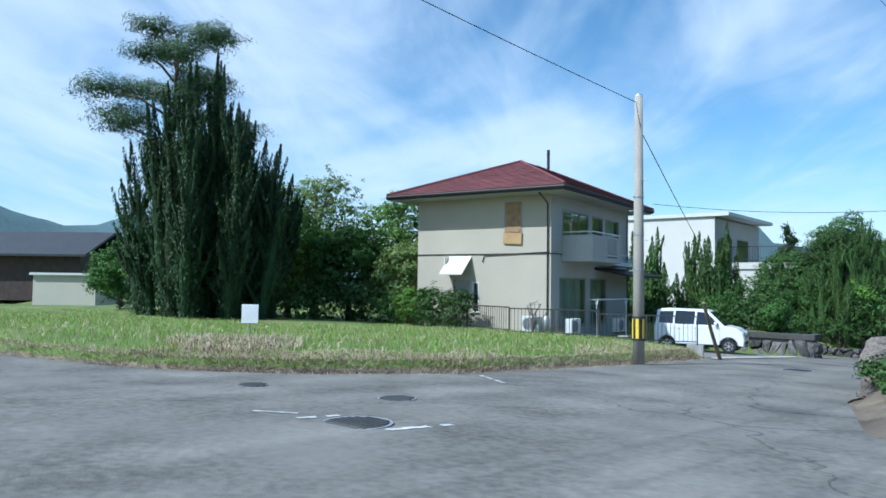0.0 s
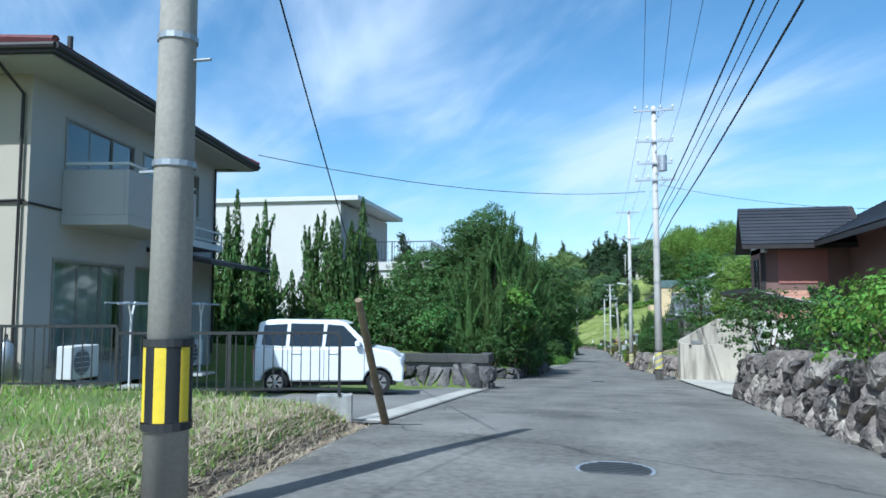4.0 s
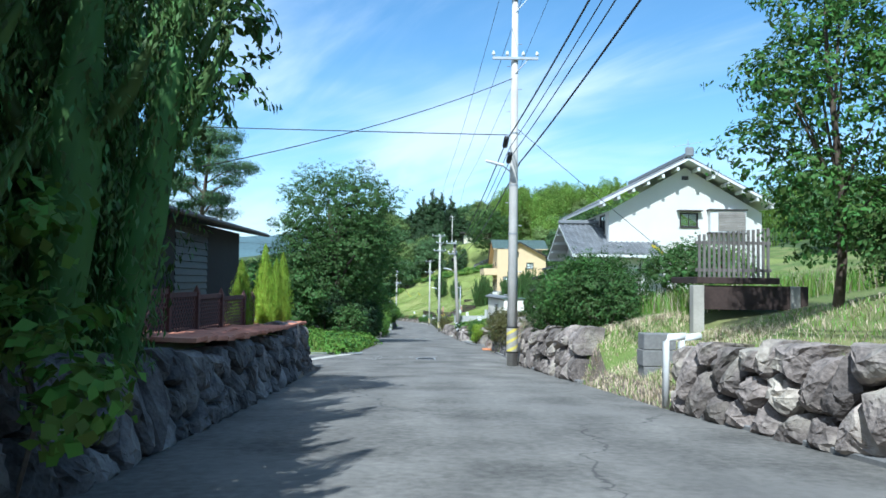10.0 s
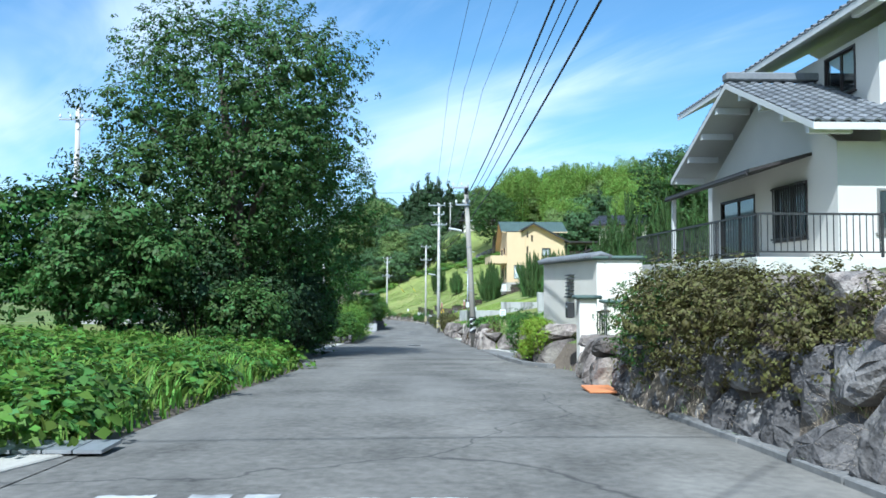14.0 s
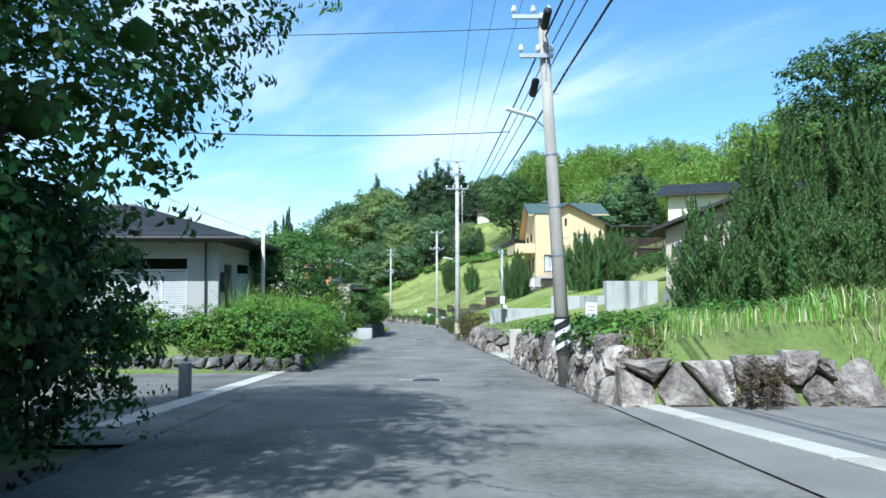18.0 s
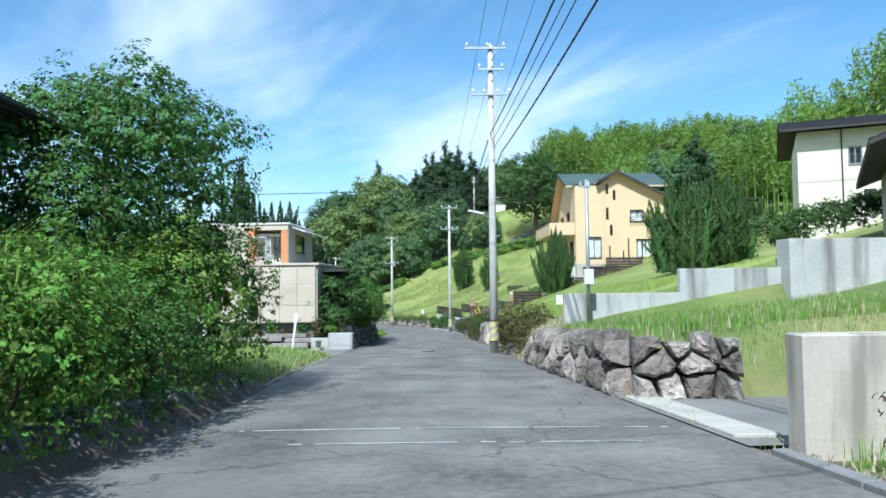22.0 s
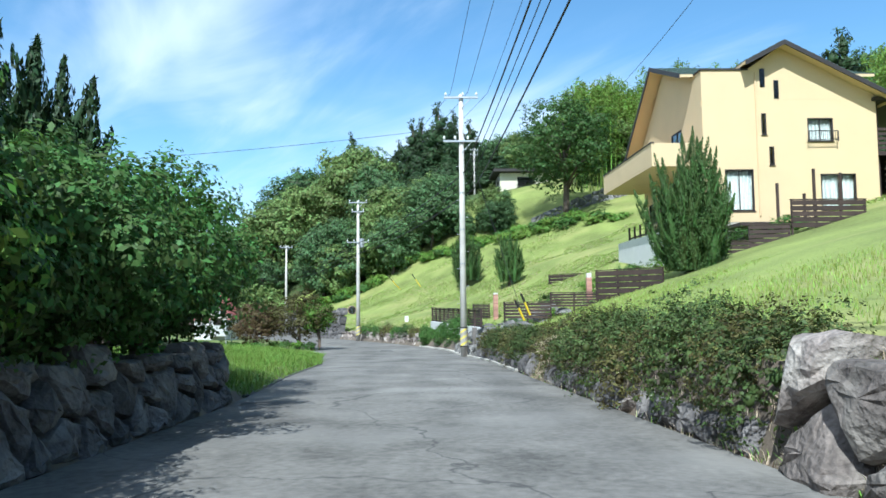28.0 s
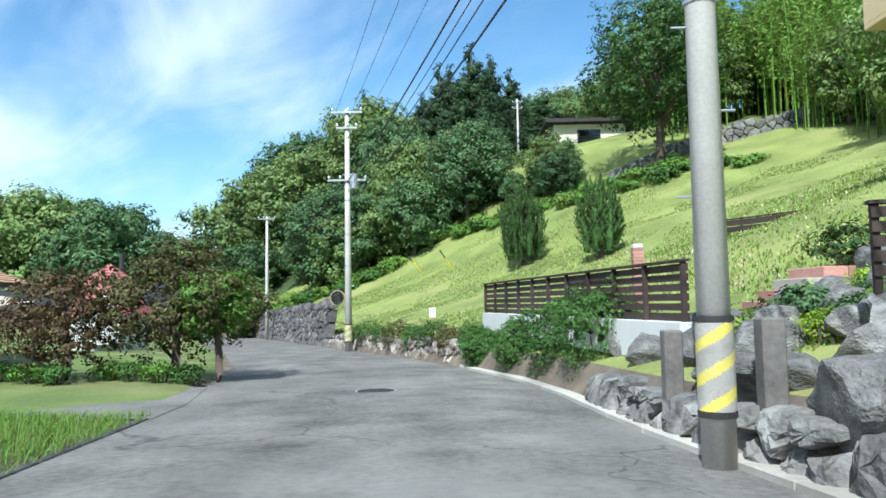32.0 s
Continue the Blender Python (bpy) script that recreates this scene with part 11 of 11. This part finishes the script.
slat_fence((-5.9, 180.6), (-8.2, 192.7), -8.3, -7.2, "long dark slatted timber fence on a white footing", 0.2)
for p0, p1, b, top in (((-5.1, 177.2), (-3.1, 176.8), -7.6, -6.85), ((-3.1, 176.8), (-1.05, 176.7), -7.1, -6.45), ((-1.05, 176.7), (1.0, 174.0), -6.8, -5.5), ((3.9, 176.2), (5.5, 176.0), -5.2, -4.3),
                       ((5.5, 176.0), (7.1, 175.7), -4.6, -3.6), ((7.2, 175.6), (10.4, 175.6), -3.8, -2.55), ((-5.4, 194.0), (-4.6, 191.0), -7.9, -7.0), ((0.2, 196.5), (2.2, 193.5), -6.2, -5.0)):
    slat_fence(p0, p1, b, top, "short dark slatted fence stepping up a terraced lawn", 0.0, 5)
t = thing("brick_pier", (-4.35, 189.3, -7.95), 0, "slim pink brick pier with a pale cap", "pier", "", "structure")
for i in range(18):
    Shape().box(-0.14 + 0.01 * (i % 2), -0.14, i * 0.085, 0.14 + 0.01 * (i % 2), 0.14, i * 0.085 + 0.078).part("brick", M["brick_pink"], t)
Shape().box(-0.12, -0.12, 1.53, 0.12, 0.12, 1.63).part("cap", M["trim_white"], t)
t = thing("brick_pier", (-1.3, 177.2, -6.9), 0, "short pink brick pier beside a fence", "pier", "", "structure")
for i in range(13):
    Shape().box(-0.11, -0.11, i * 0.085, 0.11, 0.11, i * 0.085 + 0.078).part("brick", M["brick_pink"], t)
Shape().box(-0.1, -0.1, 1.1, 0.1, 0.1, 1.3).part("cap", M["trim_white"], t)
t = thing("steps", (-5.4, 181.6, -8.9), 0, "pinkish brick and stone steps between terraces", "steps", "", "structure")
for i in range(8):
    for j in range(4):
        Shape().box(j * 0.42 + i * 0.34, -0.1 + i * 0.12, -0.2, j * 0.42 + 0.41 + i * 0.34, 1.2 + i * 0.12, 0.3 + i * 0.19).part("step_stone", M["brick_pink" if (i + j) % 3 else "concrete_pale"], t, bevel=0.01)
q = random.Random(61)
boulder(-6.15, 175.5, -9.05, 0.62, 0.5, 0.52, 60, "stone_grey", "large rough grey boulder beside a pole")
for i in range(26):
    x, y = -6.2 + (i % 6) * 0.72 + q.uniform(-0.2, 0.2), 176.9 + (i // 6) * 1.5 + q.uniform(-0.35, 0.35)
    s = q.uniform(0.28, 0.55)
    boulder(x, y, land(x, y) - s * 0.35, s * q.uniform(1.0, 1.4), s, s * q.uniform(0.6, 0.9), 62 + i, "stone_grey", "rough grey stone in a terraced rock garden")
for i in range(14):
    x, y = -6.0 + q.uniform(0, 3.4), 177 + q.uniform(0, 6.5)
    bush("rock_plant", (x, y, land(x, y) - 0.05), 0.4, 0.35, q.uniform(0.25, 0.45), 640 + i, 420, 0.07, 0.035, ("leaf_light", "leaf_yellow", "leaf_pine", "leaf_mid")[i % 4], "low plant between rock garden stones", group="rock garden plants", blobs=4)
for i, (x, y, sx, sy, sz) in enumerate(((-6.75, 180.7, 0.35, 0.3, 0.3), (-6.9, 181.5, 0.3, 0.25, 0.25), (-5.0, 163.3, 0.6, 0.6, 0.5), (-5.25, 162.4, 0.45, 0.5, 0.4), (-5.3, 158.6, 0.4, 0.3, 0.3), (-5.5, 155.2, 0.4, 0.3, 0.28), (-4.75, 130.9, 0.4, 0.4, 0.3), (-4.6, 137.4, 0.35, 0.35, 0.4), (-4.7, 146.4, 0.4, 0.4, 0.4))):
    boulder(x, y, road_z(y) - 0.05, sx, sy, sz, 90 + i, "stone", "rough pale boulder among clipped shrubs")
boulder(-4.15, 135.6, road_z(135.6) - 0.1, 0.34, 0.3, 0.5, 95, "stone", "upright pale boulder beside an azalea")
for x, y, h in ((-6.78, 178.3, 1.15), (-6.5, 176.4, 1.25)):
    g = thing("post", (x, y, road_z(y)), 0, "thick weathered timber post beside a pole", "post", "timber posts")
    Shape().box(-0.1, -0.1, -0.2, 0.1, 0.1, h).part("post", M["wood_old"], g, bevel=0.015)
for a, b in (((-4.6, 174.4, -7.6), (-5.0, 174.2, -6.75)), ((-4.3, 174.8, -7.4), (-4.7, 174.6, -6.5)), ((-11.6, 229.0, -5.4), (-13.0, 228.4, -3.8)), ((-9.2, 227.2, -5.2), (-10.2, 226.8, -3.7))):
    g = thing("guy_guard", a, 0, "yellow plastic guard on a slanting guy cable", "guard", "guy guards")
    d = Vector(b) - Vector(a)
    Shape().tube([(0, 0, 0), d], 0.045, 10).part("sleeve", M["yellow"], g)
    Shape().tube([d * 0.6, d * 1.0], 0.049, 10).part("band", M["black"], g)
wire((-4.6, 174.4, -7.6), (-6.9, 176.4, 0.6), 0.0, 0.012, "slanting guy cable of a pole")
wire((-11.6, 229.0, -5.4), (-14.1, 204.2, 0.5), 0.3, 0.012, "slanting guy cable of a pole")

g = thing("guy_guard", (0.77, 71.9, 0.02), 0, "yellow plastic guard on a slanting guy cable", "guard", "guy guards")
Shape().tube([(0, 0, 0), (1.15, 0.1, -0.82)], 0.05, 10).part("sleeve", M["yellow"], g)
wire((-4.2, 70.4, 3.75), (2.3, 72.05, -1.1), 0.0, 0.01, "slanting guy cable of a pole")
wire((-4.4, 70.4, 3.5), (-40, 69, 3.9), 0.12, 0.016, "twisted cable that crosses above the lane")
wire((-13.3, 62.0, 0.7), (-4.25, 70.4, 5.4), 0.3, 0.012, "service cable to the black shed")
# carport on a timber deck beside the cream house
t = thing("carport", (14.4, 181.0, -2.2), 0, "dark timber deck with a flat carport roof and log store", "carport")
Shape().box(-0.3, -0.6, 5.3, 9.5, 6.5, 5.5).part("roof", M["trim_dark"], t, bevel=0.02)
for x, y in ((0.1, 0), (3.1, 0), (6.2, 0), (9.0, 0), (0.1, 6), (9.0, 6)):
    Shape().box(x, y, -1.0, x + 0.14, y + 0.14, 5.3).part("post", M["wood_dark"], t)
Shape().box(-0.2, -0.3, 2.55, 9.3, 6.3, 2.75).part("deck", M["wood_dark"], t)
for i in range(5):
    Shape().box(-0.2, -0.34, 2.85 + i * 0.24, 9.3, -0.3, 2.85 + i * 0.24 + 0.14).part("rail_board", M["wood_dark"], t)
for i in range(12):
    Shape().box(3.7, -0.36, -0.6 + i * 0.26, 6.9, -0.32, -0.6 + i * 0.26 + 0.15).part("screen_board", M["wood_dark"], t) if i > 1 else None
Shape().box(-0.1, 3.0, -1.0, 9.0, 3.15, 2.5).part("back_wall", M["wood_dark"], t)
q = random.Random(3)
t = thing("log_store", (15.0, 180.75, -1.9), 0, "stack of split logs under a deck", "log pile")
first = [Shape().tube([(0, 0, 0), (0, 0.5, 0)], 0.085 * s, 7).part("log", M["log_end"], t) for s in (0.8, 1.0, 1.15)]
for i in range(19):
    for j in range(12):
        o = first[q.randrange(3)].copy()
        scene.collection.objects.link(o)
        o.parent = t
        o.matrix_basis = pose(0.1 + i * 0.165 + 0.08 * (j % 2), q.uniform(0, 0.08), 0.1 + j * 0.155, 0, q.uniform(0, 360), 0)
for i, o in enumerate(first):
    o.matrix_basis = pose(0.1 + i * 0.165, 0, 2.0)
t = thing("tarpaulin", (14.6, 180.3, -1.9), 0, "bright blue tarpaulin hanging from a deck post", "tarpaulin")
v, fcs = [], []
for i in range(9):
    for j in range(7):
        v.append((i * 0.12, 0.05 * math.sin(i * 1.9) + 0.03 * math.sin(j * 1.3 + i), 2.35 - j * 0.36))
for i in range(8):
    for j in range(6):
        fcs.append((i * 7 + j, i * 7 + j + 1, i * 7 + 8 + j, i * 7 + 7 + j))
Shape().add(v, fcs).add([(x, y + 0.012, z) for x, y, z in v], [q_[::-1] for q_ in fcs]).part("sheet", M["tarp_blue"], t, smooth=True)
t = thing("steps", (18.5, 179.6, -2.6), 0, "white concrete steps climbing beside a deck", "steps", "", "structure")
for i in range(10):
    Shape().box(i * 0.42, 0, -0.6, i * 0.42 + 0.45, 1.2, i * 0.2).part("step", M["concrete_pale"], t, bevel=0.01)

# stone retaining wall under the bamboo
r2 = random.Random(40)
t = thing("stone_wall", (12, 231.0, land(12, 231)), 0, "long grey stone retaining wall under bamboo", "stone wall", "", "structure")
for ring in cells(22, 1.7, 0.8, r2):
    stone(ring, lambda u, v, d: (4 + u, 231.0 - d + 0.15 * v, land(4 + u, 230.6) - 0.2 + v), r2, "stone_grey", t, Vector(t.location), 0.1)
# round traffic mirror on the pole at the bend
t = thing("traffic_mirror", (-14.6, 204.1, -7.45), 0, "round traffic mirror on a utility pole at the bend", "traffic mirror")
Shape().tube([(0, 0, 0), (0, -0.03, 0)], [0.32, 0.3], 28).part("mirror", M["chrome"], t)
Shape().tube([(0, 0.02, 0), (0, 0.06, 0)], [0.35, 0.34], 28).part("back", M["roof_orange"], t)
Shape().tube([(0, 0.06, 0), (0.42, 0.1, 0)], 0.02, 8).part("bracket", M["steel"], t)
# blue sheet and small fittings by the forecourt wall
g = thing("board", (0.35, 44.9, -2.3), 0, "blue plastic board leaning on a white footing", "board")
Shape().turned(pose(0, 0, 0, 8, 0, 0), -0.35, 0, 0, -0.05, 0.03, 0.85).part("sheet", M["blue_panel"], g)
# flowering shrubs and low plants on the terraces
for i, (x, y, rx, h, m) in enumerate(((-0.3, 180.6, 0.9, 0.9, "leaf_light"), (1.2, 179.4, 1.0, 1.0, "leaf_green"), (2.6, 178.6, 0.9, 0.9, "leaf_light"), (-2.0, 183.4, 0.8, 0.8, "leaf_mid"), (-3.2, 178.4, 0.6, 0.5, "leaf_light"),
                                      (-4.3, 180.4, 0.6, 0.5, "leaf_pine"), (-5.4, 179.8, 0.5, 0.4, "leaf_yellow"), (6.2, 177.6, 0.8, 0.8, "leaf_mid"), (8.0, 177.4, 0.9, 0.8, "leaf_green"))):
    bush("garden_shrub", (x, y, land(x, y) - 0.05), rx, 0.7, h, 800 + i, 1300, 0.1, 0.055, m, "mixed garden shrub on a stone terrace")
bush("dry_shrub", (-3.9, 115.2, road_z(115.2)), 0.55, 0.5, 0.8, 860, 900, 0.07, 0.03, "leaf_red", "dry brown shrub before a concrete wall")
grass("dry_grass", lambda x, y: edge_r(y) + 0.1 < x < edge_r(y) + 2.6, (-4, 58.0, 0, 64.4), 800, 0.12, [M["straw"], M["blade"]], "dry cut straw on a bank beside a pier", (0.8, 0.2), 0.005, lean=1.6)
grass("dry_grass", lambda x, y: edge_r(y) + 0.2 < x < edge_r(y) + 1.4 and noise.noise(Vector((x * 1.3, y * 1.1, 4))) > 0.1, (-5, 71.4, -2.4, 77.0), 420, 0.24, [M["straw"], M["blade"]], "straw hanging over a boulder wall", (0.8, 0.2), 0.004, lean=2.6)
grass("dry_grass", lambda x, y: (x + 12.3) ** 2 + (y - 7.6) ** 2 < 1.6, (-14, 6, -10.6, 9.2), 600, 0.13, [M["straw"], M["leaf_red"]], "mound of dry brown straw round a notice board", (0.85, 0.15), 0.007, lean=1.8)
grass("dry_grass", lambda x, y: edge_r(y) + 0.1 < x < edge_r(y) + 1.3, (-6.5, 141.8, -3.5, 147.4), 420, 0.14, [M["straw"], M["blade"]], "dry straw between shrubs below a lawn", (0.8, 0.2), 0.004, lean=2.2)
